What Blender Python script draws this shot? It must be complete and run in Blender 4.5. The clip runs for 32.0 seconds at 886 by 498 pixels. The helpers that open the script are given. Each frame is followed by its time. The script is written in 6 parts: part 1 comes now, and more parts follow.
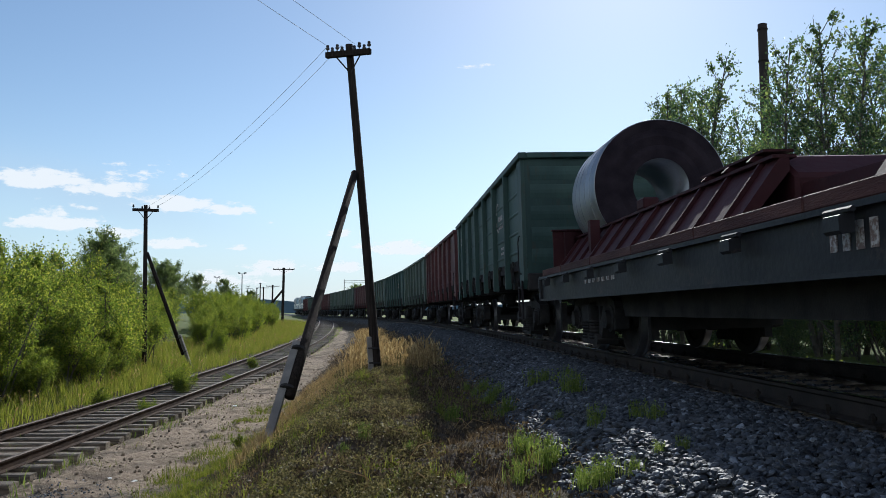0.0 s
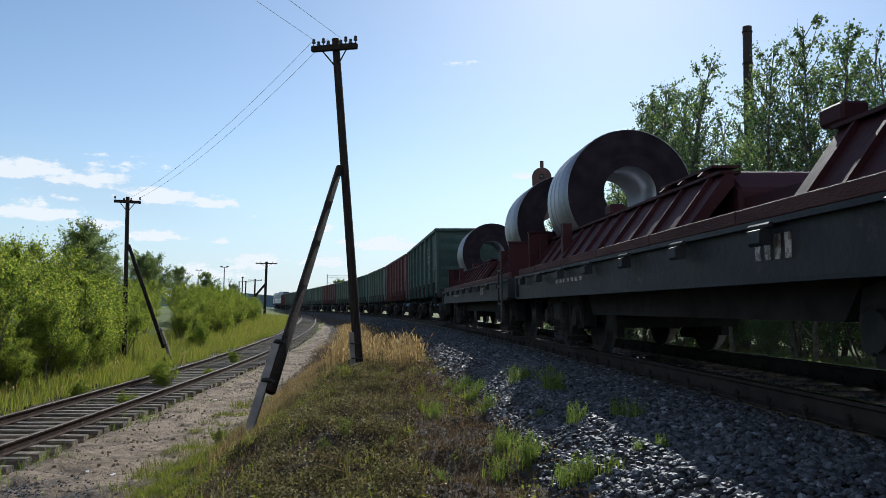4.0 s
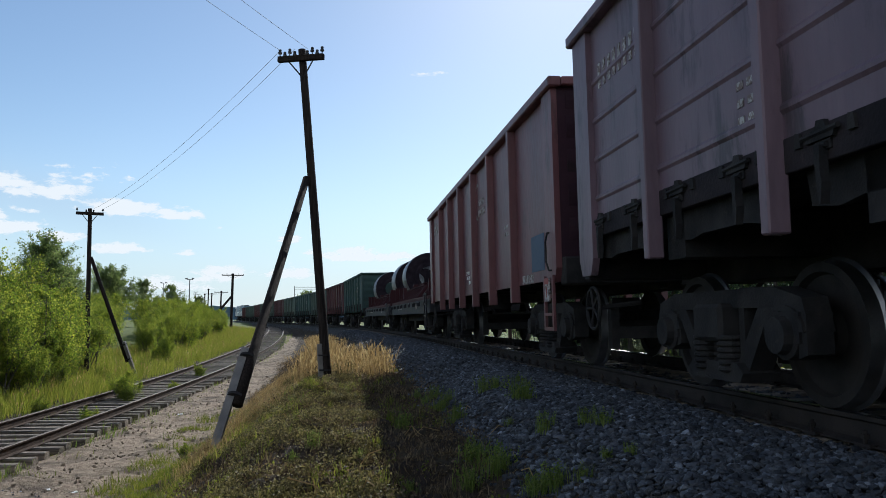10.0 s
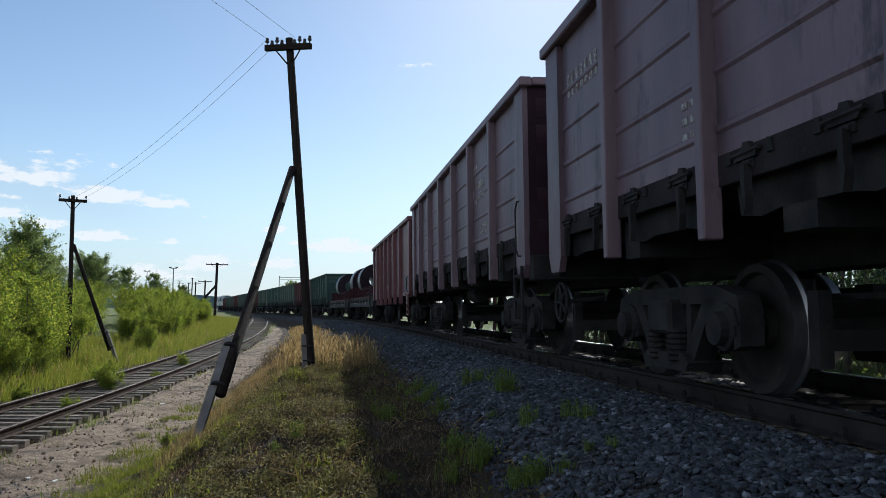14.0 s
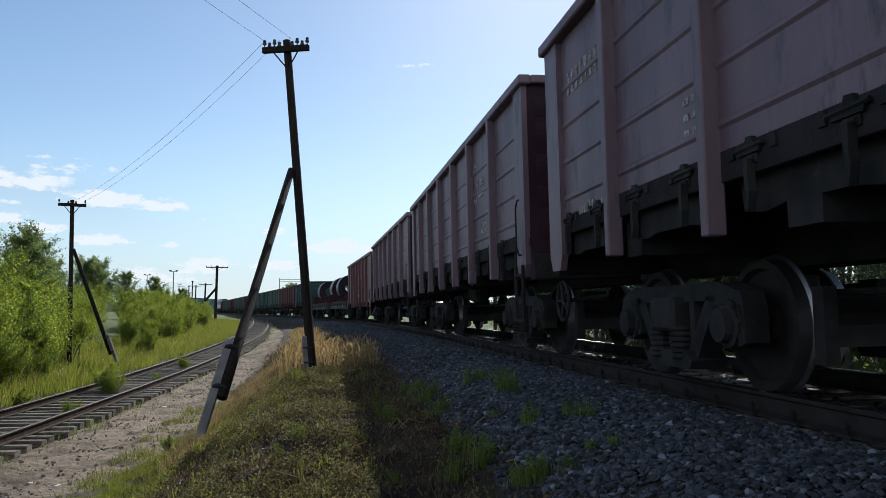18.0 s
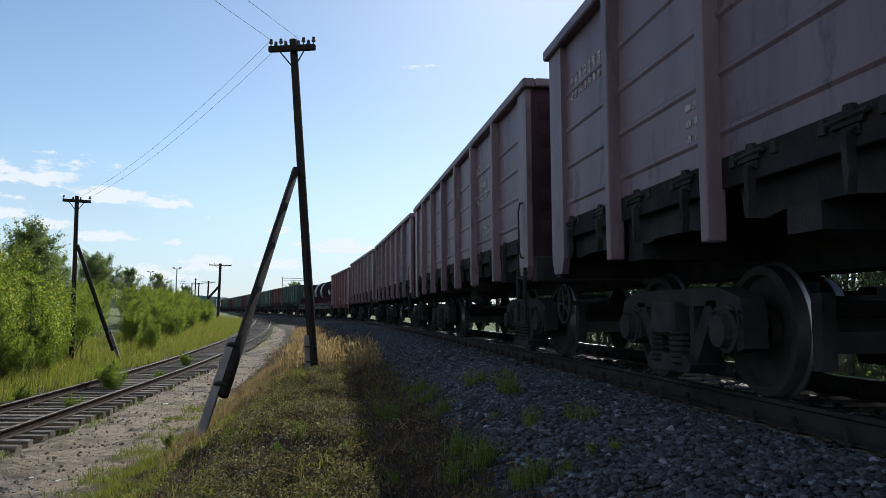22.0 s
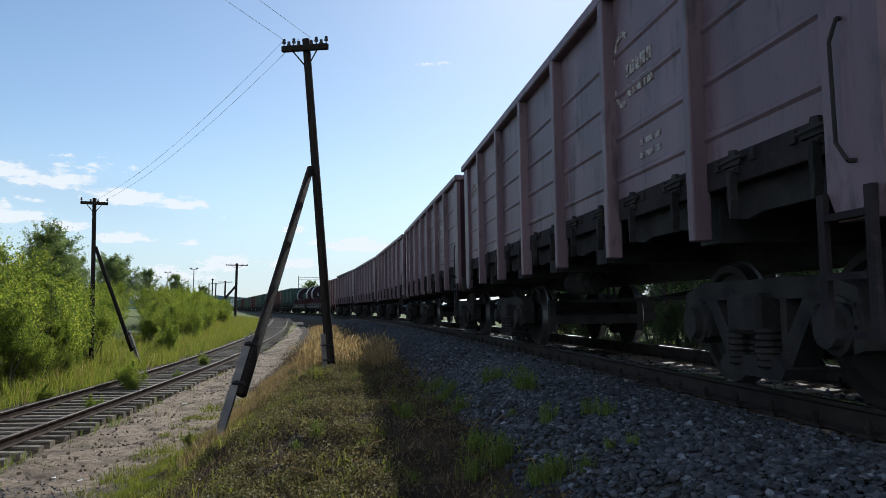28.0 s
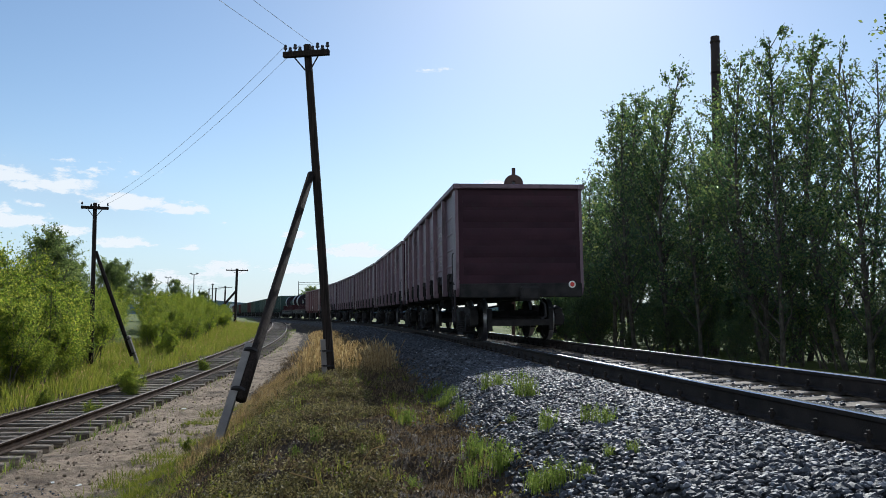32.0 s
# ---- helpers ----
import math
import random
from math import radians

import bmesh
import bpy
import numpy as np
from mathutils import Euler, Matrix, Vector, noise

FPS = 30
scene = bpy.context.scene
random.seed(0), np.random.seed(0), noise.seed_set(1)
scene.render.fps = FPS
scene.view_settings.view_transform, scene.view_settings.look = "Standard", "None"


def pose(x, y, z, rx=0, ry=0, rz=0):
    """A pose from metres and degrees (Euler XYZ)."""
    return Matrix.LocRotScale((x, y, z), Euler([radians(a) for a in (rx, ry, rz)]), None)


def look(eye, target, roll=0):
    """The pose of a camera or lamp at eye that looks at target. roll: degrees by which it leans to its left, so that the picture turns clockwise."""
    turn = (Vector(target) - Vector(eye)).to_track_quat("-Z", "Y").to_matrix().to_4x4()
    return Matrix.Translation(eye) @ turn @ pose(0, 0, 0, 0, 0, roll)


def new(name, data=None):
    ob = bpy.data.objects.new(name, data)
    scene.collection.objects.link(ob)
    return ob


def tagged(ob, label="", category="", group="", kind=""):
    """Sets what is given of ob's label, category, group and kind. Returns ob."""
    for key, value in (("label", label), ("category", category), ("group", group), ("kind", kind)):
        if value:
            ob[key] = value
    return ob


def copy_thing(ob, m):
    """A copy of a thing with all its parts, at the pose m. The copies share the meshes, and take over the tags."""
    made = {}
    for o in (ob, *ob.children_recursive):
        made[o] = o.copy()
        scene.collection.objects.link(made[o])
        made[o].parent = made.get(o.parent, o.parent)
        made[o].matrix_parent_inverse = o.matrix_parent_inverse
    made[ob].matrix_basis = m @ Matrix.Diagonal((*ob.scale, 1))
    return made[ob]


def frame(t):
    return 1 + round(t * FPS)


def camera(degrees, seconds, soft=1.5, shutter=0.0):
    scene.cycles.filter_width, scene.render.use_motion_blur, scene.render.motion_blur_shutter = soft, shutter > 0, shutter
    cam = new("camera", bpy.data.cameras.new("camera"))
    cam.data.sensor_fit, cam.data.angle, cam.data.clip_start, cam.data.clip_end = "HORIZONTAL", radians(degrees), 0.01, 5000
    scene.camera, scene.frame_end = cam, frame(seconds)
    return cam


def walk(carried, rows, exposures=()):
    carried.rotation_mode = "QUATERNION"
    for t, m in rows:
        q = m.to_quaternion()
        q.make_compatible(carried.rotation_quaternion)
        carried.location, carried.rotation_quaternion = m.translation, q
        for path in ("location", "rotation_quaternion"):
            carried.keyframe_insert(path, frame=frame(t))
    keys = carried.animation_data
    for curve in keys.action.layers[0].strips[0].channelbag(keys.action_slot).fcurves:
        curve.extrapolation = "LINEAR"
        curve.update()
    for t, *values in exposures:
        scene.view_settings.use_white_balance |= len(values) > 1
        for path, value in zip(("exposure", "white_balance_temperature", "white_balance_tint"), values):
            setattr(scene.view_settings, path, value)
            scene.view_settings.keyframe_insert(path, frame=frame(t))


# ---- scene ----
# camera: held by hand beside the track, turning slightly
EYE = (0.0, 0.0, 0.574)
TURNS = (
    (0, 94.57, 0.18, 3.22), (0.5, 94.37, -0.16, 3.17), (1, 94.43, -0.36, 3.15), (1.5, 94.46, -0.23, 2.91),
    (2, 94.17, -0.41, 2.91), (2.5, 94.21, -0.04, 2.96), (3, 94.23, -0.27, 2.88), (3.5, 94.2, -0.48, 2.31),
    (5.5, 95.2, -0.46, 1.09), (6, 95.32, -0.54, 0.07), (6.5, 95.31, -0.69, 0.11), (7, 95.27, -0.64, -0.31),
    (7.5, 95.31, -0.67, -0.53), (8, 95.3, -0.58, -0.66), (8.5, 95.29, -0.53, -0.72), (9, 95.27, 0.41, -0.44),
    (9.5, 95.31, -0.01, -0.37), (10, 95.08, -0.01, -0.29), (10.5, 95.2, -0.01, -0.27), (11, 95.14, -0.01, -0.39),
    (11.5, 95.12, 0.03, -0.59), (12, 95.14, 0.01, -1.02), (12.5, 94.78, -0, -1.26), (13, 94.5, -0.19, -1.32),
    (13.5, 94.46, -0.74, -1.36), (14, 94.51, -0.66, -1.39), (14.5, 94.5, -0.75, -1.36), (16.5, 94.51, -0.69, -1.4),
    (17, 94.59, -0.23, -1.42), (17.5, 94.58, 0.07, -1.24), (18, 94.52, 0, -1.35), (18.5, 94.45, -0.29, -1.38),
    (19, 94.49, -0.58, -1.34), (19.5, 94.43, -0.58, -1.3), (20, 94.61, -1.11, -1.38), (20.5, 94.61, -1.18, -1.39),
    (21, 94.58, -0.97, -1.36), (21.5, 94.63, -0.94, -1.32), (22, 94.6, -0.83, -1.18), (22.5, 94.6, -0.8, -1.08),
    (23, 94.62, -0.82, -0.79), (23.5, 94.63, -0.61, -0.46), (24, 94.54, -0.48, -0.53), (24.5, 94.16, -0.3, -0.45),
    (25, 94.16, -0.5, -0.44), (25.5, 94.23, -0.89, -0.47), (27.5, 94.42, -0.11, -0.06), (28, 94.39, -0.18, -0.03),
    (28.5, 94.37, -0.3, -0.07), (29, 94.43, -0.33, -0.09), (29.5, 94.61, -0.35, -0.08), (30, 94.79, -0.29, -0.04),
    (30.5, 94.87, -0.4, -0.03), (31, 94.77, -0.35, -0.03), (31.5, 94.79, -0.34, -0.05), (32, 94.82, -0.4, -0.03))
cam = camera(58.5, 32.0, soft=0.8)
walk(cam, [(t, pose(*EYE, rx, ry, rz)) for t, rx, ry, rz in TURNS], exposures=[(0.0, 0.12, 5880, 7), (32.0, 0.12, 5880, 7)])

# ---------- light ----------
SUN_AZ, SUN_EL = radians(10.4), radians(31.4)      # to the right of straight ahead, above the horizon
world = bpy.data.worlds.new("world")
scene.world = world
world.use_nodes = True
wn = world.node_tree.nodes
sky = wn.new("ShaderNodeTexSky")
sky.sky_type, sky.sun_disc = "NISHITA", False
sky.sun_elevation, sky.sun_rotation = SUN_EL, SUN_AZ
sky.air_density, sky.dust_density, sky.ozone_density = 0.97, 0.26, 0.97
wn["Background"].inputs["Strength"].default_value = 0.098
world.node_tree.links.new(sky.outputs["Color"], wn["Background"].inputs["Color"])
sun = new("sun", bpy.data.lights.new("sun", "SUN"))
sun.data.energy, sun.data.angle, sun.data.color = 4.5, radians(0.55), (1.0, 0.94, 0.85)
sun.matrix_world = look((math.sin(SUN_AZ) * 60, math.cos(SUN_AZ) * 60, math.tan(SUN_EL) * 60), (0, 0, 0))


# ---------- materials ----------
def surface(name, c1, c2, scale=3.0, rough=0.8, metal=0.0, bump=0.25, fine=None, spread=0.12, c3=None, amount=0.45, stretch=(1, 1, 1), fine_depth=0.02, spec=0.5):
    """Two colours in large patches, a third in worn spots, fine grain in bump; small change from piece to piece."""
    m = bpy.data.materials.new(name)
    m.use_nodes = True
    nt = m.node_tree
    n, lk = nt.nodes, nt.links.new
    bsdf = n["Principled BSDF"]
    co = n.new("ShaderNodeTexCoord")
    mp = n.new("ShaderNodeMapping")
    mp.inputs["Scale"].default_value = stretch
    lk(co.outputs["Object"], mp.inputs["Vector"])
    info = n.new("ShaderNodeObjectInfo")
    add = n.new("ShaderNodeVectorMath")
    add.operation = "ADD"
    sc = n.new("ShaderNodeMath")
    sc.operation, sc.inputs[1].default_value = "MULTIPLY", 37.0
    lk(info.outputs["Random"], sc.inputs[0])
    lk(mp.outputs[0], add.inputs[0])
    lk(sc.outputs[0], add.inputs[1])
    big = n.new("ShaderNodeTexNoise")
    big.inputs["Scale"].default_value, big.inputs["Detail"].default_value = scale, 5
    lk(add.outputs[0], big.inputs["Vector"])
    small = n.new("ShaderNodeTexNoise")
    small.inputs["Scale"].default_value, small.inputs["Detail"].default_value = fine or scale * 14, 4
    lk(add.outputs[0], small.inputs["Vector"])
    r1 = n.new("ShaderNodeValToRGB")
    r1.color_ramp.elements[0].position, r1.color_ramp.elements[1].position = 0.35, 0.65
    r1.color_ramp.elements[0].color, r1.color_ramp.elements[1].color = (*c1, 1), (*c2, 1)
    lk(big.outputs["Fac"], r1.inputs[0])
    col = r1.outputs["Color"]
    if c3:
        mid = n.new("ShaderNodeTexNoise")
        mid.inputs["Scale"].default_value, mid.inputs["Detail"].default_value, mid.inputs["Roughness"].default_value = scale * 2.3, 7, 0.7
        lk(add.outputs[0], mid.inputs["Vector"])
        r2 = n.new("ShaderNodeValToRGB")
        r2.color_ramp.elements[0].position, r2.color_ramp.elements[1].position = 1 - amount, 1 - amount + 0.1
        lk(mid.outputs["Fac"], r2.inputs[0])
        mx = n.new("ShaderNodeMix")
        mx.data_type = "RGBA"
        lk(r2.outputs["Color"], mx.inputs["Factor"])
        lk(col, mx.inputs["A"])
        mx.inputs["B"].default_value = (*c3, 1)
        col = mx.outputs["Result"]
    hsv = n.new("ShaderNodeHueSaturation")
    vr = n.new("ShaderNodeMapRange")
    vr.inputs["To Min"].default_value, vr.inputs["To Max"].default_value = 1 - spread, 1 + spread
    lk(info.outputs["Random"], vr.inputs["Value"])
    gr = n.new("ShaderNodeMapRange")
    gr.inputs["To Min"].default_value, gr.inputs["To Max"].default_value = 0.8, 1.2
    lk(small.outputs["Fac"], gr.inputs["Value"])
    vm = n.new("ShaderNodeMath")
    vm.operation = "MULTIPLY"
    lk(vr.outputs[0], vm.inputs[0])
    lk(gr.outputs[0], vm.inputs[1])
    lk(vm.outputs[0], hsv.inputs["Value"])
    lk(col, hsv.inputs["Color"])
    lk(hsv.outputs[0], bsdf.inputs["Base Color"])
    rr = n.new("ShaderNodeMapRange")
    rr.inputs["To Min"].default_value, rr.inputs["To Max"].default_value = max(rough - 0.12, 0.05), min(rough + 0.12, 1)
    lk(small.outputs["Fac"], rr.inputs["Value"])
    lk(rr.outputs[0], bsdf.inputs["Roughness"])
    bsdf.inputs["Metallic"].default_value = metal
    bsdf.inputs["Specular IOR Level"].default_value = spec
    if bump:
        bp = n.new("ShaderNodeBump")
        bp.inputs["Strength"].default_value, bp.inputs["Distance"].default_value = bump, fine_depth
        lk(small.outputs["Fac"], bp.inputs["Height"])
        lk(bp.outputs[0], bsdf.inputs["Normal"])
    return m


def foliage(name, c1, c2, c3, light=0.35, rough=0.6, pass_tint=(2.6, 2.2, 1.1), spec=0.15):
    """Leaves: colour changes leaf by leaf, with light passing through."""
    m = bpy.data.materials.new(name)
    m.use_nodes = True
    n, lk = m.node_tree.nodes, m.node_tree.links.new
    geo = n.new("ShaderNodeNewGeometry")
    ramp = n.new("ShaderNodeValToRGB")
    e = ramp.color_ramp.elements
    e[0].position, e[1].position = 0.0, 1.0
    e[0].color, e[1].color = (*c1, 1), (*c3, 1)
    k = e.new(0.6)
    k.color = (*c2, 1)
    lk(geo.outputs["Random Per Island"], ramp.inputs[0])
    info = n.new("ShaderNodeObjectInfo")
    vr = n.new("ShaderNodeMapRange")
    vr.inputs["To Min"].default_value, vr.inputs["To Max"].default_value = 0.82, 1.18
    lk(info.outputs["Random"], vr.inputs["Value"])
    hsv = n.new("ShaderNodeHueSaturation")
    lk(vr.outputs[0], hsv.inputs["Value"])
    lk(ramp.outputs[0], hsv.inputs["Color"])
    bsdf = n["Principled BSDF"]
    bsdf.inputs["Roughness"].default_value, bsdf.inputs["Specular IOR Level"].default_value = rough, spec
    lk(hsv.outputs[0], bsdf.inputs["Base Color"])
    tr = n.new("ShaderNodeBsdfTranslucent")
    through_leaf = n.new("ShaderNodeMix")
    through_leaf.data_type, through_leaf.blend_type = "RGBA", "MULTIPLY"
    through_leaf.inputs["Factor"].default_value = 1.0
    through_leaf.inputs["B"].default_value = (*pass_tint, 1)
    lk(hsv.outputs[0], through_leaf.inputs["A"])
    lk(through_leaf.outputs["Result"], tr.inputs["Color"])
    mix = n.new("ShaderNodeMixShader")
    mix.inputs[0].default_value = light
    lk(bsdf.outputs[0], mix.inputs[1])
    lk(tr.outputs[0], mix.inputs[2])
    lk(mix.outputs[0], n["Material Output"].inputs["Surface"])
    return m


def glow(name, col, power):
    m = bpy.data.materials.new(name)
    m.use_nodes = True
    b = m.node_tree.nodes["Principled BSDF"]
    b.inputs["Base Color"].default_value = (*col, 1)
    b.inputs["Emission Color"].default_value = (*col, 1)
    b.inputs["Emission Strength"].default_value = power
    return m


M_RED = surface("oxide_red_paint", (0.105, 0.040, 0.048), (0.15, 0.058, 0.066), 0.9, 0.5, bump=0.15, c3=(0.08, 0.038, 0.043), amount=0.45, spread=0.04, stretch=(1.6, 1.6, 0.5), spec=0.4)
# weathered brown, lifted and tinted purple for the glare veil over the sides
M_BROWN = surface("veiled_weathered_brown_paint", (0.112, 0.073, 0.098), (0.172, 0.115, 0.145), 0.8, 0.52, bump=0.2, c3=(0.068, 0.050, 0.062), amount=0.46, spread=0.05, stretch=(1.8, 1.8, 0.5), spec=0.4)
# darker copy of the wagon red: the shade on the ends is in the colour
M_ENDSHADE = surface("shaded_red_end_paint", (0.028, 0.014, 0.022), (0.047, 0.022, 0.032), 0.9, 0.75, bump=0.15, c3=(0.034, 0.022, 0.028), amount=0.45, spread=0.08, spec=0.15)
M_GREEN = surface("faded_green_paint", (0.022, 0.050, 0.050), (0.042, 0.080, 0.074), 0.8, 0.65, bump=0.15, c3=(0.045, 0.045, 0.038), amount=0.42, spread=0.08, stretch=(1.8, 1.8, 0.5), spec=0.3)
M_DKGREEN = surface("dirty_dark_green_paint", (0.04, 0.065, 0.055), (0.06, 0.09, 0.075), 0.8, 0.65, bump=0.15, c3=(0.07, 0.05, 0.04), amount=0.42)
M_MAROON = surface("maroon_paint", (0.062, 0.022, 0.027), (0.095, 0.034, 0.037), 0.9, 0.65, bump=0.15, c3=(0.05, 0.028, 0.026), amount=0.4, spec=0.3)
# dusty iron, its blacks lifted in colour to stand for the glare veil
M_IRON = surface("veil_lifted_dusty_iron", (0.020, 0.020, 0.022), (0.040, 0.038, 0.039), 4.0, 0.85, bump=0.3, spread=0.1, spec=0.12, c3=(0.055, 0.048, 0.044), amount=0.38)
M_WHEEL = surface("dirty_wheel_steel", (0.018, 0.017, 0.017), (0.032, 0.029, 0.028), 5.0, 0.75, metal=0.0, bump=0.1, spec=0.12)
M_TREAD = surface("polished_tread_steel", (0.22, 0.22, 0.23), (0.3, 0.3, 0.31), 6.0, 0.42, metal=1.0, bump=0.03)
M_COIL = surface("rolled_steel", (0.20, 0.215, 0.25), (0.28, 0.295, 0.33), 1.2, 0.46, metal=0.85, bump=0.05, c3=(0.27, 0.25, 0.26), amount=0.4)
# coil ends stand against the sun; their shade is put into this dark steel
M_COILEND = surface("shaded_coil_edge_steel", (0.013, 0.010, 0.015), (0.026, 0.020, 0.027), 3.0, 0.85, metal=0.0, bump=0.3, spec=0.1)
M_CRADLE = surface("red_lead_paint", (0.032, 0.010, 0.014), (0.048, 0.014, 0.018), 1.1, 0.7, spec=0.18, bump=0.15, c3=(0.055, 0.022, 0.022), amount=0.4)
M_SIGNRED = surface("faded_sign_red", (0.22, 0.03, 0.03), (0.30, 0.045, 0.04), 5.0, 0.6, bump=0)
M_PLANK = surface("worn_red_plank", (0.050, 0.022, 0.022), (0.085, 0.040, 0.037), 2.2, 0.8, bump=0.4, c3=(0.12, 0.085, 0.078), amount=0.40, stretch=(3, 0.5, 3), spread=0.18, spec=0.2)
M_TAIL = surface("red_reflector", (0.5, 0.03, 0.025), (0.6, 0.04, 0.03), 5.0, 0.4, bump=0)
M_FLAT = surface("grey_black_wagon_paint", (0.014, 0.015, 0.02), (0.026, 0.027, 0.032), 1.2, 0.6, spec=0.25, bump=0.2, c3=(0.07, 0.05, 0.045), amount=0.4)
M_MARK = surface("faded_white_stencil", (0.34, 0.33, 0.33), (0.48, 0.47, 0.46), 9.0, 0.8, bump=0, c3=(0.15, 0.11, 0.10), amount=0.55)
M_BLUE = surface("faded_blue_patch", (0.022, 0.052, 0.11), (0.034, 0.070, 0.135), 2.0, 0.6, bump=0.05, c3=(0.06, 0.045, 0.06), amount=0.36)
M_WHITE = surface("white_paint", (0.72, 0.72, 0.70), (0.8, 0.8, 0.78), 3.0, 0.5, bump=0.05)
M_LOCO = surface("pale_grey_loco_paint", (0.42, 0.45, 0.47), (0.52, 0.54, 0.55), 2.0, 0.45, bump=0.05)
M_LOCOBLUE = surface("blue_grey_loco_paint", (0.10, 0.16, 0.22), (0.13, 0.2, 0.27), 2.0, 0.45, bump=0.05)
M_SILL = surface("grimy_side_sill", (0.015, 0.013, 0.016), (0.032, 0.027, 0.031), 2.5, 0.85, bump=0.3, c3=(0.055, 0.038, 0.042), amount=0.40, spec=0.12)
M_RAILTOP = surface("polished_rail_steel", (0.5, 0.5, 0.52), (0.6, 0.6, 0.62), 5.0, 0.2, metal=1.0, bump=0.03, stretch=(4, 0.4, 1))
M_RAIL = surface("dark_rail_steel", (0.02, 0.018, 0.018), (0.036, 0.03, 0.028), 5.0, 0.85, bump=0.3, spec=0.15)
M_SIDEWEB = surface("rusty_rail_steel", (0.035, 0.022, 0.016), (0.065, 0.04, 0.028), 5.0, 0.9, bump=0.3, spec=0.12)
M_OLDRAIL = surface("dull_siding_rail", (0.085, 0.062, 0.050), (0.15, 0.115, 0.09), 5.0, 0.7, metal=0.1, bump=0.3, spec=0.25)
M_CONCRETE = surface("sleeper_concrete", (0.15, 0.125, 0.10), (0.25, 0.21, 0.17), 5.0, 0.9, bump=0.5, c3=(0.10, 0.08, 0.065), amount=0.48)
M_OLDWOOD = surface("grey_sleeper_wood", (0.075, 0.060, 0.047), (0.21, 0.17, 0.13), 3.0, 0.9, bump=0.6, stretch=(1, 9, 9), spread=0.4, c3=(0.04, 0.032, 0.027), amount=0.40)
M_POLE = surface("tarred_pole_wood", (0.016, 0.013, 0.012), (0.034, 0.027, 0.024), 4.0, 0.95, bump=0.6, stretch=(9, 9, 0.7), spec=0.08)
M_PASYNOK = surface("weathered_concrete_stub", (0.16, 0.15, 0.145), (0.24, 0.225, 0.21), 4.0, 0.9, bump=0.4)
M_GLASSY = surface("dark_insulator_glaze", (0.03, 0.028, 0.03), (0.05, 0.045, 0.045), 8.0, 0.25, bump=0)
M_WIRE = surface("wire_steel", (0.2, 0.2, 0.21), (0.25, 0.25, 0.26), 5.0, 0.9, bump=0, spec=0.05)
# wire painted near the sky's tone, to look faint against it
M_LINE = surface("sky_pale_line_wire", (0.52, 0.56, 0.60), (0.62, 0.66, 0.70), 5.0, 0.9, bump=0, spec=0.05)
M_STONE = surface("ballast_stone", (0.055, 0.061, 0.074), (0.118, 0.127, 0.146), 9.0, 0.58, bump=0.4, fine=60, spread=0.4, c3=(0.16, 0.14, 0.12), amount=0.25, fine_depth=0.006, spec=0.18)
M_PEBBLE = surface("dusty_pebble", (0.12, 0.092, 0.068), (0.29, 0.23, 0.175), 9.0, 0.85, bump=0.3, fine=60, spread=0.3, spec=0.15)
M_BARK = surface("grey_aspen_bark", (0.05, 0.045, 0.038), (0.12, 0.11, 0.092), 6.0, 0.9, bump=0.5)
M_LEAF = foliage("aspen_leaves", (0.024, 0.053, 0.034), (0.060, 0.106, 0.056), (0.19, 0.225, 0.098), 0.52, 0.32, pass_tint=(2.2, 2.1, 1.1), spec=0.6)
M_WILLOW = foliage("willow_leaves", (0.037, 0.068, 0.018), (0.095, 0.15, 0.033), (0.22, 0.25, 0.07), 0.6, pass_tint=(2.7, 2.3, 1.0), spec=0.2)
M_FARLEAF = foliage("far_tree_leaves", (0.058, 0.086, 0.042), (0.11, 0.148, 0.066), (0.165, 0.20, 0.092), 0.55, pass_tint=(2.0, 1.9, 1.2), spec=0.08)
M_GRASS = foliage("green_grass", (0.072, 0.10, 0.022), (0.125, 0.155, 0.035), (0.20, 0.205, 0.07), 0.5, pass_tint=(1.9, 1.7, 0.9))
M_DRY = foliage("dry_grass", (0.20, 0.14, 0.07), (0.34, 0.25, 0.13), (0.47, 0.38, 0.22), 0.4, pass_tint=(1.2, 1.1, 0.85))
M_DEAD = foliage("withered_undergrowth", (0.034, 0.025, 0.020), (0.110, 0.082, 0.054), (0.24, 0.185, 0.11), 0.22, pass_tint=(1.4, 1.25, 0.9))
M_OLIVE = foliage("olive_bank_moss", (0.042, 0.037, 0.019), (0.14, 0.124, 0.056), (0.31, 0.26, 0.125), 0.2, pass_tint=(1.35, 1.3, 0.9))
M_WEED = foliage("young_weed_leaves", (0.085, 0.13, 0.03), (0.145, 0.195, 0.045), (0.23, 0.26, 0.085), 0.5, pass_tint=(1.3, 1.3, 0.9))
M_CHIMNEY = surface("dark_steel_stack", (0.022, 0.018, 0.018), (0.04, 0.032, 0.03), 0.4, 0.85, bump=0.1, spec=0.15)
M_SIGNAL = surface("dull_signal_black", (0.06, 0.03, 0.028), (0.09, 0.04, 0.035), 4.0, 0.6, bump=0.1)
M_LAMP = glow("lit_red_lens", (1.0, 0.03, 0.03), 3.0)
# blue of the distance haze is painted into the ridge colour
M_HILL = surface("haze_blue_wooded_ridge", (0.10, 0.16, 0.20), (0.12, 0.18, 0.215), 0.01, 0.95, bump=0)
M_GLASS = surface("dark_window_glass", (0.02, 0.025, 0.03), (0.03, 0.035, 0.04), 1.0, 0.1, bump=0)


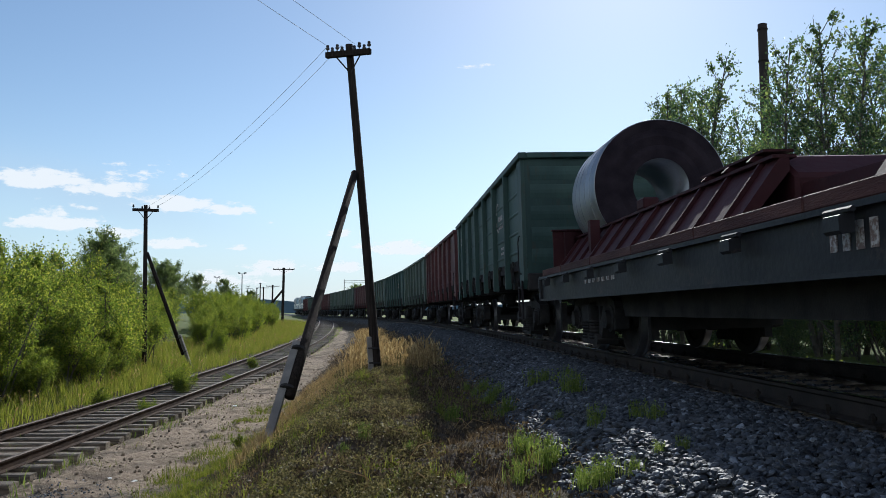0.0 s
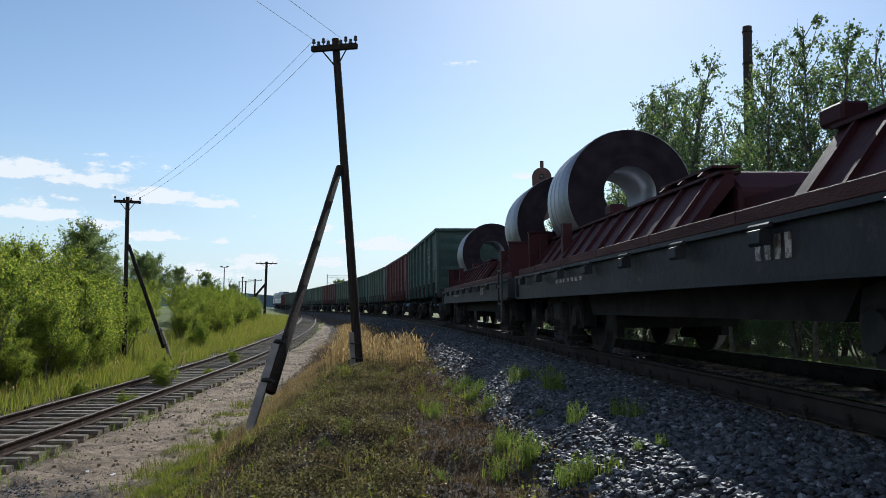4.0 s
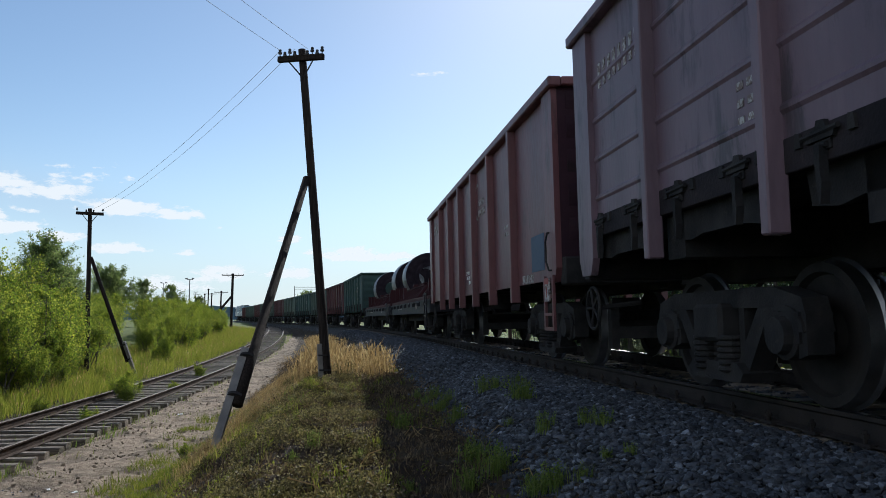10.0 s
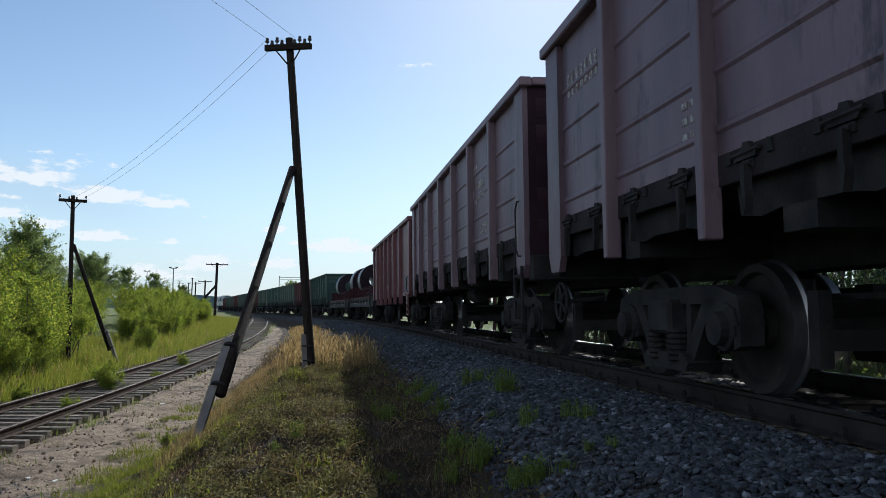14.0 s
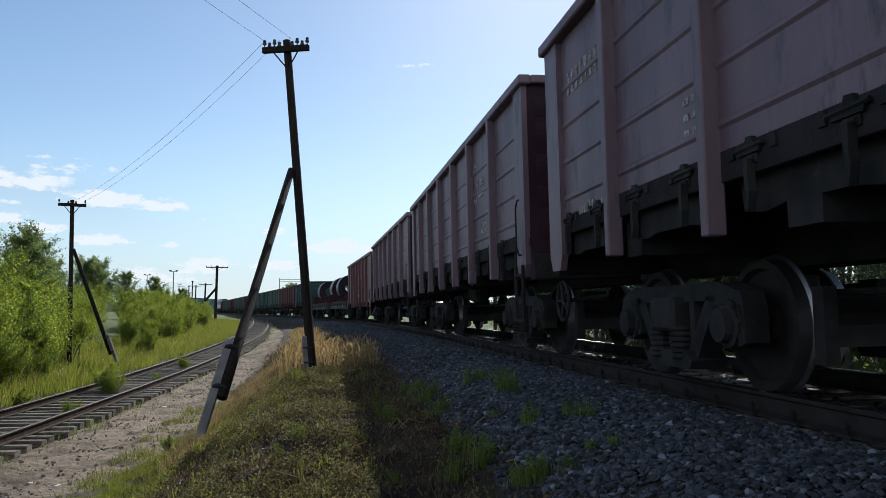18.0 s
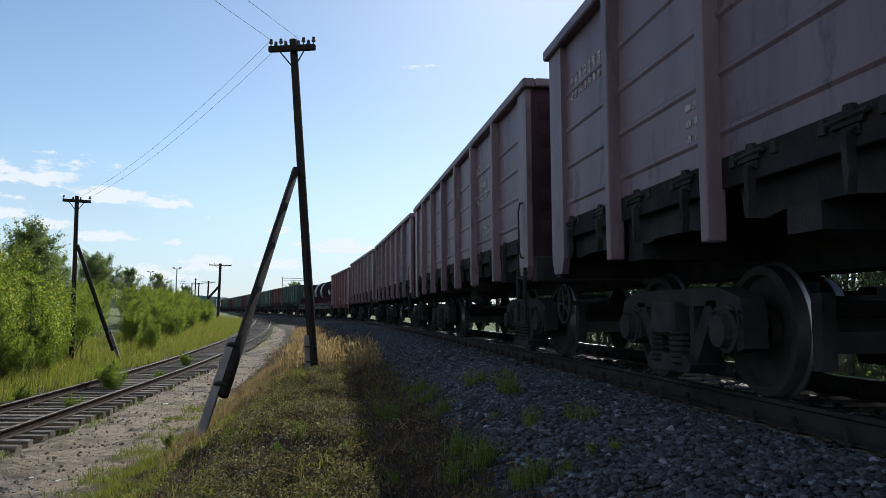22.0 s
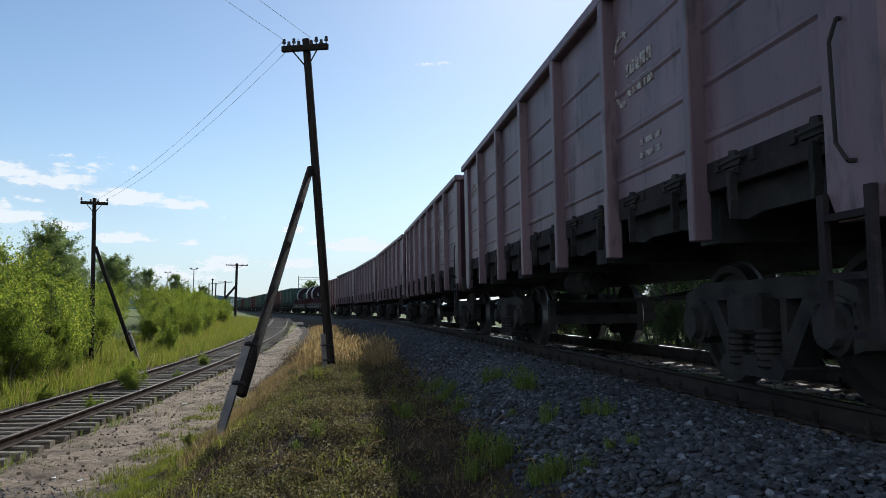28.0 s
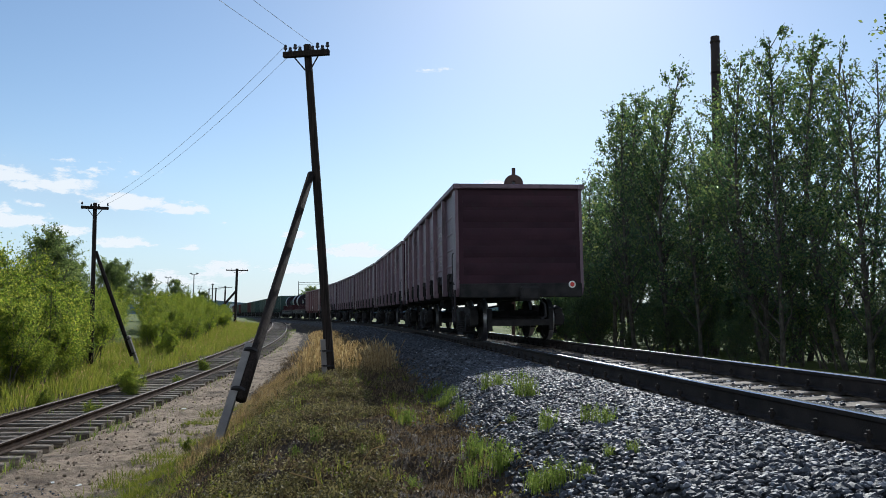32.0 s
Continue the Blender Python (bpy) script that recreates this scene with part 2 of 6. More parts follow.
# ---------- mesh helpers ----------
def part(name, bm, material, parent=None, label="", at=None):
    """Links a bmesh, or a mesh that is shared, as one object under a thing or a part."""
    if isinstance(bm, bmesh.types.BMesh):
        me = bpy.data.meshes.new(name)
        bm.to_mesh(me)
        bm.free()
    else:
        me = bm
    if material and not me.materials:
        me.materials.append(material)
    ob = new(name, me)
    if parent:
        ob.parent = parent
    if at is not None:
        ob.matrix_basis = at
    if label:
        ob["label"] = label
    return ob


def box(bm, x0, x1, y0, y1, z0, z1, cut=0.0):
    """A box; cut bevels its edges."""
    v = [bm.verts.new((x, y, z)) for z in (z0, z1) for y in (y0, y1) for x in (x0, x1)]
    fs = [bm.faces.new([v[i] for i in q]) for q in ((0, 2, 3, 1), (4, 5, 7, 6), (0, 1, 5, 4), (2, 6, 7, 3), (0, 4, 6, 2), (1, 3, 7, 5))]
    if cut:
        es = list({e for f in fs for e in f.edges})
        bmesh.ops.bevel(bm, geom=es, offset=cut, segments=1, affect="EDGES")
    return bm


def prism(bm, outline, axis, a, b):
    """A closed outline of (u, v) points pushed along an axis from a to b. axis x: u=y v=z; y: u=x v=z; z: u=x v=y."""
    def p(u, v, w):
        return {"x": (w, u, v), "y": (u, w, v), "z": (u, v, w)}[axis]
    lo = [bm.verts.new(p(u, v, a)) for u, v in outline]
    hi = [bm.verts.new(p(u, v, b)) for u, v in outline]
    n = len(outline)
    bm.faces.new(lo), bm.faces.new(hi[::-1])
    for i in range(n):
        bm.faces.new((lo[i], hi[i], hi[(i + 1) % n], lo[(i + 1) % n]))
    bmesh.ops.recalc_face_normals(bm, faces=bm.faces)
    return bm


def lathe(bm, profile, axis="x", seg=24, at=(0, 0, 0), closed=True):
    """Turns (position along the axis, radius) points round the axis."""
    rings = []
    for w, r in profile:
        ring = []
        for i in range(seg):
            a = 2 * math.pi * i / seg
            c, s_ = r * math.cos(a), r * math.sin(a)
            p = {"x": (w, c, s_), "y": (c, w, s_), "z": (c, s_, w)}[axis]
            ring.append(bm.verts.new([p[k] + at[k] for k in range(3)]))
        rings.append(ring)
    pairs = list(zip(rings, rings[1:]))
    for r0, r1 in pairs:
        for i in range(seg):
            bm.faces.new((r0[i], r0[(i + 1) % seg], r1[(i + 1) % seg], r1[i]))
    if closed:
        for ring, p in ((rings[0], profile[0]), (rings[-1], profile[-1])):
            if p[1] > 1e-5:
                bm.faces.new(ring)
    bmesh.ops.remove_doubles(bm, verts=bm.verts, dist=1e-5)
    bmesh.ops.recalc_face_normals(bm, faces=bm.faces)
    return bm


def rod(bm, p0, p1, r0, r1=None, seg=8):
    """A round bar between two points."""
    p0, p1 = Vector(p0), Vector(p1)
    d = (p1 - p0).normalized()
    a = d.orthogonal().normalized()
    b = d.cross(a)
    r1 = r0 if r1 is None else r1
    lo = [bm.verts.new(p0 + r0 * (a * math.cos(2 * math.pi * i / seg) + b * math.sin(2 * math.pi * i / seg))) for i in range(seg)]
    hi = [bm.verts.new(p1 + r1 * (a * math.cos(2 * math.pi * i / seg) + b * math.sin(2 * math.pi * i / seg))) for i in range(seg)]
    for i in range(seg):
        bm.faces.new((lo[i], lo[(i + 1) % seg], hi[(i + 1) % seg], hi[i]))
    bm.faces.new(lo[::-1]), bm.faces.new(hi)
    return bm


def smooth(ob):
    for p in ob.data.polygons:
        p.use_smooth = True
    return ob


def np_mesh(name, verts, faces):
    me = bpy.data.meshes.new(name)
    me.from_pydata(np.asarray(verts).tolist(), [], np.asarray(faces).tolist() if not isinstance(faces, list) else faces)
    return me


# ---------- the lines of the two tracks ----------
TH0, K1, KMAX, THMAX, X0 = 0.11325, 7.373e-5, 0.00223, 0.30345, 3.969
CANT = 0.02209
_s = np.arange(-200.0, 700.0, 0.5)
_sm = KMAX / K1
_head = np.where(_s < 0, TH0, np.where(_s < _sm, TH0 + K1 * _s ** 2 / 2, TH0 + K1 * _sm ** 2 / 2 + KMAX * (_s - _sm)))
_head = np.minimum(_head, THMAX)
_x = np.concatenate([[0], np.cumsum(-np.sin((_head[1:] + _head[:-1]) / 2) * 0.5)])
_y = np.concatenate([[0], np.cumsum(np.cos((_head[1:] + _head[:-1]) / 2) * 0.5)])
_i0 = int(np.argmin(abs(_s)))
_x, _y = _x - _x[_i0] + X0, _y - _y[_i0]


def main_line(s):
    return np.interp(s, _s, _x), np.interp(s, _s, _y), np.interp(s, _s, _head)


def on_main(s, lat=0.0, z=0.0):
    """A place on the canted main track: along it, to the right of its middle, above its rails."""
    x, y, a = main_line(s)
    l = (lat + 0.8) * math.cos(CANT) - z * math.sin(CANT) - 0.8
    return Vector((x + l * math.cos(a), y + l * math.sin(a), (lat + 0.8) * math.sin(CANT) + z * math.cos(CANT)))


SIDING_Y = [-80, -20, 13.75, 22.0, 30.0, 38.0, 54.0, 68.0, 86.0, 105.0, 123.0, 150.0]
SIDING_X = [-1.0, -5.6, -8.35, -9.1, -9.7, -10.4, -12.2, -14.3, -17.6, -21.6, -26.2, -33.8]
SIDING_Z = [-1.65, -1.65, -1.65, -1.65, -1.6, -1.48, -1.25, -1.0, -0.7, -0.5, -0.4, -0.3]
_sy = np.arange(-80.0, 151.0, 1.0)
_sx = np.interp(_sy, SIDING_Y, SIDING_X)
_sx = np.convolve(np.pad(_sx, 12, mode="reflect", reflect_type="odd"), np.hanning(25) / np.hanning(25).sum(), "valid")
_sz = np.interp(_sy, SIDING_Y, SIDING_Z)
_sz = np.convolve(np.pad(_sz, 8, mode="edge"), np.ones(17) / 17, "valid")


def siding(y):
    """x, z of the rail tops and heading of the siding at y."""
    x = np.interp(y, _sy, _sx)
    a = np.arctan2(-(np.interp(y + 0.5, _sy, _sx) - np.interp(y - 0.5, _sy, _sx)), 1.0)
    return x, np.interp(y, _sy, _sz), a


def hash_noise(x, y, scale, seed=0):
    """Smooth value noise for arrays, -1 to 1."""
    x, y = np.asarray(x) / scale, np.asarray(y) / scale
    xi, yi = np.floor(x), np.floor(y)
    fx, fy = x - xi, y - yi
    fx, fy = fx * fx * (3 - 2 * fx), fy * fy * (3 - 2 * fy)

    def h(a, b):
        v = np.sin(a * 127.1 + b * 311.7 + seed * 74.7) * 43758.5453
        return (v - np.floor(v)) * 2 - 1
    return (h(xi, yi) * (1 - fx) + h(xi + 1, yi) * fx) * (1 - fy) + (h(xi, yi + 1) * (1 - fx) + h(xi + 1, yi + 1) * fx) * fy


def lateral(x, y):
    """Distance to the right of the main track's middle."""
    xt = np.interp(y, _y, _x)
    return (x - xt) * np.cos(np.interp(y, _y, _head))


def ground_z(x, y):
    x, y = np.asarray(x, float), np.asarray(y, float)
    u = lateral(x, y)
    low = siding(np.clip(y, -80, 150))[1] - 0.28                   # level beside the siding
    low = np.where(y > 150, -0.5, low)
    top = np.minimum(-0.66, 0)
    k = np.clip((low + 1.93) / 1.3, 0, 1)                          # the bank flattens with distance
    shelf = -0.70 * (1 - k) + np.minimum(low, -0.55) * k
    left = np.interp(u, [-9.5, -7.0, -6.2, -5.3, -4.7, -3.2, -2.8, -2.25, -1.6, 0], [0, 0.02, 0.25, 0.72, 1, 1, 1.04, 1.85, 2, 2])
    z_left = np.where(left <= 1, low + (shelf - low) * left, shelf + (-0.23 - shelf) * (left - 1))
    sx = siding(np.clip(y, -80, 150))[0]
    beyond = np.clip((sx - 2.2 - x) / 6.0, 0, 1)
    z_left = z_left + beyond * 0.25
    right = np.interp(u, [0, 1.5, 1.95, 2.8, 3.6, 6, 60], [-0.2, -0.2, -0.22, -0.75, -0.8, -0.85, -0.9])
    z = np.where(u < 0, z_left, right)
    rough = np.clip((np.abs(u) - 2.0) / 1.0, 0, 1)
    on_siding = np.clip(1.6 - np.abs(x - sx), 0, 0.4) / 0.4 * (y < 150)
    rough = rough * (1 - 0.8 * on_siding)
    z = z - 0.09 * np.clip((1.55 - np.abs(x - sx)) / 0.25, 0, 1) * (y < 150) + 0.03 * np.clip((1.6 - np.abs(np.abs(x - sx) - 1.5)) / 0.4, 0, 1) * on_siding * (np.abs(x - sx) > 1.0)
    z = z + rough * (0.078 * hash_noise(x, y, 0.5, 1) + 0.05 * hash_noise(x, y, 1.7, 2) + 0.03 * hash_noise(x, y, 5.0, 3))
    bank = np.clip((u + 6.3) / 0.4, 0, 1) * np.clip((-2.75 - u) / 0.3, 0, 1) * (y < 40)
    z = z + bank * (0.085 * np.maximum(hash_noise(x, y, 0.36, 5), -0.2) + 0.06 * np.maximum(hash_noise(x, y, 0.19, 6), 0))
    far = np.clip((np.hypot(x, y) - 300) / 400, 0, 1)
    return z * (1 - far) + -0.9 * far


def gz(x, y):
    return float(ground_z(np.array([x]), np.array([y]))[0])
# ---------- ground ----------
def spaced(marks):
    """Positions with a step for each stretch: (start, step), ..., end."""
    out = []
    for (a, st), (b, _) in zip(marks, marks[1:]):
        out += list(np.arange(a, b - 1e-6, st))
    return np.array(out + [marks[-1][0]])


def ground_material():
    m = bpy.data.materials.new("trackside_ground")
    m.use_nodes = True
    n, lk = m.node_tree.nodes, m.node_tree.links.new
    bsdf = n["Principled BSDF"]
    co = n.new("ShaderNodeTexCoord")

    def noise_at(scale, detail=6, rough=0.6):
        t = n.new("ShaderNodeTexNoise")
        t.inputs["Scale"].default_value, t.inputs["Detail"].default_value, t.inputs["Roughness"].default_value = scale, detail, rough
        lk(co.outputs["Object"], t.inputs["Vector"])
        return t.outputs["Fac"]

    def ramp(fac, stops):
        r = n.new("ShaderNodeValToRGB")
        e = r.color_ramp.elements
        e[0].position, e[0].color = stops[0][0], (*stops[0][1], 1)
        e[1].position, e[1].color = stops[-1][0], (*stops[-1][1], 1)
        for p, c in stops[1:-1]:
            k = e.new(p)
            k.color = (*c, 1)
        lk(fac, r.inputs[0])
        return r.outputs["Color"]

    def mix(f, a, b):
        x = n.new("ShaderNodeMix")
        x.data_type = "RGBA"
        lk(f, x.inputs["Factor"]), lk(a, x.inputs["A"]), lk(b, x.inputs["B"])
        return x.outputs["Result"]
    at = n.new("ShaderNodeAttribute")
    at.attribute_name = "cover"
    sep = n.new("ShaderNodeSeparateColor")
    lk(at.outputs["Color"], sep.inputs[0])

    def edged(v):
        """breaks the border of a cover with noise"""
        a = n.new("ShaderNodeMath")
        a.operation = "ADD"
        lk(v, a.inputs[0])
        s = n.new("ShaderNodeMapRange")
        s.inputs["To Min"].default_value, s.inputs["To Max"].default_value = -0.75, 0.75
        lk(noise_at(1.6, 8, 0.7), s.inputs["Value"])
        lk(s.outputs[0], a.inputs[1])
        r = n.new("ShaderNodeMapRange")
        r.inputs["From Min"].default_value, r.inputs["From Max"].default_value = 0.4, 0.6
        lk(a.outputs[0], r.inputs["Value"])
        return r.outputs[0]
    soil = ramp(noise_at(2.2), [(0.3, (0.035, 0.026, 0.021)), (0.5, (0.065, 0.048, 0.035)), (0.7, (0.095, 0.08, 0.042))])
    turf = ramp(noise_at(0.5), [(0.3, (0.085, 0.11, 0.03)), (0.55, (0.12, 0.145, 0.04)), (0.75, (0.19, 0.18, 0.07))])
    sand = ramp(noise_at(8.0, 10, 0.75), [(0.3, (0.13, 0.095, 0.066)), (0.5, (0.32, 0.245, 0.175)), (0.7, (0.48, 0.385, 0.28))])
    gravel = ramp(noise_at(28, 3, 0.6), [(0.35, (0.03, 0.03, 0.032)), (0.55, (0.085, 0.084, 0.083)), (0.7, (0.16, 0.157, 0.153))])
    grit = ramp(noise_at(14, 5, 0.7), [(0.35, (0.045, 0.037, 0.030)), (0.58, (0.12, 0.103, 0.084)), (0.72, (0.27, 0.24, 0.205))])
    dirt = ramp(noise_at(5.0, 8, 0.75), [(0.36, (0.060, 0.045, 0.033)), (0.55, (0.13, 0.098, 0.07)), (0.70, (0.22, 0.17, 0.125))])
    trodden = n.new("ShaderNodeMapRange")
    trodden.inputs["From Min"].default_value, trodden.inputs["From Max"].default_value = 0.46, 0.62
    lk(noise_at(0.9, 9, 0.72), trodden.inputs["Value"])
    sand = mix(trodden.outputs[0], sand, dirt)
    c = mix(edged(sep.outputs[0]), soil, turf)
    c = mix(edged(sep.outputs[1]), c, sand)
    at2 = n.new("ShaderNodeAttribute")
    at2.attribute_name = "stony"
    sep2 = n.new("ShaderNodeSeparateColor")
    lk(at2.outputs["Color"], sep2.inputs[0])
    c = mix(edged(sep2.outputs[0]), c, grit)
    c = mix(edged(sep.outputs[2]), c, gravel)
    lk(c, bsdf.inputs["Base Color"])
    bsdf.inputs["Roughness"].default_value, bsdf.inputs["Specular IOR Level"].default_value = 0.95, 0.2
    bp = n.new("ShaderNodeBump")
    bp.inputs["Strength"].default_value, bp.inputs["Distance"].default_value = 1.0, 0.06
    lk(noise_at(16, 8, 0.7), bp.inputs["Height"])
    lk(bp.outputs[0], bsdf.inputs["Normal"])
    return m


def build_ground():
    xs = spaced([(-4000, 900), (-1300, 250), (-300, 40), (-100, 6), (-40, 1.5), (-16, 0.3), (-5, 0.15), (2.4, 0.3), (8, 1.0), (20, 5), (60, 40), (300, 250), (1300, 900), (4000, 0)])
    ys = spaced([(-600, 150), (-150, 25), (-25, 2), (2, 0.3), (3.2, 0.15), (14, 0.3), (34, 0.6), (60, 1.5), (130, 5), (250, 25), (500, 150), (1400, 600), (4400, 0)])
    gx, gy = np.meshgrid(xs, ys)
    z = ground_z(gx.ravel(), gy.ravel())
    verts = np.stack([gx.ravel(), gy.ravel(), z], 1)
    nx, ny = len(xs), len(ys)
    i = np.arange(nx * ny).reshape(ny, nx)
    faces = np.stack([i[:-1, :-1], i[:-1, 1:], i[1:, 1:], i[1:, :-1]], -1).reshape(-1, 4)
    me = np_mesh("ground", verts, faces)
    x, y = gx.ravel(), gy.ravel()
    u = lateral(x, y)
    sx = siding(np.clip(y, -80, 150))[0]
    # covers: turf, sandy path, track gravel, grit
    turf = np.clip(np.where(x < sx - 1.9, (sx - 1.9 - x) / 1.0, 0), 0, 1)
    turf = np.maximum(turf, np.clip((u - 3.0) / 1.5, 0, 1))
    turf = np.maximum(turf, np.clip((y - 130) / 60, 0, 1) * (np.abs(u) > 3))
    path = np.clip((x - (sx - 1.2)) / 0.5, 0, 1) * np.clip((-6.3 + 1.6 * np.clip((y - 25) / 40, 0, 1) - u) / 0.7, 0, 1) * (y < 150)
    gravel = np.clip((2.6 - np.abs(u + 0.05)) / 0.4, 0, 1)
    grit = np.clip(1.5 - np.abs(x - sx), 0, 1) * (y < 150) * 0.9 + np.clip((14 - y) / 5, 0, 1) * path * 0.75
    for name, cols in (("cover", (turf, path, gravel)), ("stony", (np.clip(grit, 0, 1), 0 * u, 0 * u))):
        at = me.color_attributes.new(name, "FLOAT_COLOR", "POINT")
        buf = np.stack([*cols, np.ones_like(u)], 1).astype(np.float32).ravel()
        at.data.foreach_set("color", buf)
    for p in me.polygons:
        p.use_smooth = True
    g = part("ground", me, ground_material())
    tagged(g, "uneven trackside ground of turf, sandy path and gravel", "ground", kind="structure")
    return g


ground = build_ground()


# ---------- tracks ----------
def rail_strip(places, head, name, parent, web, label=""):
    """A rail of true section along a line of (x, y, z, heading); its running surface keeps its own metal."""
    sec = [(-0.075, -0.18), (0.075, -0.18), (0.075, -0.168), (0.012, -0.15), (0.010, -0.05), (0.036, -0.035), (0.0375, -0.008), (0.030, 0.0), (-0.030, 0.0), (-0.0375, -0.008), (-0.036, -0.035), (-0.010, -0.05), (-0.012, -0.15), (-0.075, -0.168)]
    n = len(sec)
    verts, faces, top = [], [], []
    for x, y, z, a in places:
        for l, h in sec:
            verts.append((x + l * math.cos(a), y + l * math.sin(a), z + h))
    for k in range(len(places) - 1):
        for i in range(n):
            j = (i + 1) % n
            faces.append((k * n + i, k * n + j, (k + 1) * n + j, (k + 1) * n + i))
            top.append(i in (6, 7, 8))
    me = bpy.data.meshes.new(name)
    me.from_pydata(verts, [], faces)
    me.materials.append(web)
    me.materials.append(head)
    me.polygons.foreach_set("material_index", np.array(top, dtype=np.int32))
    return part(name, me, None, parent, label)


def main_track():
    tr = new("main_track")
    tagged(tr, "main railway line of steel rails on pale sleepers, curving away", "railway track", kind="structure")
    ss = spaced([(-60, 4), (-4, 1.0), (120, 3), (420, 0)])
    for lat in (-0.80, 0.80):
        pl = []
        for s in ss:
            p = on_main(s, lat)
            pl.append((p.x, p.y, p.z, float(main_line(s)[2])))
        rail_strip(pl, M_RAILTOP, "rail", tr, M_RAIL, "rusty rail with a polished top")
    bm = bmesh.new()
    prism(bm, [(-1.35, -0.36), (1.35, -0.36), (1.35, -0.19), (1.1, -0.185), (0.45, -0.21), (-0.45, -0.21), (-1.1, -0.185), (-1.35, -0.19)], "y", -0.13, 0.13)
    bmesh.ops.bevel(bm, geom=[e for e in bm.edges], offset=0.012, segments=1, affect="EDGES")
    sl = bpy.data.meshes.new("sleeper")
    bm.to_mesh(sl)
    bm.free()
    sl.materials.append(M_CONCRETE)
    bm = bmesh.new()
    box(bm, -0.11, 0.11, -0.07, 0.07, -0.182, -0.16)
    for s in (-1, 1):
        rod(bm, (s * 0.088, 0, -0.17), (s * 0.088, 0, -0.085), 0.014, seg=6)
        rod(bm, (s * 0.088, 0, -0.13), (s * 0.088, 0, -0.105), 0.026, seg=6)
    fx = bpy.data.meshes.new("rail_fastening")
    bm.to_mesh(fx)
    bm.free()
    fx.materials.append(M_RAIL)
    rnd = random.Random(4)
    for i in range(130):
        s = -6 + i * 0.545
        x, y, a = main_line(s)
        c = on_main(s)
        o = part("sleeper", sl, None, tr, at=pose(c.x, c.y, c.z, 0, -math.degrees(CANT), math.degrees(a) + rnd.uniform(-0.8, 0.8)))
        if s < 34:
            for lat in (-0.8, 0.8):
                p = on_main(s, lat)
                part("rail_fastening", fx, None, tr, at=pose(p.x, p.y, p.z, 0, 0, math.degrees(a)))
    return tr


def old_siding():
    tr = new("siding_track")
    tagged(tr, "old siding with dull rails on grey wooden sleepers, weedy", "railway track", kind="structure")
    ys = spaced([(-40, 4), (4, 1.0), (110, 2.0), (146, 0)])
    for lat in (-0.80, 0.80):
        pl = []
        for y in ys:
            x, z, a = siding(y)
            pl.append((x + lat * math.cos(a), y + lat * math.sin(a), z, a))
        rail_strip(pl, M_OLDRAIL, "rail", tr, M_SIDEWEB, "dull rusty rail")
    rnd = random.Random(8)
    variants = []
    for k in range(4):
        bm = bmesh.new()
        w, q = 0.12 + rnd.uniform(-0.015, 0.02), 0.03
        prism(bm, [(-w, -0.34), (w, -0.34), (w, -0.20), (w - q, -0.18), (-w + q, -0.18), (-w, -0.20)], "x", -1.36 + rnd.uniform(-0.08, 0.08), 1.36 + rnd.uniform(-0.08, 0.08))
        me = bpy.data.meshes.new("sleeper")
        bm.to_mesh(me)
        bm.free()
        me.materials.append(M_OLDWOOD)
        variants.append(me)
    y = 5.0
    while y < 118:
        x, z, a = siding(y)
        part("sleeper", rnd.choice(variants), None, tr, at=pose(x + rnd.uniform(-0.06, 0.06), y, z + rnd.uniform(-0.012, 0.004), 0, 0, math.degrees(a) + rnd.uniform(-2, 2)))
        y += 0.60 + rnd.uniform(-0.05, 0.05)
    return tr


line = main_track()
side_line = old_siding()


# ---------- telegraph poles ----------
def insulator_mesh():
    bm = bmesh.new()
    lathe(bm, [(0.0, 0.012), (0.06, 0.012), (0.06, 0.04), (0.085, 0.045), (0.115, 0.028), (0.13, 0.036), (0.155, 0.03), (0.17, 0.0)], "z", 8)
    me = bpy.data.meshes.new("insulator")
    bm.to_mesh(me)
    bm.free()
    me.materials.append(M_GLASSY)
    return me


ME_INS = insulator_mesh()


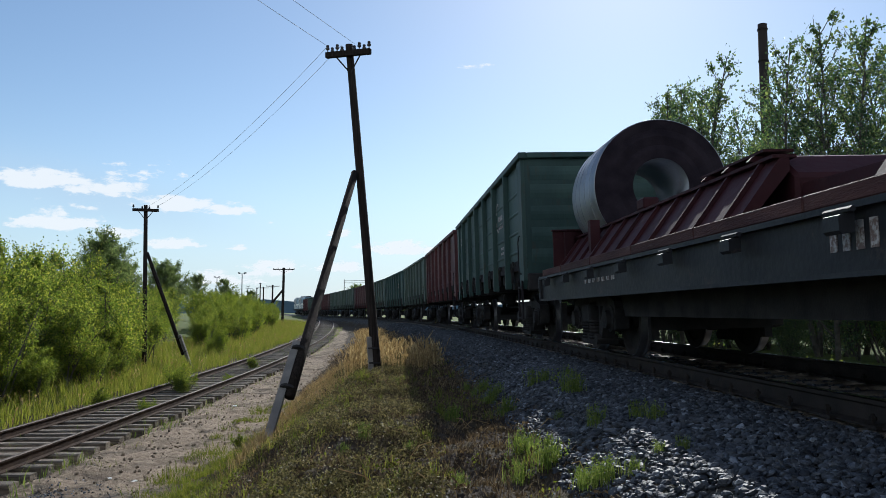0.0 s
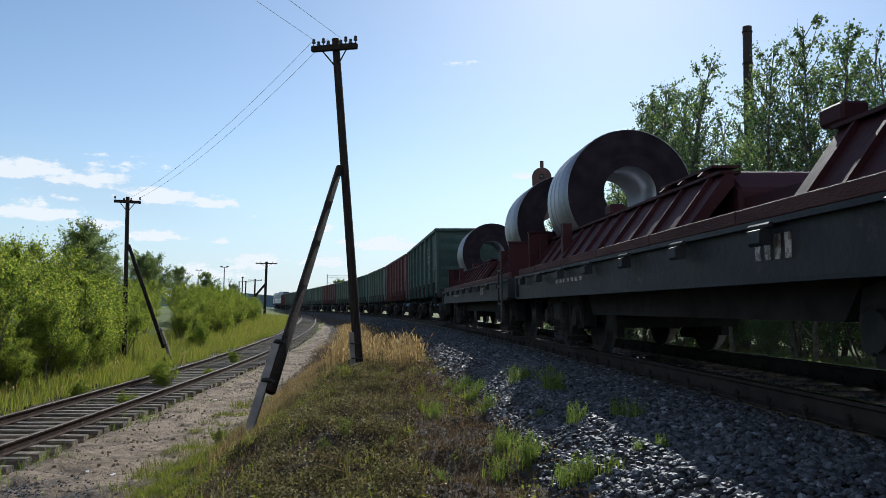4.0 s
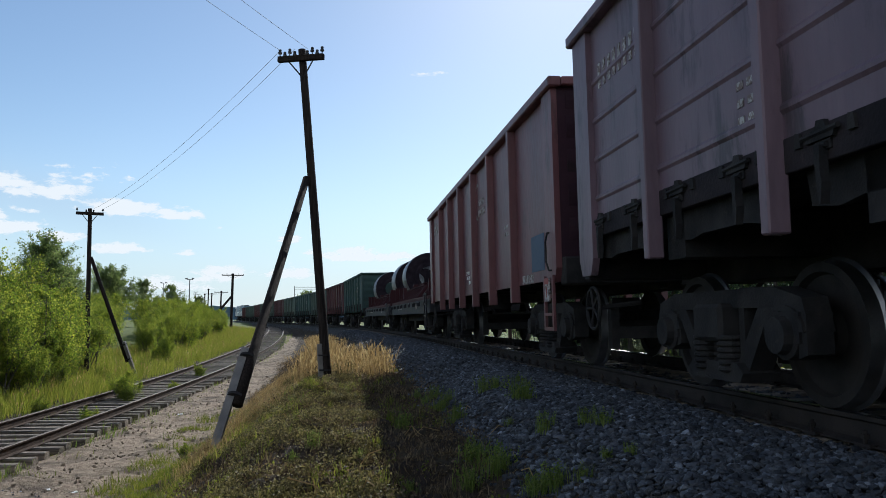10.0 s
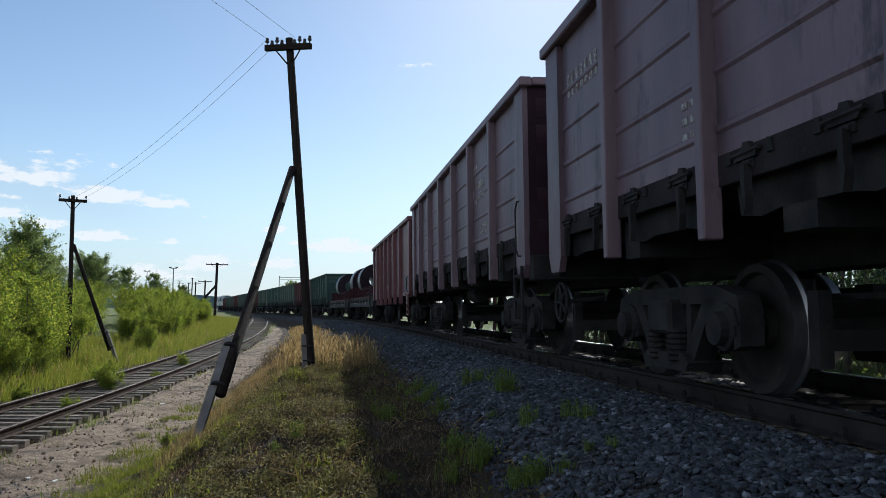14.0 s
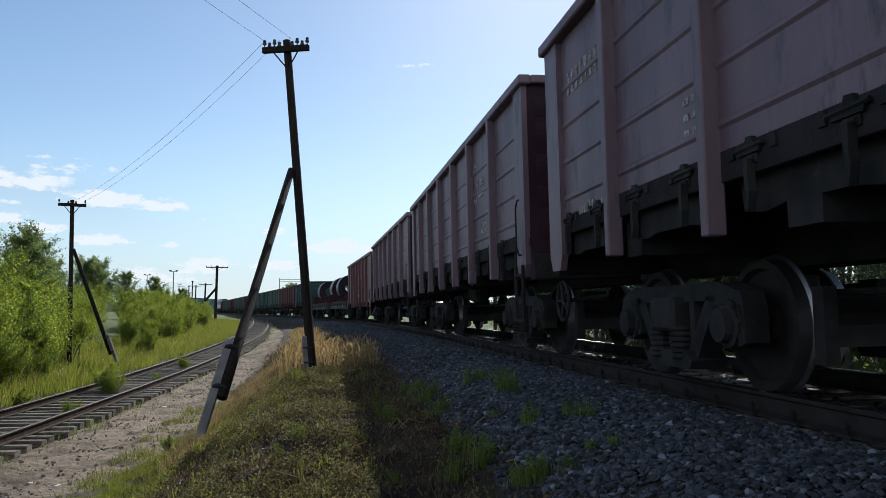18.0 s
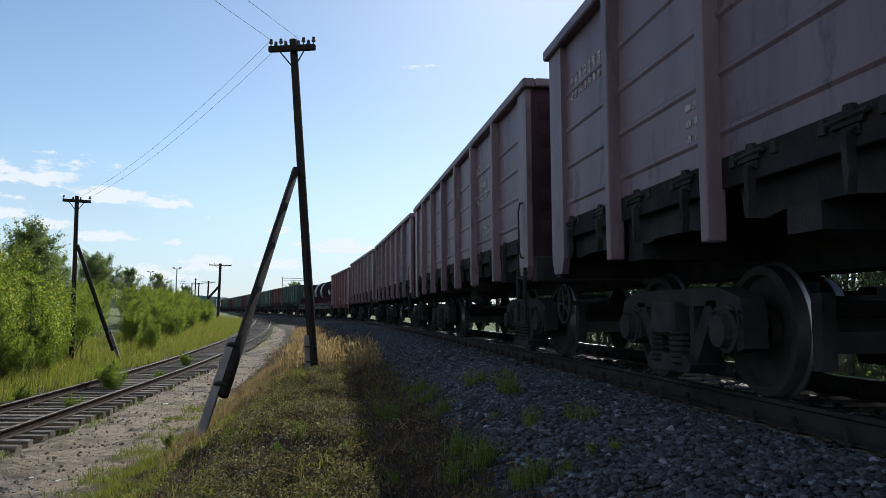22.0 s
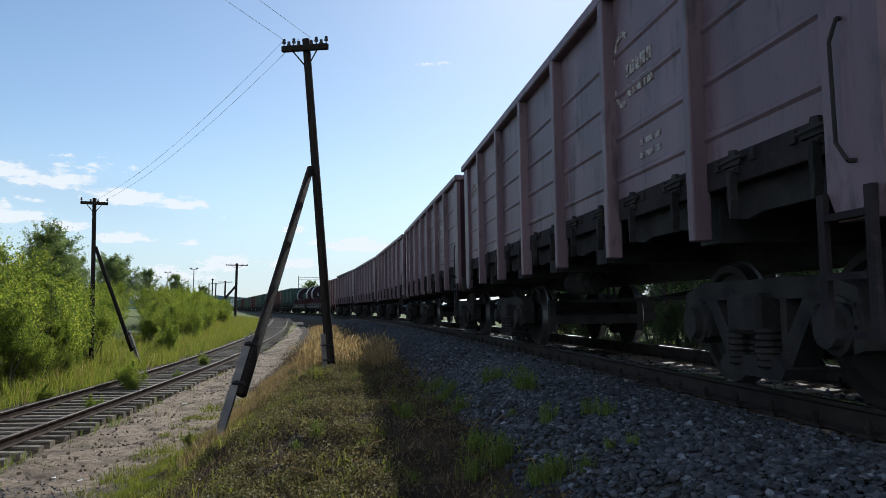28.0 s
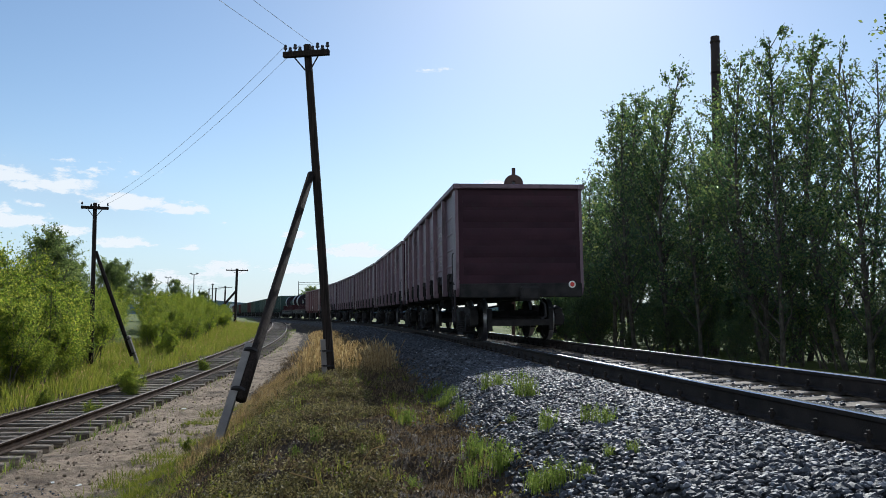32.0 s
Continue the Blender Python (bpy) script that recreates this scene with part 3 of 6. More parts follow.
def telegraph_pole(label, base, top, arm, heading, strut=None, stub=True, pins=8, radius=0.088, strut_at=0.62, hand=1):
    """A leaning wooden pole with a crossarm, and where it has one a strut on a concrete stub. Places are in the world."""
    p = new("telegraph_pole")
    p.matrix_basis = Matrix.Translation(base)
    tagged(p, label, "telegraph pole", "telegraph poles")
    b, t = Vector((0, 0, -0.3)), Vector(top) - Vector(base)
    axis = (t - b).normalized()
    bm = bmesh.new()
    n = 9
    for i in range(n):
        a0, a1 = i / n, (i + 1) / n
        rod(bm, b + (t - b) * a0, b + (t - b) * a1, radius * (1.12 - 0.22 * a0), radius * (1.12 - 0.22 * a1), 12)
    bmesh.ops.remove_doubles(bm, verts=bm.verts, dist=0.002)
    smooth(part("pole", bm, M_POLE, p, "dark weathered wooden pole"))
    h = radians(heading)
    d = Vector((math.cos(h), math.sin(h), 0))
    f = Vector((-math.sin(h), math.cos(h), 0))
    c = t - axis * 0.22
    m = Matrix.Translation(c - f * 0.10) @ pose(0, 0, 0, 0, 0, heading)
    bm = bmesh.new()
    box(bm, -arm / 2, arm / 2, -0.05, 0.05, -0.06, 0.06, 0.008)
    part("crossarm", bm, M_POLE, p, "", m)
    for s in (-1, 1):
        bm = bmesh.new()
        rod(bm, c - f * 0.10 + d * s * arm * 0.27 - Vector((0, 0, 0.05)), c - axis * 0.42 - f * 0.06, 0.016, seg=6)
        part("arm_brace", bm, M_IRON, p)
    k = pins // 2
    tips = []
    for s in (-1, 1):
        for i in range(k):
            q = s * (0.14 + (arm / 2 - 0.18) * (i / max(k - 1, 1)) * 1.0) if arm > 0.5 else s * 0.2
            o = part("insulator", ME_INS, None, p, "", m @ Matrix.Translation((q, 0, 0.06 if i % 2 else 0.0)))
            tips.append(Vector(base) + (m @ Vector((q, 0, 0.2))))
    if strut:
        foot, head = Vector(strut) - Vector(base), b + (t - b) * strut_at + (Vector((-0.24 * hand, -0.08, 0)) if stub else Vector((0, 0, 0)))
        v = (head - foot)
        start = foot + v * (0.13 if stub else -0.03)
        bm = bmesh.new()
        for i in range(5):
            rod(bm, start + (head - start) * i / 5, start + (head - start) * (i + 1) / 5, radius * (0.98 - 0.03 * i), radius * (0.95 - 0.03 * i), 12)
        bmesh.ops.remove_doubles(bm, verts=bm.verts, dist=0.002)
        side = Vector((0.14 * hand, 0.02, 0)) if stub else Vector((0, 0, 0))
        st = smooth(part("strut", bm, M_POLE, p, "slanting wooden strut", Matrix.Translation(side)))
        if stub:
            bm = bmesh.new()
            e0, e1 = foot - v * 0.04, foot + v * 0.30
            rod(bm, e0, e1, 0.088, 0.085, 4)
            part("strut_stub", bm, M_PASYNOK, p, "grey concrete stub of the strut")
            for q in (0.15, 0.27):
                c0 = foot + v * q + side * 0.5
                bm = bmesh.new()
                rod(bm, c0, c0 + v.normalized() * 0.045, 0.135, seg=12)
                part("wire_binding", bm, M_IRON, p, "wire binding round strut and stub")
    return p, tips


P1B = (-2.26, 16.39, gz(-2.26, 16.39))
P1T = (-2.91, 16.35, 6.27)
P2B = (-14.3, 32.5, gz(-14.3, 32.5))
P2T = (-14.38, 32.4, 5.12)
pole_1, tips_1 = telegraph_pole("dark leaning telegraph pole with a strut on the grassy bank", P1B, P1T, 1.02, -12, (-3.35, 11.96, gz(-3.35, 11.96)))
pole_2, tips_2 = telegraph_pole("dark telegraph pole with a slanting strut among willow bushes", P2B, P2T, 1.05, 22, (-12.7, 33.6, gz(-12.7, 33.6)), strut_at=0.72, pins=4, hand=-1)
# concrete stub at the foot of the first pole
bm = bmesh.new()
box(bm, -0.06, 0.05, -0.07, 0.07, -0.25, 0.80, 0.012)
part("pole_stub", bm, M_PASYNOK, pole_1, "grey concrete stub beside the pole foot", pose(-0.135, -0.03, 0, 0, -4, 10))
for z in (0.25, 0.55):
    bm = bmesh.new()
    lathe(bm, [(z, 0.135), (z + 0.03, 0.135)], "z", 12, (-0.07 - 0.08 * z, -0.02, 0))
    part("wire_binding", bm, M_IRON, pole_1)


def wire(a, b, sag, n=26, r=0.007):
    a, b = Vector(a), Vector(b)
    pts = [a.lerp(b, i / n) - Vector((0, 0, sag * 4 * (i / n) * (1 - i / n))) for i in range(n + 1)]
    d = (b - a).normalized()
    u = d.cross(Vector((0, 0, 1))).normalized()
    v = u.cross(d)
    verts = [p + r * (u * math.cos(k * math.pi / 3) + v * math.sin(k * math.pi / 3)) for p in pts for k in range(6)]
    faces = [(i * 6 + k, i * 6 + (k + 1) % 6, i * 6 + 6 + (k + 1) % 6, i * 6 + 6 + k) for i in range(n) for k in range(6)]
    w = part("telegraph_wire", np_mesh("telegraph_wire", [v[:] for v in verts], faces), M_LINE)
    return tagged(w, "thin steel telegraph wire strung between the poles", "wire", "telegraph wires")


for i, j in ((3, 2), (0, 3)):
    wire(tips_1[i], tips_2[j], 0.35, r=0.0045)
for i, off in ((3, -0.55), (4, 0.1)):
    wire(tips_1[i], (-10.3 + off, -6.0, 7.9), 0.3, r=0.0045)

# far poles of the same line beyond the bushes
pole_far = [((-25.3, 96.75), 6.15, 2.6, 6, True), ((-39.8, 144.6), 5.7, 2.4, 4, False), ((-52.4, 182.6), 6.6, 2.4, 4, False), ((-58.7, 201.6), 8.3, 0.6, 2, False), ((-65.2, 220.6), 7.7, 0.6, 2, False), ((-100.0, 330.0), 8.0, 2.4, 4, False)]
for (x, y), hgt, arm, pins, has in pole_far:
    b = (x, y, gz(x, y))
    telegraph_pole("tall dark pole with a crossarm far along the railway", b, (x + 0.1, y, hgt), arm, 12, (x - 3.2, y - 0.6, gz(x - 3.2, y)) if has else None, stub=False, pins=pins, radius=0.16 if has else 0.15)


def lamp_mast(x, y, h):
    g = new("lamp_mast")
    z = gz(x, y)
    g.matrix_basis = Matrix.Translation((x, y, z))
    tagged(g, "slim grey lamp mast in the distance", "lamp mast", "distant masts")
    bm = bmesh.new()
    rod(bm, (0, 0, -0.3), (0, 0, h), 0.13, 0.08, 8)
    part("mast", bm, M_WIRE, g)
    bm = bmesh.new()
    box(bm, -0.55, 0.55, -0.06, 0.06, h - 0.1, h)
    box(bm, -0.75, -0.4, -0.2, 0.2, h, h + 0.22)
    box(bm, 0.4, 0.75, -0.2, 0.2, h, h + 0.22)
    part("lamp_head", bm, M_WIRE, g)


for x, y, h in ((-45.0, 143.0, 8.2), (-66.0, 190.0, 9.5), (-92.0, 300.0, 11.0), (-99.0, 322.0, 11.0), (-103.0, 340.0, 11.5)):
    lamp_mast(x, y, h)


# overhead gantry and mast far behind the train
def gantry():
    g = new("yard_gantry")
    tagged(g, "thin steel gantry over the far yard tracks", "gantry")
    g.matrix_basis = Matrix.Translation((-43.0, 236.0, -0.9))
    for x in (0, 7.0):
        bm = bmesh.new()
        rod(bm, (x, 0, -0.3), (x, 0, 11.4), 0.14, 0.12, 6)
        part("column", bm, M_WIRE, g)
    bm = bmesh.new()
    rod(bm, (0, 0, 11.0), (7.0, 0, 11.0), 0.07, seg=6)
    rod(bm, (0, 0, 10.4), (7.0, 0, 10.4), 0.05, seg=6)
    part("beam", bm, M_WIRE, g)


gantry()


# ---------- signal, stack ----------
def railway_signal():
    g = new("railway_signal")
    x, y = 2.62, 29.3
    z = gz(x + 2.4, y)
    g.matrix_basis = pose(x, y, 0, 0, 0, -5)
    tagged(g, "two-headed colour light signal showing red, beyond the track", "railway signal")
    bm = bmesh.new()
    rod(bm, (0, 0, z - 0.2), (0, 0, 6.10), 0.07, seg=10)
    part("mast", bm, M_SIGNAL, g)
    for zc in (5.36, 4.30):
        bm = bmesh.new()
        out = []
        for i in range(24):
            a = 2 * math.pi * i / 24
            out.append((0.36 * math.cos(a), zc + 0.36 * math.sin(a) + (0.11 if math.sin(a) > 0 else -0.11)))
        prism(bm, out, "y", -0.20, -0.16)
        bg = part("background_plate", bm, M_SIGNAL, g, "dark oval plate")
        bm = bmesh.new()
        box(bm, -0.2, 0.2, -0.16, 0.12, zc - 0.36, zc + 0.36, 0.04)
        part("lamp_case", bm, M_SIGNAL, bg)
        for k in (-0.16, 0.14):
            bm = bmesh.new()
            lathe(bm, [(-0.205, 0.07), (-0.33, 0.08), (-0.33, 0.072), (-0.205, 0.062)], "y", 14, (0, 0, zc + k))
            part("hood", bm, M_SIGNAL, bg)
            bm = bmesh.new()
            lathe(bm, [(-0.225, 0.0), (-0.225, 0.06), (-0.202, 0.06)], "y", 14, (0, 0, zc + k))
            lit = zc < 5 and k > 0
            part("lens", bm, M_LAMP if lit else M_GLASS, bg, "lit red lens" if lit else "dark lens")


railway_signal()


def smoke_stack():
    g = new("chimney_stack")
    tagged(g, "tall slim dark steel chimney behind the trees", "chimney")
    x, y = 22.25, 63.4
    g.matrix_basis = Matrix.Translation((x, y, -1.0))
    bm = bmesh.new()
    rod(bm, (0, 0, 0), (0, 0, 24.6), 0.42, 0.36, 20)
    smooth(part("shaft", bm, M_CHIMNEY, g))
    for z in (8.0, 13.0, 18.0, 21.5, 24.1):
        bm = bmesh.new()
        lathe(bm, [(z, 0.41), (z + 0.12, 0.41)], "z", 20)
        part("flange", bm, M_CHIMNEY, g)


smoke_stack()


# ---------- trees and bushes ----------
def tube(verts, faces, pts, radii, seg=6):
    base = len(verts)
    for i, p in enumerate(pts):
        d = (pts[min(i + 1, len(pts) - 1)] - pts[max(i - 1, 0)])
        d = d / (np.linalg.norm(d) + 1e-9)
        a = np.cross(d, (0.3, 0.9, 0.31))
        a /= np.linalg.norm(a) + 1e-9
        b = np.cross(d, a)
        for k in range(seg):
            t = 2 * math.pi * k / seg
            verts.append(p + radii[i] * (a * math.cos(t) + b * math.sin(t)))
    for i in range(len(pts) - 1):
        for k in range(seg):
            k2 = (k + 1) % seg
            faces.append((base + i * seg + k, base + i * seg + k2, base + (i + 1) * seg + k2, base + (i + 1) * seg + k))


def leaf_mesh(name, centres, size, rs, droop=0.0):
    """A pointed leaf of two faces, folded along its middle, at each centre."""
    n = len(centres)
    d = rs.normal(size=(n, 3))
    d[:, 2] -= droop
    d /= np.linalg.norm(d, axis=1, keepdims=True)
    w = np.cross(d, rs.normal(size=(n, 3)))
    w /= np.linalg.norm(w, axis=1, keepdims=True)
    nrm = np.cross(d, w)
    sz = size * rs.uniform(0.6, 1.35, size=(n, 1))
    a = centres - d * sz * 0.5
    b = centres + w * sz * 0.33 + nrm * sz * 0.08
    c = centres + d * sz * 0.55
    e = centres - w * sz * 0.33 + nrm * sz * 0.08
    verts = np.stack([a, b, c, e], 1).reshape(-1, 3)
    i = np.arange(n)[:, None] * 4
    faces = np.concatenate([i + [0, 1, 2], i + [0, 2, 3]], 1).reshape(-1, 3)
    return np_mesh(name, verts, faces)


def tree_kind(seed, height, spread, limbs, leaves, leaf, slender=0.35, trunks=1, base_r=0.07, first=0.18, flare=1.0, loose=0.10, thin=0.3):
    """Wood and leaf meshes of one tree: trunks, rising limbs, twigs, leaves gathered on the twigs."""
    rs = np.random.RandomState(seed)
    wv, wf, spots = [], [], []
    for q in range(trunks):
        lean = rs.normal(size=2) * (0.05 if trunks == 1 else 0.22)
        h = height * (1 if q == 0 else rs.uniform(0.5, 0.98))
        off = rs.normal(size=2) * (0.0 if trunks == 1 else 0.25)
        ts = np.linspace(0, 1, 9)
        bend = rs.normal(size=2) * 0.05 * h
        tr = np.stack([off[0] + lean[0] * h * ts + bend[0] * np.sin(ts * 3), off[1] + lean[1] * h * ts + bend[1] * np.sin(ts * 2.6), h * ts - 0.2 * (1 - ts)], 1)
        tube(wv, wf, tr, base_r * (1 - 0.88 * ts) + 0.006, 7)
        m = max(4, limbs // trunks)
        for i in range(m):
            f = first + (0.97 - first) * (i + rs.uniform(0, 0.9)) / m
            p0 = np.array([np.interp(f, ts, tr[:, k]) for k in range(3)])
            az = i * 2.4 + rs.uniform(-0.5, 0.5)
            reach = spread * flare * (1.05 - f) ** 0.75 * rs.uniform(0.55, 1.15) + 0.12 * spread
            up = rs.uniform(0.45, 1.1) + slender
            dirv = np.array([math.cos(az), math.sin(az), up])
            dirv /= np.linalg.norm(dirv)
            ln = reach * 1.3
            u = np.linspace(0, 1, 5)[:, None]
            curve = p0 + dirv * ln * u + np.array([0, 0, 0.18 * ln]) * u ** 2 + rs.normal(size=(5, 3)) * 0.03 * ln * u
            tube(wv, wf, curve, base_r * 0.38 * (1 - f * 0.6) * (1 - 0.85 * u[:, 0]) + 0.004, 5)
            for j in range(5):
                g = rs.uniform(0.25, 1.0)
                s0 = np.array([np.interp(g, u[:, 0], curve[:, k]) for k in range(3)])
                tw = rs.normal(size=3) * 0.6 + dirv * 0.7
                tw = tw / np.linalg.norm(tw) * ln * rs.uniform(0.22, 0.5)
                tube(wv, wf, np.stack([s0, s0 + tw * 0.5, s0 + tw + np.array([0, 0, 0.05])]), np.array([0.008, 0.006, 0.003]), 4)
                spots.append((s0, s0 + tw, ln, f))
        spots.append((tr[-3], tr[-1], 0.6 * spread, 1.0))
    per = max(3, leaves // len(spots))
    cs = []
    for a, b, ln, f in spots:
        k = int(per * rs.uniform(0.4, 1.6) * (1.3 - thin * f))
        t = rs.uniform(0.05, 1.15, size=(k, 1))
        cs.append(a + (b - a) * t + rs.normal(size=(k, 3)) * (0.03 + loose * min(ln, 1.3)) * (0.4 + 0.8 * t))
    cs = np.concatenate(cs)
    cs = cs[cs[:, 2] > 0.05]
    return np_mesh("trunk", np.array(wv), wf), leaf_mesh("crown", cs, leaf, rs, 0.3)


def plant(kind, meshes, leaf_mat, label, category, group, x, y, scale, rot, bark=None, zs=1.0):
    t = new(kind)
    t.matrix_basis = Matrix.Translation((x, y, gz(x, y) - 0.03)) @ Matrix.Rotation(rot, 4, "Z") @ Matrix.Diagonal((scale, scale, scale * zs, 1))
    tagged(t, label, category, group)
    part("trunk", meshes[0], bark or M_BARK, t, "thin grey-brown stems")
    part("crown", meshes[1], leaf_mat, t, "leafy crown")
    return t


aspens = [tree_kind(11 + i, 8.8, 1.75, 36, 7200, 0.098, 0.5, 1, 0.085, 0.14, 1.0, 0.05, 1.02) for i in range(5)]
airy = [tree_kind(81 + i, 8.8, 1.75, 34, 4600, 0.090, 0.5, 1, 0.085, 0.10, 1.0, 0.05, 1.12) for i in range(3)]
saplings = [tree_kind(71 + i, 3.2, 1.3, 30, 8000, 0.075, 0.5, 5, 0.03, 0.03, 1.0) for i in range(3)]
willows = [tree_kind(31 + i, 3.4, 1.40, 50, 17000, 0.064, 0.85, 10, 0.03, 0.02, 0.95, 0.075) for i in range(4)]
crowns = [tree_kind(51 + i, 9.0, 3.3, 46, 15000, 0.17, 0.35, 1, 0.20, 0.12, 1.1) for i in range(3)]

rnd = random.Random(21)
# wall of aspens beyond the main track, its tops uneven, with a low gap before the stack
rt = random.Random(225)
TOPS = ((0.10, 0.15), (0.17, 0.165), (0.20, 0.235), (0.226, 0.295), (0.26, 0.31), (0.294, 0.35), (0.308, 0.29), (0.318, 0.235), (0.37, 0.235), (0.383, 0.33), (0.40, 0.375), (0.44, 0.385), (0.47, 0.38), (0.50, 0.44), (0.60, 0.50))
for row, (u0, u1, n, s0, s1) in enumerate(((8.0, 9.2, 17, 12.0, 48.0), (9.6, 11.4, 18, 12.0, 48.0), (11.8, 15.0, 14, 14.0, 50.0))):
    for i in range(n):
        s = s0 + (s1 - s0) * (i + rt.uniform(0.1, 0.9)) / n
        p = on_main(s, rt.uniform(u0, u1))
        q = p.x / p.y
        reach = p.y * np.interp(q, [a[0] for a in TOPS], [a[1] for a in TOPS]) * rt.choice((0.98, 0.94, 0.86, 0.74)) + 1.1
        tall = min(max(reach / 8.9, 0.42), 1.5)
        kind = airy[rt.randrange(3)] if q > 0.383 and row in (0, 2) else aspens[rt.randrange(5)]
        plant("aspen_tree", kind, M_LEAF, "slender young aspen with dense small leaves beside the railway", "tree", "trees beyond the main line", p.x, p.y, 0.55 * tall + 0.42, rt.uniform(0, 6.28), zs=tall / (0.55 * tall + 0.42))
for x, y in ((9.9, 24.4), (11.2, 25.0), (8.6, 29.8)):
    tall = (y * np.interp(x / y, [a[0] for a in TOPS], [a[1] for a in TOPS]) * 0.97 + 1.1) / 8.9
    plant("aspen_tree", aspens[rt.randrange(5)], M_LEAF, "slender young aspen with dense small leaves beside the railway", "tree", "trees beyond the main line", x, y, 0.55 * tall + 0.42, rt.uniform(0, 6.28), zs=tall / (0.55 * tall + 0.42))
# low growth under them
for i in range(42):
    s = 6 + i * 1.05
    p = on_main(s, rnd.uniform(7.4, 11.5))
    plant("aspen_sapling", rnd.choice(saplings), M_LEAF, "low leafy sapling at the foot of the aspens", "bush", "saplings beyond the main line", p.x, p.y, rnd.uniform(0.4, 1.05), rnd.uniform(0, 6.28))
for i in range(20):
    p = on_main(11 + i * 1.9, rt.uniform(9.5, 14.5))
    plant("aspen_sapling", rt.choice(saplings), M_LEAF, "low leafy sapling at the foot of the aspens", "bush", "saplings beyond the main line", p.x, p.y, rt.uniform(0.7, 1.15), rt.uniform(0, 6.28))

# willow thicket beyond the siding
for i in range(120):
    y = 13.0 + 80.0 * (i / 120.0) ** 1.35 + rnd.uniform(-0.6, 0.6)
    x0 = siding(min(y, 140))[0]
    depth = i % 3
    x = x0 - 3.7 - 0.03 * max(0, y - 20) - depth * 2.2 - rnd.uniform(0, 1.3)
    big = 0.86 + 0.2 * depth + rnd.uniform(-0.16, 0.2)
    if y > 35:
        big *= 0.72
    if y > 36 and abs(x + 0.393 * y) < 1.25:      # a gap where a lane comes through
        continue
    if y < 33.5 and -0.465 < x / y < -0.36:      # low round the foot of the pole
        big *= 0.42
    plant("willow_bush", rnd.choice(willows), M_WILLOW, "bright green willow bush on the verge of the siding", "bush", "bushes beyond the siding", x, y, big, rnd.uniform(0, 6.28))
# low shoots at the edge of the thicket
for i in range(34):
    y = 13.0 + 30.0 * (i / 34.0) ** 1.2 + rnd.uniform(-0.4, 0.4)
    x = siding(y)[0] - 3.1 - rnd.uniform(0, 0.8)
    if y > 22 and -0.46 < x / y < -0.36:
        continue
    plant("willow_shoot", rnd.choice(willows), M_WILLOW, "low young willow at the edge of the thicket", "bush", "shoots before the thicket", x, y, rnd.uniform(0.25, 0.48), rnd.uniform(0, 6.28))
# taller trees behind the thicket
for x, y, sc in ((-25.8, 53.8, 0.75), (-27.3, 55.6, 0.72), (-34.4, 73.0, 0.66), (-32.2, 74.5, 0.66), (-36.6, 75.0, 0.62), (-31.6, 77.5, 0.64), (-32.2, 66.0, 0.62), (-42.0, 112.0, 0.68), (-38.8, 115.0, 0.62), (-46.0, 113.0, 0.72), (-35.5, 118.0, 0.45),
                 (-17.0, 150.0, 0.5), (-26.0, 190.0, 0.75), (-31.0, 200.0, 0.8), (-38.0, 210.0, 0.7), (-16.0, 160.0, 0.5), (-39, 232, 1.0)):
    plant("broadleaf_tree", rnd.choice(crowns), M_FARLEAF, "full-crowned broadleaf tree behind the thicket", "tree", "background trees", x, y, sc, rnd.uniform(0, 6.28))


# ---------- distance ----------
def ridge():
    verts, faces = [], []
    n = 160
    for i in range(n + 1):
        a = radians(-75 + 150 * i / n)
        r = 3300.0
        h = 44 + 12 * math.sin(i * 0.21) + 9 * math.sin(i * 0.53 + 1) + 5 * math.sin(i * 1.7) + 3 * math.sin(i * 3.9)
        for rr, z in ((r, -8.0), (r + 40, h), (r + 320, h * 0.7), (r + 500, -8.0)):
            verts.append((rr * math.sin(a), rr * math.cos(a), z))
    for i in range(n):
        for k in range(3):
            faces.append((i * 4 + k, i * 4 + k + 1, (i + 1) * 4 + k + 1, (i + 1) * 4 + k))
    me = np_mesh("backdrop_ridge", np.array(verts), faces)
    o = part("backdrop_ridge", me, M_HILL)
    tagged(o, "low wooded ridge on the horizon, painted haze blue", "backdrop", kind="structure")


ridge()


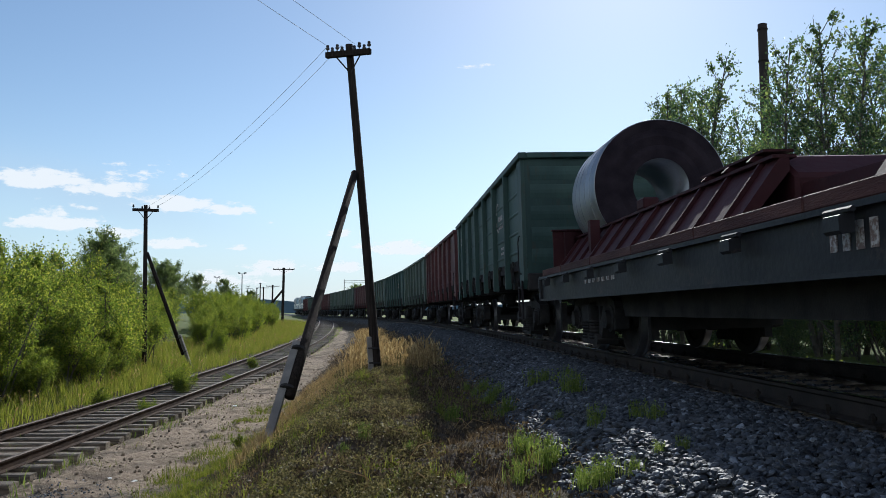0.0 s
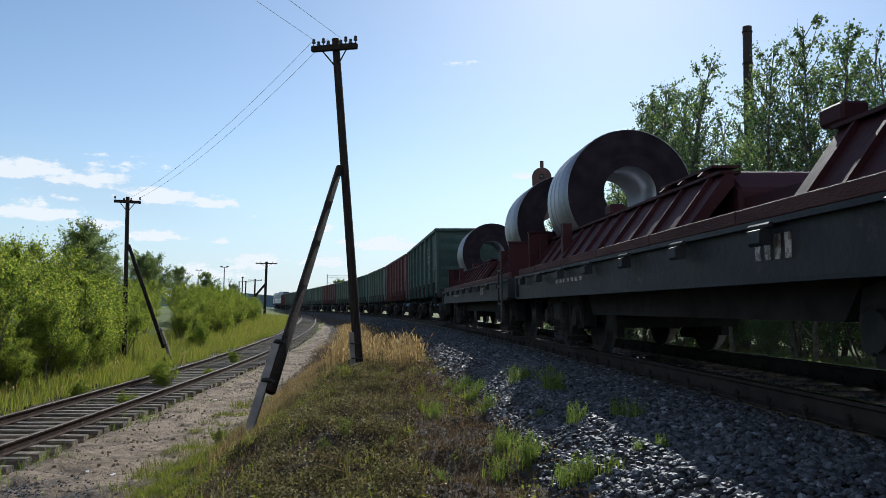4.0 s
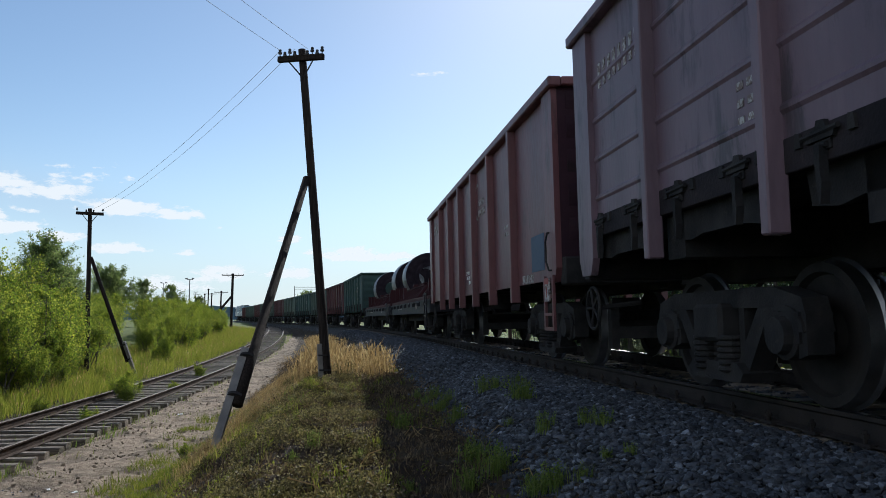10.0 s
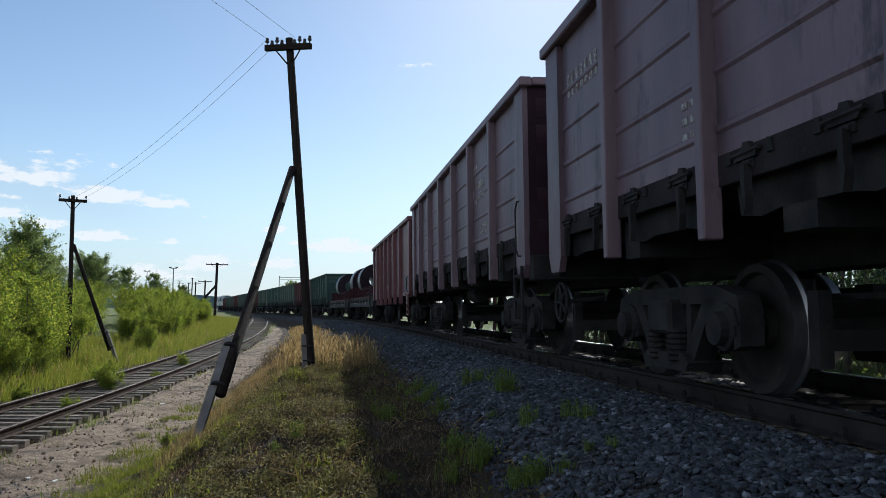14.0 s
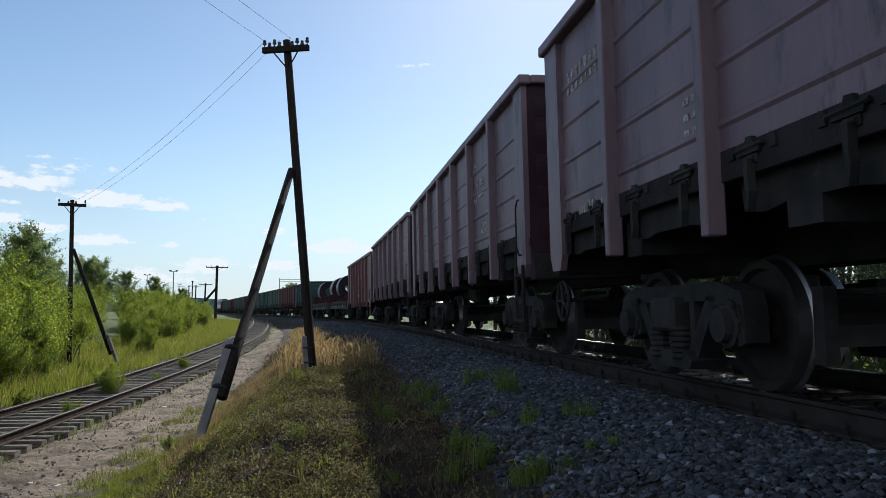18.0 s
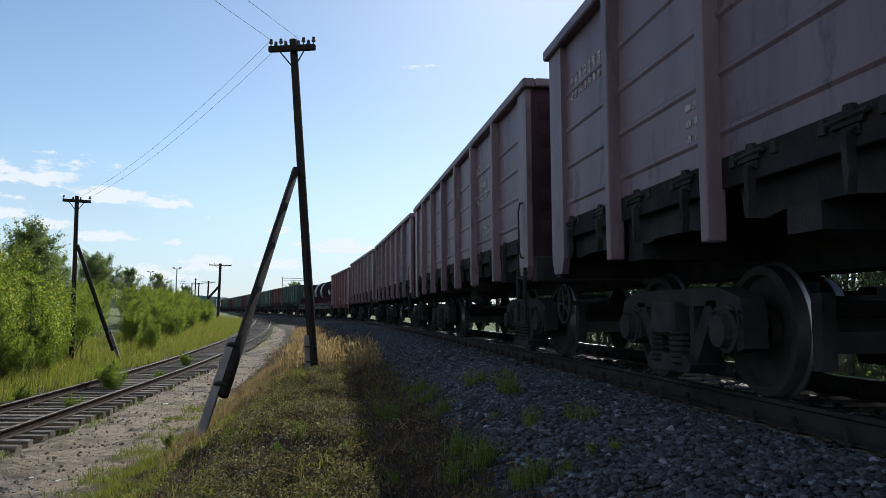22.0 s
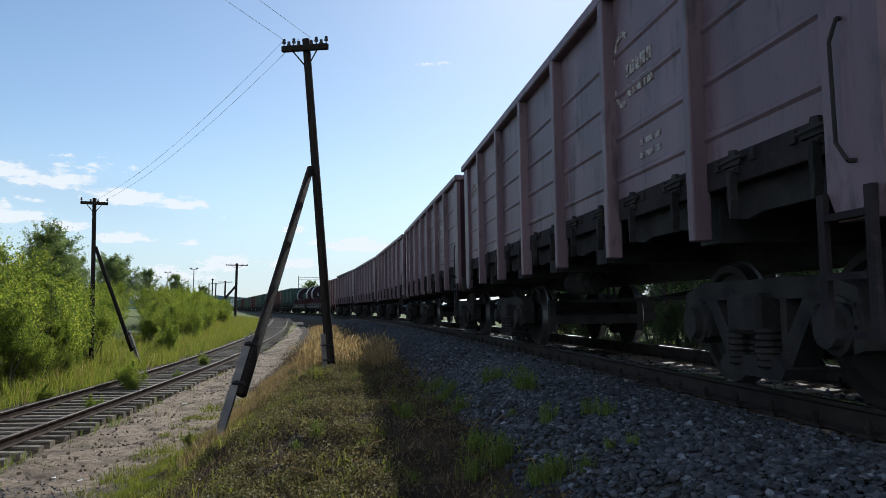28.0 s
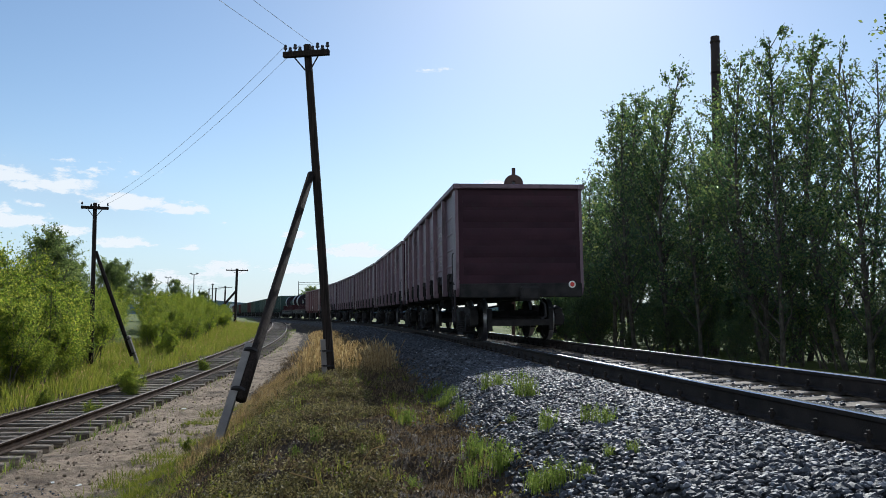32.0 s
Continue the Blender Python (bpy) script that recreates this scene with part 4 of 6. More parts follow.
# ---------- clouds: a far shell of sky with scattered fair-weather cloud, painted haze, unseen fill cloud ---
def cloud_shell():
    m = bpy.data.materials.new("cloud_haze_and_fill")
    m.use_nodes = True
    n, lk = m.node_tree.nodes, m.node_tree.links.new
    n.remove(n["Principled BSDF"])
    co = n.new("ShaderNodeTexCoord")
    mp = n.new("ShaderNodeMapping")
    mp.inputs["Scale"].default_value = (0.0105, 0.0105, 0.026)
    lk(co.outputs["Object"], mp.inputs["Vector"])
    nz = n.new("ShaderNodeTexNoise")
    nz.inputs["Scale"].default_value, nz.inputs["Detail"].default_value, nz.inputs["Roughness"].default_value = 1.0, 10, 0.62
    lk(mp.outputs[0], nz.inputs["Vector"])
    at = n.new("ShaderNodeAttribute")
    at.attribute_name = "amount"
    add = n.new("ShaderNodeMath")
    add.operation = "ADD"
    lk(nz.outputs["Fac"], add.inputs[0])
    lk(at.outputs["Fac"], add.inputs[1])
    cut = n.new("ShaderNodeMapRange")
    cut.inputs["From Min"].default_value, cut.inputs["From Max"].default_value = 0.92, 1.10
    cut.interpolation_type = "SMOOTHSTEP"
    lk(add.outputs[0], cut.inputs["Value"])
    op = n.new("ShaderNodeMath")
    op.operation, op.inputs[1].default_value = "MULTIPLY", 0.9
    lk(cut.outputs[0], op.inputs[0])
    em = n.new("ShaderNodeEmission")
    em.inputs["Color"].default_value, em.inputs["Strength"].default_value = (1.0, 0.985, 0.97, 1), 0.86
    tr = n.new("ShaderNodeBsdfTransparent")
    mx = n.new("ShaderNodeMixShader")
    lk(op.outputs[0], mx.inputs[0])
    lk(tr.outputs[0], mx.inputs[1])
    lk(em.outputs[0], mx.inputs[2])
    # pale blue haze painted as a glow low over the land, cooling the horizon
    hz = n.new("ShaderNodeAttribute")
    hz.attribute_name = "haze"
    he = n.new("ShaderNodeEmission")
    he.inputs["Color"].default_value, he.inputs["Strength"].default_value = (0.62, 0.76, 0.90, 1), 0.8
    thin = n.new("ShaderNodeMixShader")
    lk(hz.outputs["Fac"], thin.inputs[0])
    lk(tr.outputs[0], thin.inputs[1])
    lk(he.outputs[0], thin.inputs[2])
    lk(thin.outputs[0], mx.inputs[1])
    lk(mx.outputs[0], n["Material Output"].inputs["Surface"])
    rows, cols, r = 150, 720, 3900.0
    el = np.radians(np.linspace(0, 1, rows) ** 1.7 * 62.6 - 0.6)
    az = np.radians(np.linspace(-180, 180, cols + 1)[:-1])
    A, E = np.meshgrid(az, el)
    verts = np.stack([r * np.cos(E) * np.sin(A), r * np.cos(E) * np.cos(A), r * np.sin(E)], -1).reshape(-1, 3)
    i = np.arange(rows * cols).reshape(rows, cols)
    j = np.roll(i, -1, axis=1)
    faces = np.stack([i[:-1], j[:-1], j[1:], i[1:]], -1).reshape(-1, 4)
    me = np_mesh("cloud_backdrop", verts, faces)
    a, e = np.degrees(A).ravel(), np.degrees(E).ravel()
    amount = 0.27 * np.exp(-((e - 1.8) / 1.9) ** 2) + 0.05
    # banks low in the north-west, clear above them
    for ca, ce, wa, we, k in CLOUD_BANKS:
        wa, we, k = wa * 1.35, we * 1.3, k * 1.1
        amount = np.maximum(amount, k * np.exp(-((a - ca) / wa) ** 2 - ((e - ce) / np.where(e < ce, we * 0.55, we)) ** 2))
    # unseen bright cloud at the back, added to fill the shaded sides
    behind = np.clip((np.abs(a) - 60) / 40, 0, 1)
    amount = amount + behind * 0.62 * np.exp(-((e - 25) / 28) ** 2)
    att = me.attributes.new("amount", "FLOAT", "POINT")
    att.data.foreach_set("value", amount.astype(np.float32))
    # painted haze, strongest at the horizon, with a thin streak higher up
    att = me.attributes.new("haze", "FLOAT", "POINT")
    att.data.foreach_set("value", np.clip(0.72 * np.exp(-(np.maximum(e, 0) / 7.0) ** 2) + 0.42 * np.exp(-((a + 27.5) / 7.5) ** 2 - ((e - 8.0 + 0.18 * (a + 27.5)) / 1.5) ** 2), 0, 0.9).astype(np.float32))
    for p in me.polygons:
        p.use_smooth = True
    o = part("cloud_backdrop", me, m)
    tagged(o, "thin white fair-weather clouds and painted haze low down, added fill cloud behind", "backdrop", kind="structure")


# azimuth, elevation, half widths, strength
CLOUD_BANKS = ((-30.0, 8.5, 3.6, 1.0, 0.70), (-26.5, 8.2, 3.0, 0.8, 0.66), (-22.2, 7.4, 2.6, 0.8, 0.72), (-18.6, 7.1, 2.0, 0.6, 0.70), (-29.5, 5.8, 2.8, 0.9, 0.68), (-22.2, 4.7, 2.0, 0.65, 0.64), (-25.6, 5.3, 2.0, 0.7, 0.58),
               (-17.8, 4.5, 0.9, 0.35, 0.60), (-15.6, 6.2, 0.8, 0.25, 0.60), (-10.9, 5.6, 1.5, 0.5, 0.62), (-9.1, 4.7, 1.0, 0.35, 0.62), (-6.3, 4.5, 2.4, 0.7, 0.68), (-3.0, 4.4, 2.0, 0.6, 0.60), (-15.4, 3.0, 2.4, 0.8, 0.62), (-10.8, 3.2, 1.8, 0.7, 0.62),
               (-19.0, 2.3, 3.0, 0.8, 0.60), (3.7, 9.5, 1.4, 0.4, 0.60), (-0.3, 17.5, 2.4, 0.6, 0.46), (-24.0, 9.4, 7.0, 1.2, 0.42), (-29.0, 6.9, 4.0, 0.8, 0.42))
cloud_shell()


# ---------- ballast ----------
def stone_material():
    m = M_STONE
    n, lk = m.node_tree.nodes, m.node_tree.links.new
    geo = n.new("ShaderNodeNewGeometry")
    ramp = n.new("ShaderNodeValToRGB")
    e = ramp.color_ramp.elements
    e[0].position, e[0].color = 0.0, (0.30, 0.31, 0.33, 1)
    e[1].position, e[1].color = 1.0, (2.7, 2.75, 2.8, 1)
    pale = e.new(0.86)
    pale.color = (1.05, 1.06, 1.08, 1)
    pale = e.new(0.94)
    pale.color = (1.6, 1.64, 1.7, 1)
    lk(geo.outputs["Random Per Island"], ramp.inputs[0])
    bsdf = n["Principled BSDF"]
    src = bsdf.inputs["Base Color"].links[0].from_socket
    mx = n.new("ShaderNodeMix")
    mx.data_type, mx.blend_type = "RGBA", "MULTIPLY"
    mx.inputs["Factor"].default_value = 1.0
    lk(src, mx.inputs["A"])
    lk(ramp.outputs[0], mx.inputs["B"])
    lk(mx.outputs["Result"], bsdf.inputs["Base Color"])


stone_material()
ICO = bmesh.new()
bmesh.ops.create_icosphere(ICO, subdivisions=1, radius=1.0)
ICO_V = np.array([v.co[:] for v in ICO.verts])
ICO_F = np.array([[v.index for v in f.verts] for f in ICO.faces])
ICO.free()


def stone_shapes(n, rs):
    out = []
    for _ in range(n):
        v = ICO_V * rs.uniform(0.72, 1.22, size=(len(ICO_V), 1))
        v = v * np.array([1.0, rs.uniform(0.65, 1.0), rs.uniform(0.35, 0.65)])
        for _ in range(3):                                       # broken flat faces
            d = rs.normal(size=3)
            d /= np.linalg.norm(d)
            h = rs.uniform(0.5, 0.8)
            over = np.maximum(v @ d - h, 0)
            v = v - over[:, None] * d
        out.append(v)
    return out


def turned(rs, n):
    q = rs.normal(size=(n, 4))
    q /= np.linalg.norm(q, axis=1, keepdims=True)
    w, x, y, z = q.T
    return np.stack([np.stack([1 - 2 * (y * y + z * z), 2 * (x * y - z * w), 2 * (x * z + y * w)], -1),
                     np.stack([2 * (x * y + z * w), 1 - 2 * (x * x + z * z), 2 * (y * z - x * w)], -1),
                     np.stack([2 * (x * z - y * w), 2 * (y * z + x * w), 1 - 2 * (x * x + y * y)], -1)], 1)


def laid(rs, n):
    """Turns for stones that lie on a flat side, tilted a little."""
    a, b, c = rs.uniform(0, 6.28, n), rs.normal(size=n) * 0.33, rs.normal(size=n) * 0.33
    ca, sa, cb, sb, cc, sc = np.cos(a), np.sin(a), np.cos(b), np.sin(b), np.cos(c), np.sin(c)
    return np.stack([np.stack([ca * cb, ca * sb * sc - sa * cc, ca * sb * cc + sa * sc], -1),
                     np.stack([sa * cb, sa * sb * sc + ca * cc, sa * sb * cc - ca * sc], -1),
                     np.stack([-sb, cb * sc, cb * cc], -1)], 1)


def scatter(u0, u1, s0, s1, n, rs):
    """Random places on the ground in a band along the main track."""
    s, u = rs.uniform(s0, s1, n), rs.uniform(u0, u1, n)
    x, y, a = main_line(s)
    x, y = x + u * np.cos(a), y + u * np.sin(a)
    return x, y, ground_z(x, y), u, s


def ballast():
    rs = np.random.RandomState(5)
    shapes = stone_shapes(14, rs)
    bed = new("ballast_bed")
    tagged(bed, "crushed grey stone ballast along the main line", "ballast", kind="structure")
    V, F, base = [], [], 0
    for u0, u1, s0, s1, n, lo, hi in ((-2.75, -0.98, 3.2, 13.0, 17500, 0.016, 0.04), (-2.7, -0.98, 13.0, 34.0, 10500, 0.022, 0.046), (-2.7, -0.98, -6.0, 3.2, 5500, 0.024, 0.046), (-0.70, 0.70, -6.0, 30.0, 8300, 0.02, 0.042), (0.95, 2.4, 5.0, 34.0, 2600, 0.03, 0.055),
                                      (-3.0, -2.6, 3.2, 22.0, 350, 0.015, 0.035), (-2.6, -0.98, 34.0, 60.0, 2500, 0.045, 0.07)):
        x, y, z, u, s = scatter(u0, u1, s0, s1, n, rs)
        keep = np.ones(n, bool)
        if u0 > -1.0 and u1 < 1.0:
            # less stone on the sleepers
            ph = np.abs(((s + 6) / 0.545 + 0.5) % 1 - 0.5)
            keep = (ph > 0.24) | (rs.uniform(0, 1, n) < 0.22)
            z = z - 0.005 + np.where(ph > 0.24, 0.0, 0.02)
        elif u1 == -0.98 and s0 < 5:
            # sleeper ends lie bare close by
            ph = np.abs(((s + 6) / 0.545 + 0.5) % 1 - 0.5)
            z = z + 0.035 * np.clip((u + 1.95) / 0.6, 0, 1)
            keep = (ph > 0.26) | (u < -1.40) | (s > 5.6) | (s < 4.4) | (rs.uniform(0, 1, n) < 0.72)
        if s0 == 13.0:
            z = z + 0.035 * np.clip((u + 1.95) / 0.6, 0, 1)
        R = laid(rs, n)
        sz = rs.uniform(lo, hi, n)
        for k in np.where(keep)[0]:
            v = (shapes[k % 14] * sz[k]) @ R[k].T + (x[k], y[k], z[k] + sz[k] * 0.25)
            V.append(v)
            F.append(ICO_F + base)
            base += len(v)
    me = np_mesh("loose_stones", np.concatenate(V), np.concatenate(F))
    o = part("loose_stones", me, M_STONE, bed)
    o["kind"] = "stuff"
    # the stones by the camera, one by one
    sm = []
    for v in shapes:
        me = np_mesh("stone", v * 0.042, ICO_F)
        me.materials.append(M_STONE)
        sm.append(me)
    x, y, z, u, s = scatter(-2.55, -1.5, 4.2, 6.6, 290, rs)
    for k in range(290):
        f = rs.uniform(0.55, 1.05)
        o = part("stone", sm[k % 14], None, bed, at=pose(x[k], y[k], z[k] + 0.018, *rs.uniform(-25, 25, 2), rs.uniform(0, 360)))
        o.scale = (f, f, f)


ballast()


def grit_patch():
    """Grey chippings spilt on the path."""
    rs = np.random.RandomState(16)
    shapes = stone_shapes(6, rs)
    n = 2600
    yy = 9.3 + rs.normal(size=n) * 0.9
    xx = -5.4 - (yy - 9.3) * 0.35 + rs.normal(size=n) * 0.42
    zz = ground_z(xx, yy)
    R = laid(rs, n)
    V, F = [], []
    for k in range(n):
        sz = rs.uniform(0.008, 0.024)
        V.append((shapes[k % 6] * sz) @ R[k].T + (xx[k], yy[k], zz[k] + sz * 0.3))
        F.append(ICO_F + k * len(ICO_V))
    o = part("spilt_chippings", np_mesh("spilt_chippings", np.concatenate(V), np.concatenate(F)), M_STONE)
    tagged(o, "grey stone chippings spilt on the path", "gravel", kind="stuff")


grit_patch()


def path_pebbles():
    rs = np.random.RandomState(15)
    shapes = stone_shapes(6, rs)
    yy = 6 + 60 * rs.uniform(0, 1, 15000) ** 1.8
    xx = siding(yy)[0] + rs.uniform(-1.6, 4.9, 15000)
    zz = ground_z(xx, yy)
    R = turned(rs, 15000)
    V, F, base = [], [], 0
    for k in range(15000):
        sz = 0.006 + 0.044 * rs.uniform() ** 4
        v = (shapes[k % 6] * sz) @ R[k].T + (xx[k], yy[k], zz[k] + sz * 0.3)
        V.append(v)
        F.append(ICO_F + base)
        base += len(v)
    o = part("path_pebbles", np_mesh("path_pebbles", np.concatenate(V), np.concatenate(F)), M_PEBBLE)
    tagged(o, "small grey pebbles strewn over the sandy path", "pebbles", kind="stuff")


path_pebbles()


# ---------- grass and weeds ----------
def blades(name, x, y, z, h, w, rs, lean=0.35, head=False, away=None):
    """Tapering bent blades; head adds a feathery tip."""
    n = len(x)
    a = rs.uniform(0, 2 * math.pi, n)
    side = np.stack([np.cos(a), np.sin(a), 0 * a], 1)
    b = rs.uniform(0, 2 * math.pi, n) if away is None else away
    bend = np.stack([np.cos(b), np.sin(b), 0 * b], 1) * (lean * rs.uniform(0.2, 1.3, n) * h)[:, None]
    p = np.stack([x, y, z - 0.02], 1)
    up = np.stack([0 * h, 0 * h, h], 1)
    w = w[:, None]
    mid = p + up * 0.55 + bend * 0.3
    tip = p + up + bend
    if not head:
        verts = np.stack([p - side * w, p + side * w, mid + side * w * 0.75, mid - side * w * 0.75, tip], 1).reshape(-1, 3)
        i = np.arange(n)[:, None] * 5
        f4 = i + [0, 1, 2, 3]
        f3 = i + [3, 2, 4]
        faces = f4.tolist() + f3.tolist()
    else:
        t0 = p + up * 0.80 + bend * 0.62
        t1 = p + up * 0.90 + bend * 0.8
        verts = np.stack([p - side * w, p + side * w, t0 + side * w * 0.5, t0 - side * w * 0.5, t1 + side * w * 3.2, t1 - side * w * 3.2, tip], 1).reshape(-1, 3)
        i = np.arange(n)[:, None] * 7
        faces = (i + [0, 1, 2, 3]).tolist() + (i + [3, 2, 4, 5]).tolist() + (i + [5, 4, 6]).tolist()
    return np_mesh(name, verts, faces)


def turf(name, mat, label, x, y, h0, h1, w, seed, lean=0.4, head=False, category="grass"):
    rs = np.random.RandomState(seed)
    n = len(x)
    z = ground_z(x, y)
    o = part(name, blades(name, x, y, z, rs.uniform(h0, h1, n), rs.uniform(0.6, 1.3, n) * w, rs, lean, head), mat)
    return tagged(o, label, category, kind="stuff")


def tufts(name, mat, label, cx, cy, per, radius, h0, h1, w, seed, lean=0.4, head=False, category="grass"):
    """Blades gathered in tufts, leaning out from the middle of each; tufts differ in size."""
    rs = np.random.RandomState(seed)
    m = len(cx)
    size = rs.uniform(0.35, 1.25, m) ** 1.3
    k = np.repeat(np.arange(m), per)
    off = rs.normal(size=(m * per, 2)) * radius * (0.5 + 0.6 * size[k])[:, None]
    x, y = cx[k] + off[:, 0], cy[k] + off[:, 1]
    h = (h0 + (h1 - h0) * rs.uniform(0, 1, m * per)) * (0.45 + 0.65 * size[k])
    away = np.arctan2(off[:, 1], off[:, 0]) + rs.normal(size=m * per) * 0.6
    o = part(name, blades(name, x, y, ground_z(x, y), h, rs.uniform(0.6, 1.3, m * per) * w, rs, lean, head, away), mat)
    return tagged(o, label, category, kind="stuff")


def clumped(x, y, rs, scale, keep, seed):
    """Thins places to uneven clumps."""
    v = hash_noise(x, y, scale, seed) + 0.5 * hash_noise(x, y, scale * 0.4, seed + 1)
    k = v + rs.uniform(-0.35, 0.35, len(x)) > keep
    return x[k], y[k]


def grow():
    rs = np.random.RandomState(77)

    def band(u0, u1, s0, s1, n):
        x, y, z, u, s = scatter(u0, u1, s0, s1, n, rs)
        return x, y
    # withered growth and dead leaves matted on the bank
    x, y = band(-6.0, -2.6, -5.0, 15.0, 4200)
    tufts("withered_grass", M_DEAD, "brown withered undergrowth matted on the bank", x, y, 12, 0.05, 0.03, 0.11, 0.0042, 1, 0.7)
    x, y = band(-6.3, -2.9, 13.0, 40.0, 2600)
    tufts("withered_grass", M_DEAD, "brown withered undergrowth along the bank", x, y, 12, 0.12, 0.05, 0.16, 0.008, 2, 1.0)
    x, y = band(-6.0, -2.65, -5.0, 20.0, 105000)
    x, y = clumped(x, y, rs, 0.22, -0.25, 41)
    lumps = np.clip(hash_noise(x, y, 0.3, 42) + 0.4, 0, 1.2)
    c = np.stack([x, y, ground_z(x, y) + 0.005 + 0.095 * lumps * rs.uniform(0, 1, len(x))], 1)
    o = part("dead_leaves", leaf_mesh("dead_leaves", c, 0.030, rs), M_DEAD)
    tagged(o, "dead brown leaves and stems covering the bank", "leaf litter", kind="stuff")
    # olive moss in mounded cushions, and green tufts among it
    x, y = band(-6.0, -3.65, 3.0, 21.0, 2100)
    x, y = clumped(x, y, rs, 0.75, 0.05, 5)
    per = 190
    k = np.repeat(np.arange(len(x)), per)
    big = (0.07 + 0.20 * rs.uniform(0, 1, len(x)) ** 1.6)[k]
    r, a = np.sqrt(rs.uniform(0, 1, len(k))), rs.uniform(0, 2 * math.pi, len(k))
    px, py = x[k] + big * r * np.cos(a), y[k] + big * r * np.sin(a)
    c = np.stack([px, py, ground_z(px, py) + 0.01 + 0.75 * big * (1 - r ** 2) * rs.uniform(0.6, 1.05, len(k))], 1)
    o = part("moss_cushions", leaf_mesh("moss_cushions", c, 0.021, rs), M_OLIVE)
    tagged(o, "soft olive-brown cushions of moss and low herbs", "moss", kind="stuff")
    x, y = band(-6.2, -2.7, 3.6, 26.0, 1500)
    x, y = clumped(x, y, rs, 0.6, 0.25, 25)
    tufts("short_grass", M_GRASS, "small green tufts on the bank", x, y, 13, 0.03, 0.06, 0.19, 0.0042, 33, 0.35)
    x, y = band(-5.8, -4.3, 9.0, 16.0, 420)
    x, y = clumped(x, y, rs, 0.8, 0.0, 15)
    tufts("short_grass", M_GRASS, "green grass along the crest of the bank", x, y, 20, 0.06, 0.06, 0.18, 0.005, 23, 0.5)
    # low leafy weeds
    x, y = band(-6.0, -2.8, 3.4, 18.0, 200)
    x, y = clumped(x, y, rs, 0.9, -0.05, 51)
    k = np.repeat(np.arange(len(x)), 18)
    h = rs.uniform(0, 1, len(k))
    px, py = x[k] + rs.normal(size=len(k)) * 0.035, y[k] + rs.normal(size=len(k)) * 0.035
    c = np.stack([px, py, ground_z(px, py) + 0.02 + 0.14 * h * (0.4 + 0.6 * rs.uniform(0, 1, len(x))[k])], 1)
    o = part("leafy_weeds", leaf_mesh("leafy_weeds", c, 0.027, rs), M_GRASS)
    tagged(o, "low leafy green weeds on the bank", "weeds", kind="stuff")
    # tall dry grass behind the pole, shorter straw along the side of the bank
    x, y = band(-5.0, -2.95, 16.9, 24.0, 420)
    x, y = clumped(x, y, rs, 1.1, 0.0, 6)
    tufts("dry_tall_grass", M_DRY, "tall straw-coloured grass with feathery heads by the pole", x, y, 14, 0.07, 0.26, 0.62, 0.0045, 4, 0.3, True)
    x, y = band(-6.3, -4.9, 11.0, 24.0, 1500)
    x, y = clumped(x, y, rs, 1.2, 0.1, 7)
    tufts("dry_grass", M_DRY, "straw-coloured grass on the side of the bank", x, y, 14, 0.07, 0.10, 0.27, 0.0042, 5, 0.5)
    x, y = band(-5.0, -3.6, 24.0, 60.0, 520)
    x, y = clumped(x, y, rs, 1.5, 0.1, 8)
    tufts("dry_tall_grass", M_DRY, "tall straw-coloured grass along the far bank", x, y, 12, 0.1, 0.25, 0.5, 0.008, 6, 0.4, True)
    # green tufts at the foot of the bank and on the path
    x, y = band(-7.2, -5.7, 6.2, 14.5, 620)
    x, y = clumped(x, y, rs, 0.7, 0.0, 29)
    tufts("path_grass", M_GRASS, "bright low grass at the foot of the bank", x, y, 26, 0.06, 0.05, 0.16, 0.0045, 37, 0.7)
    x, y = band(-7.5, -5.7, 7.0, 22.0, 900)
    x, y = clumped(x, y, rs, 0.8, 0.1, 9)
    tufts("path_grass", M_GRASS, "low green grass at the edge of the sandy path", x, y, 22, 0.07, 0.05, 0.17, 0.005, 7, 0.7)
    yy = rs.uniform(7, 30, 5000)
    xx = siding(yy)[0] + rs.uniform(1.2, 3.2, 5000)
    xx, yy = clumped(xx, yy, rs, 0.7, 0.62, 10)
    turf("path_grass", M_GRASS, "scattered green tufts on the gritty path", xx, yy, 0.04, 0.14, 0.005, 8, 0.7)
    # verge between the siding and the thicket
    yy = 8 + 92 * rs.uniform(0, 1, 65000) ** 1.5
    off = rs.uniform(1.5, 7.5, 65000)
    xx = siding(yy)[0] - off
    k = rs.uniform(0, 1, len(xx)) < 0.25 + 0.75 * np.clip((off - 1.4) / 1.2, 0, 1)
    xx, yy = xx[k], yy[k]
    turf("verge_grass", M_GRASS, "long green grass on the verge of the siding", xx[::2], yy[::2], 0.12, 0.36, 0.008, 9, 0.5)
    tufts("verge_grass", M_GRASS, "rank green grass in clumps on the verge", xx[::14], yy[::14], 16, 0.13, 0.2, 0.62, 0.009, 19, 0.5)
    k = (rs.uniform(0, 1, len(xx)) < 0.05)
    turf("verge_dry_grass", M_DRY, "pale seed heads in the verge grass", xx[k], yy[k], 0.3, 0.62, 0.006, 10, 0.35, True)
    # weeds in the siding
    yy = rs.uniform(9, 80, 15000)
    xx = siding(yy)[0] + rs.uniform(-1.6, 1.8, 15000)
    xx, yy = clumped(xx, yy, rs, 0.7, 0.5, 11)
    turf("siding_weeds", M_WEED, "small bright weeds between the siding sleepers", xx, yy, 0.10, 0.34, 0.007, 11, 0.5, category="weeds")
    # leafy weeds close beyond the far rail
    x, y = band(2.25, 4.4, 3.0, 46.0, 420)
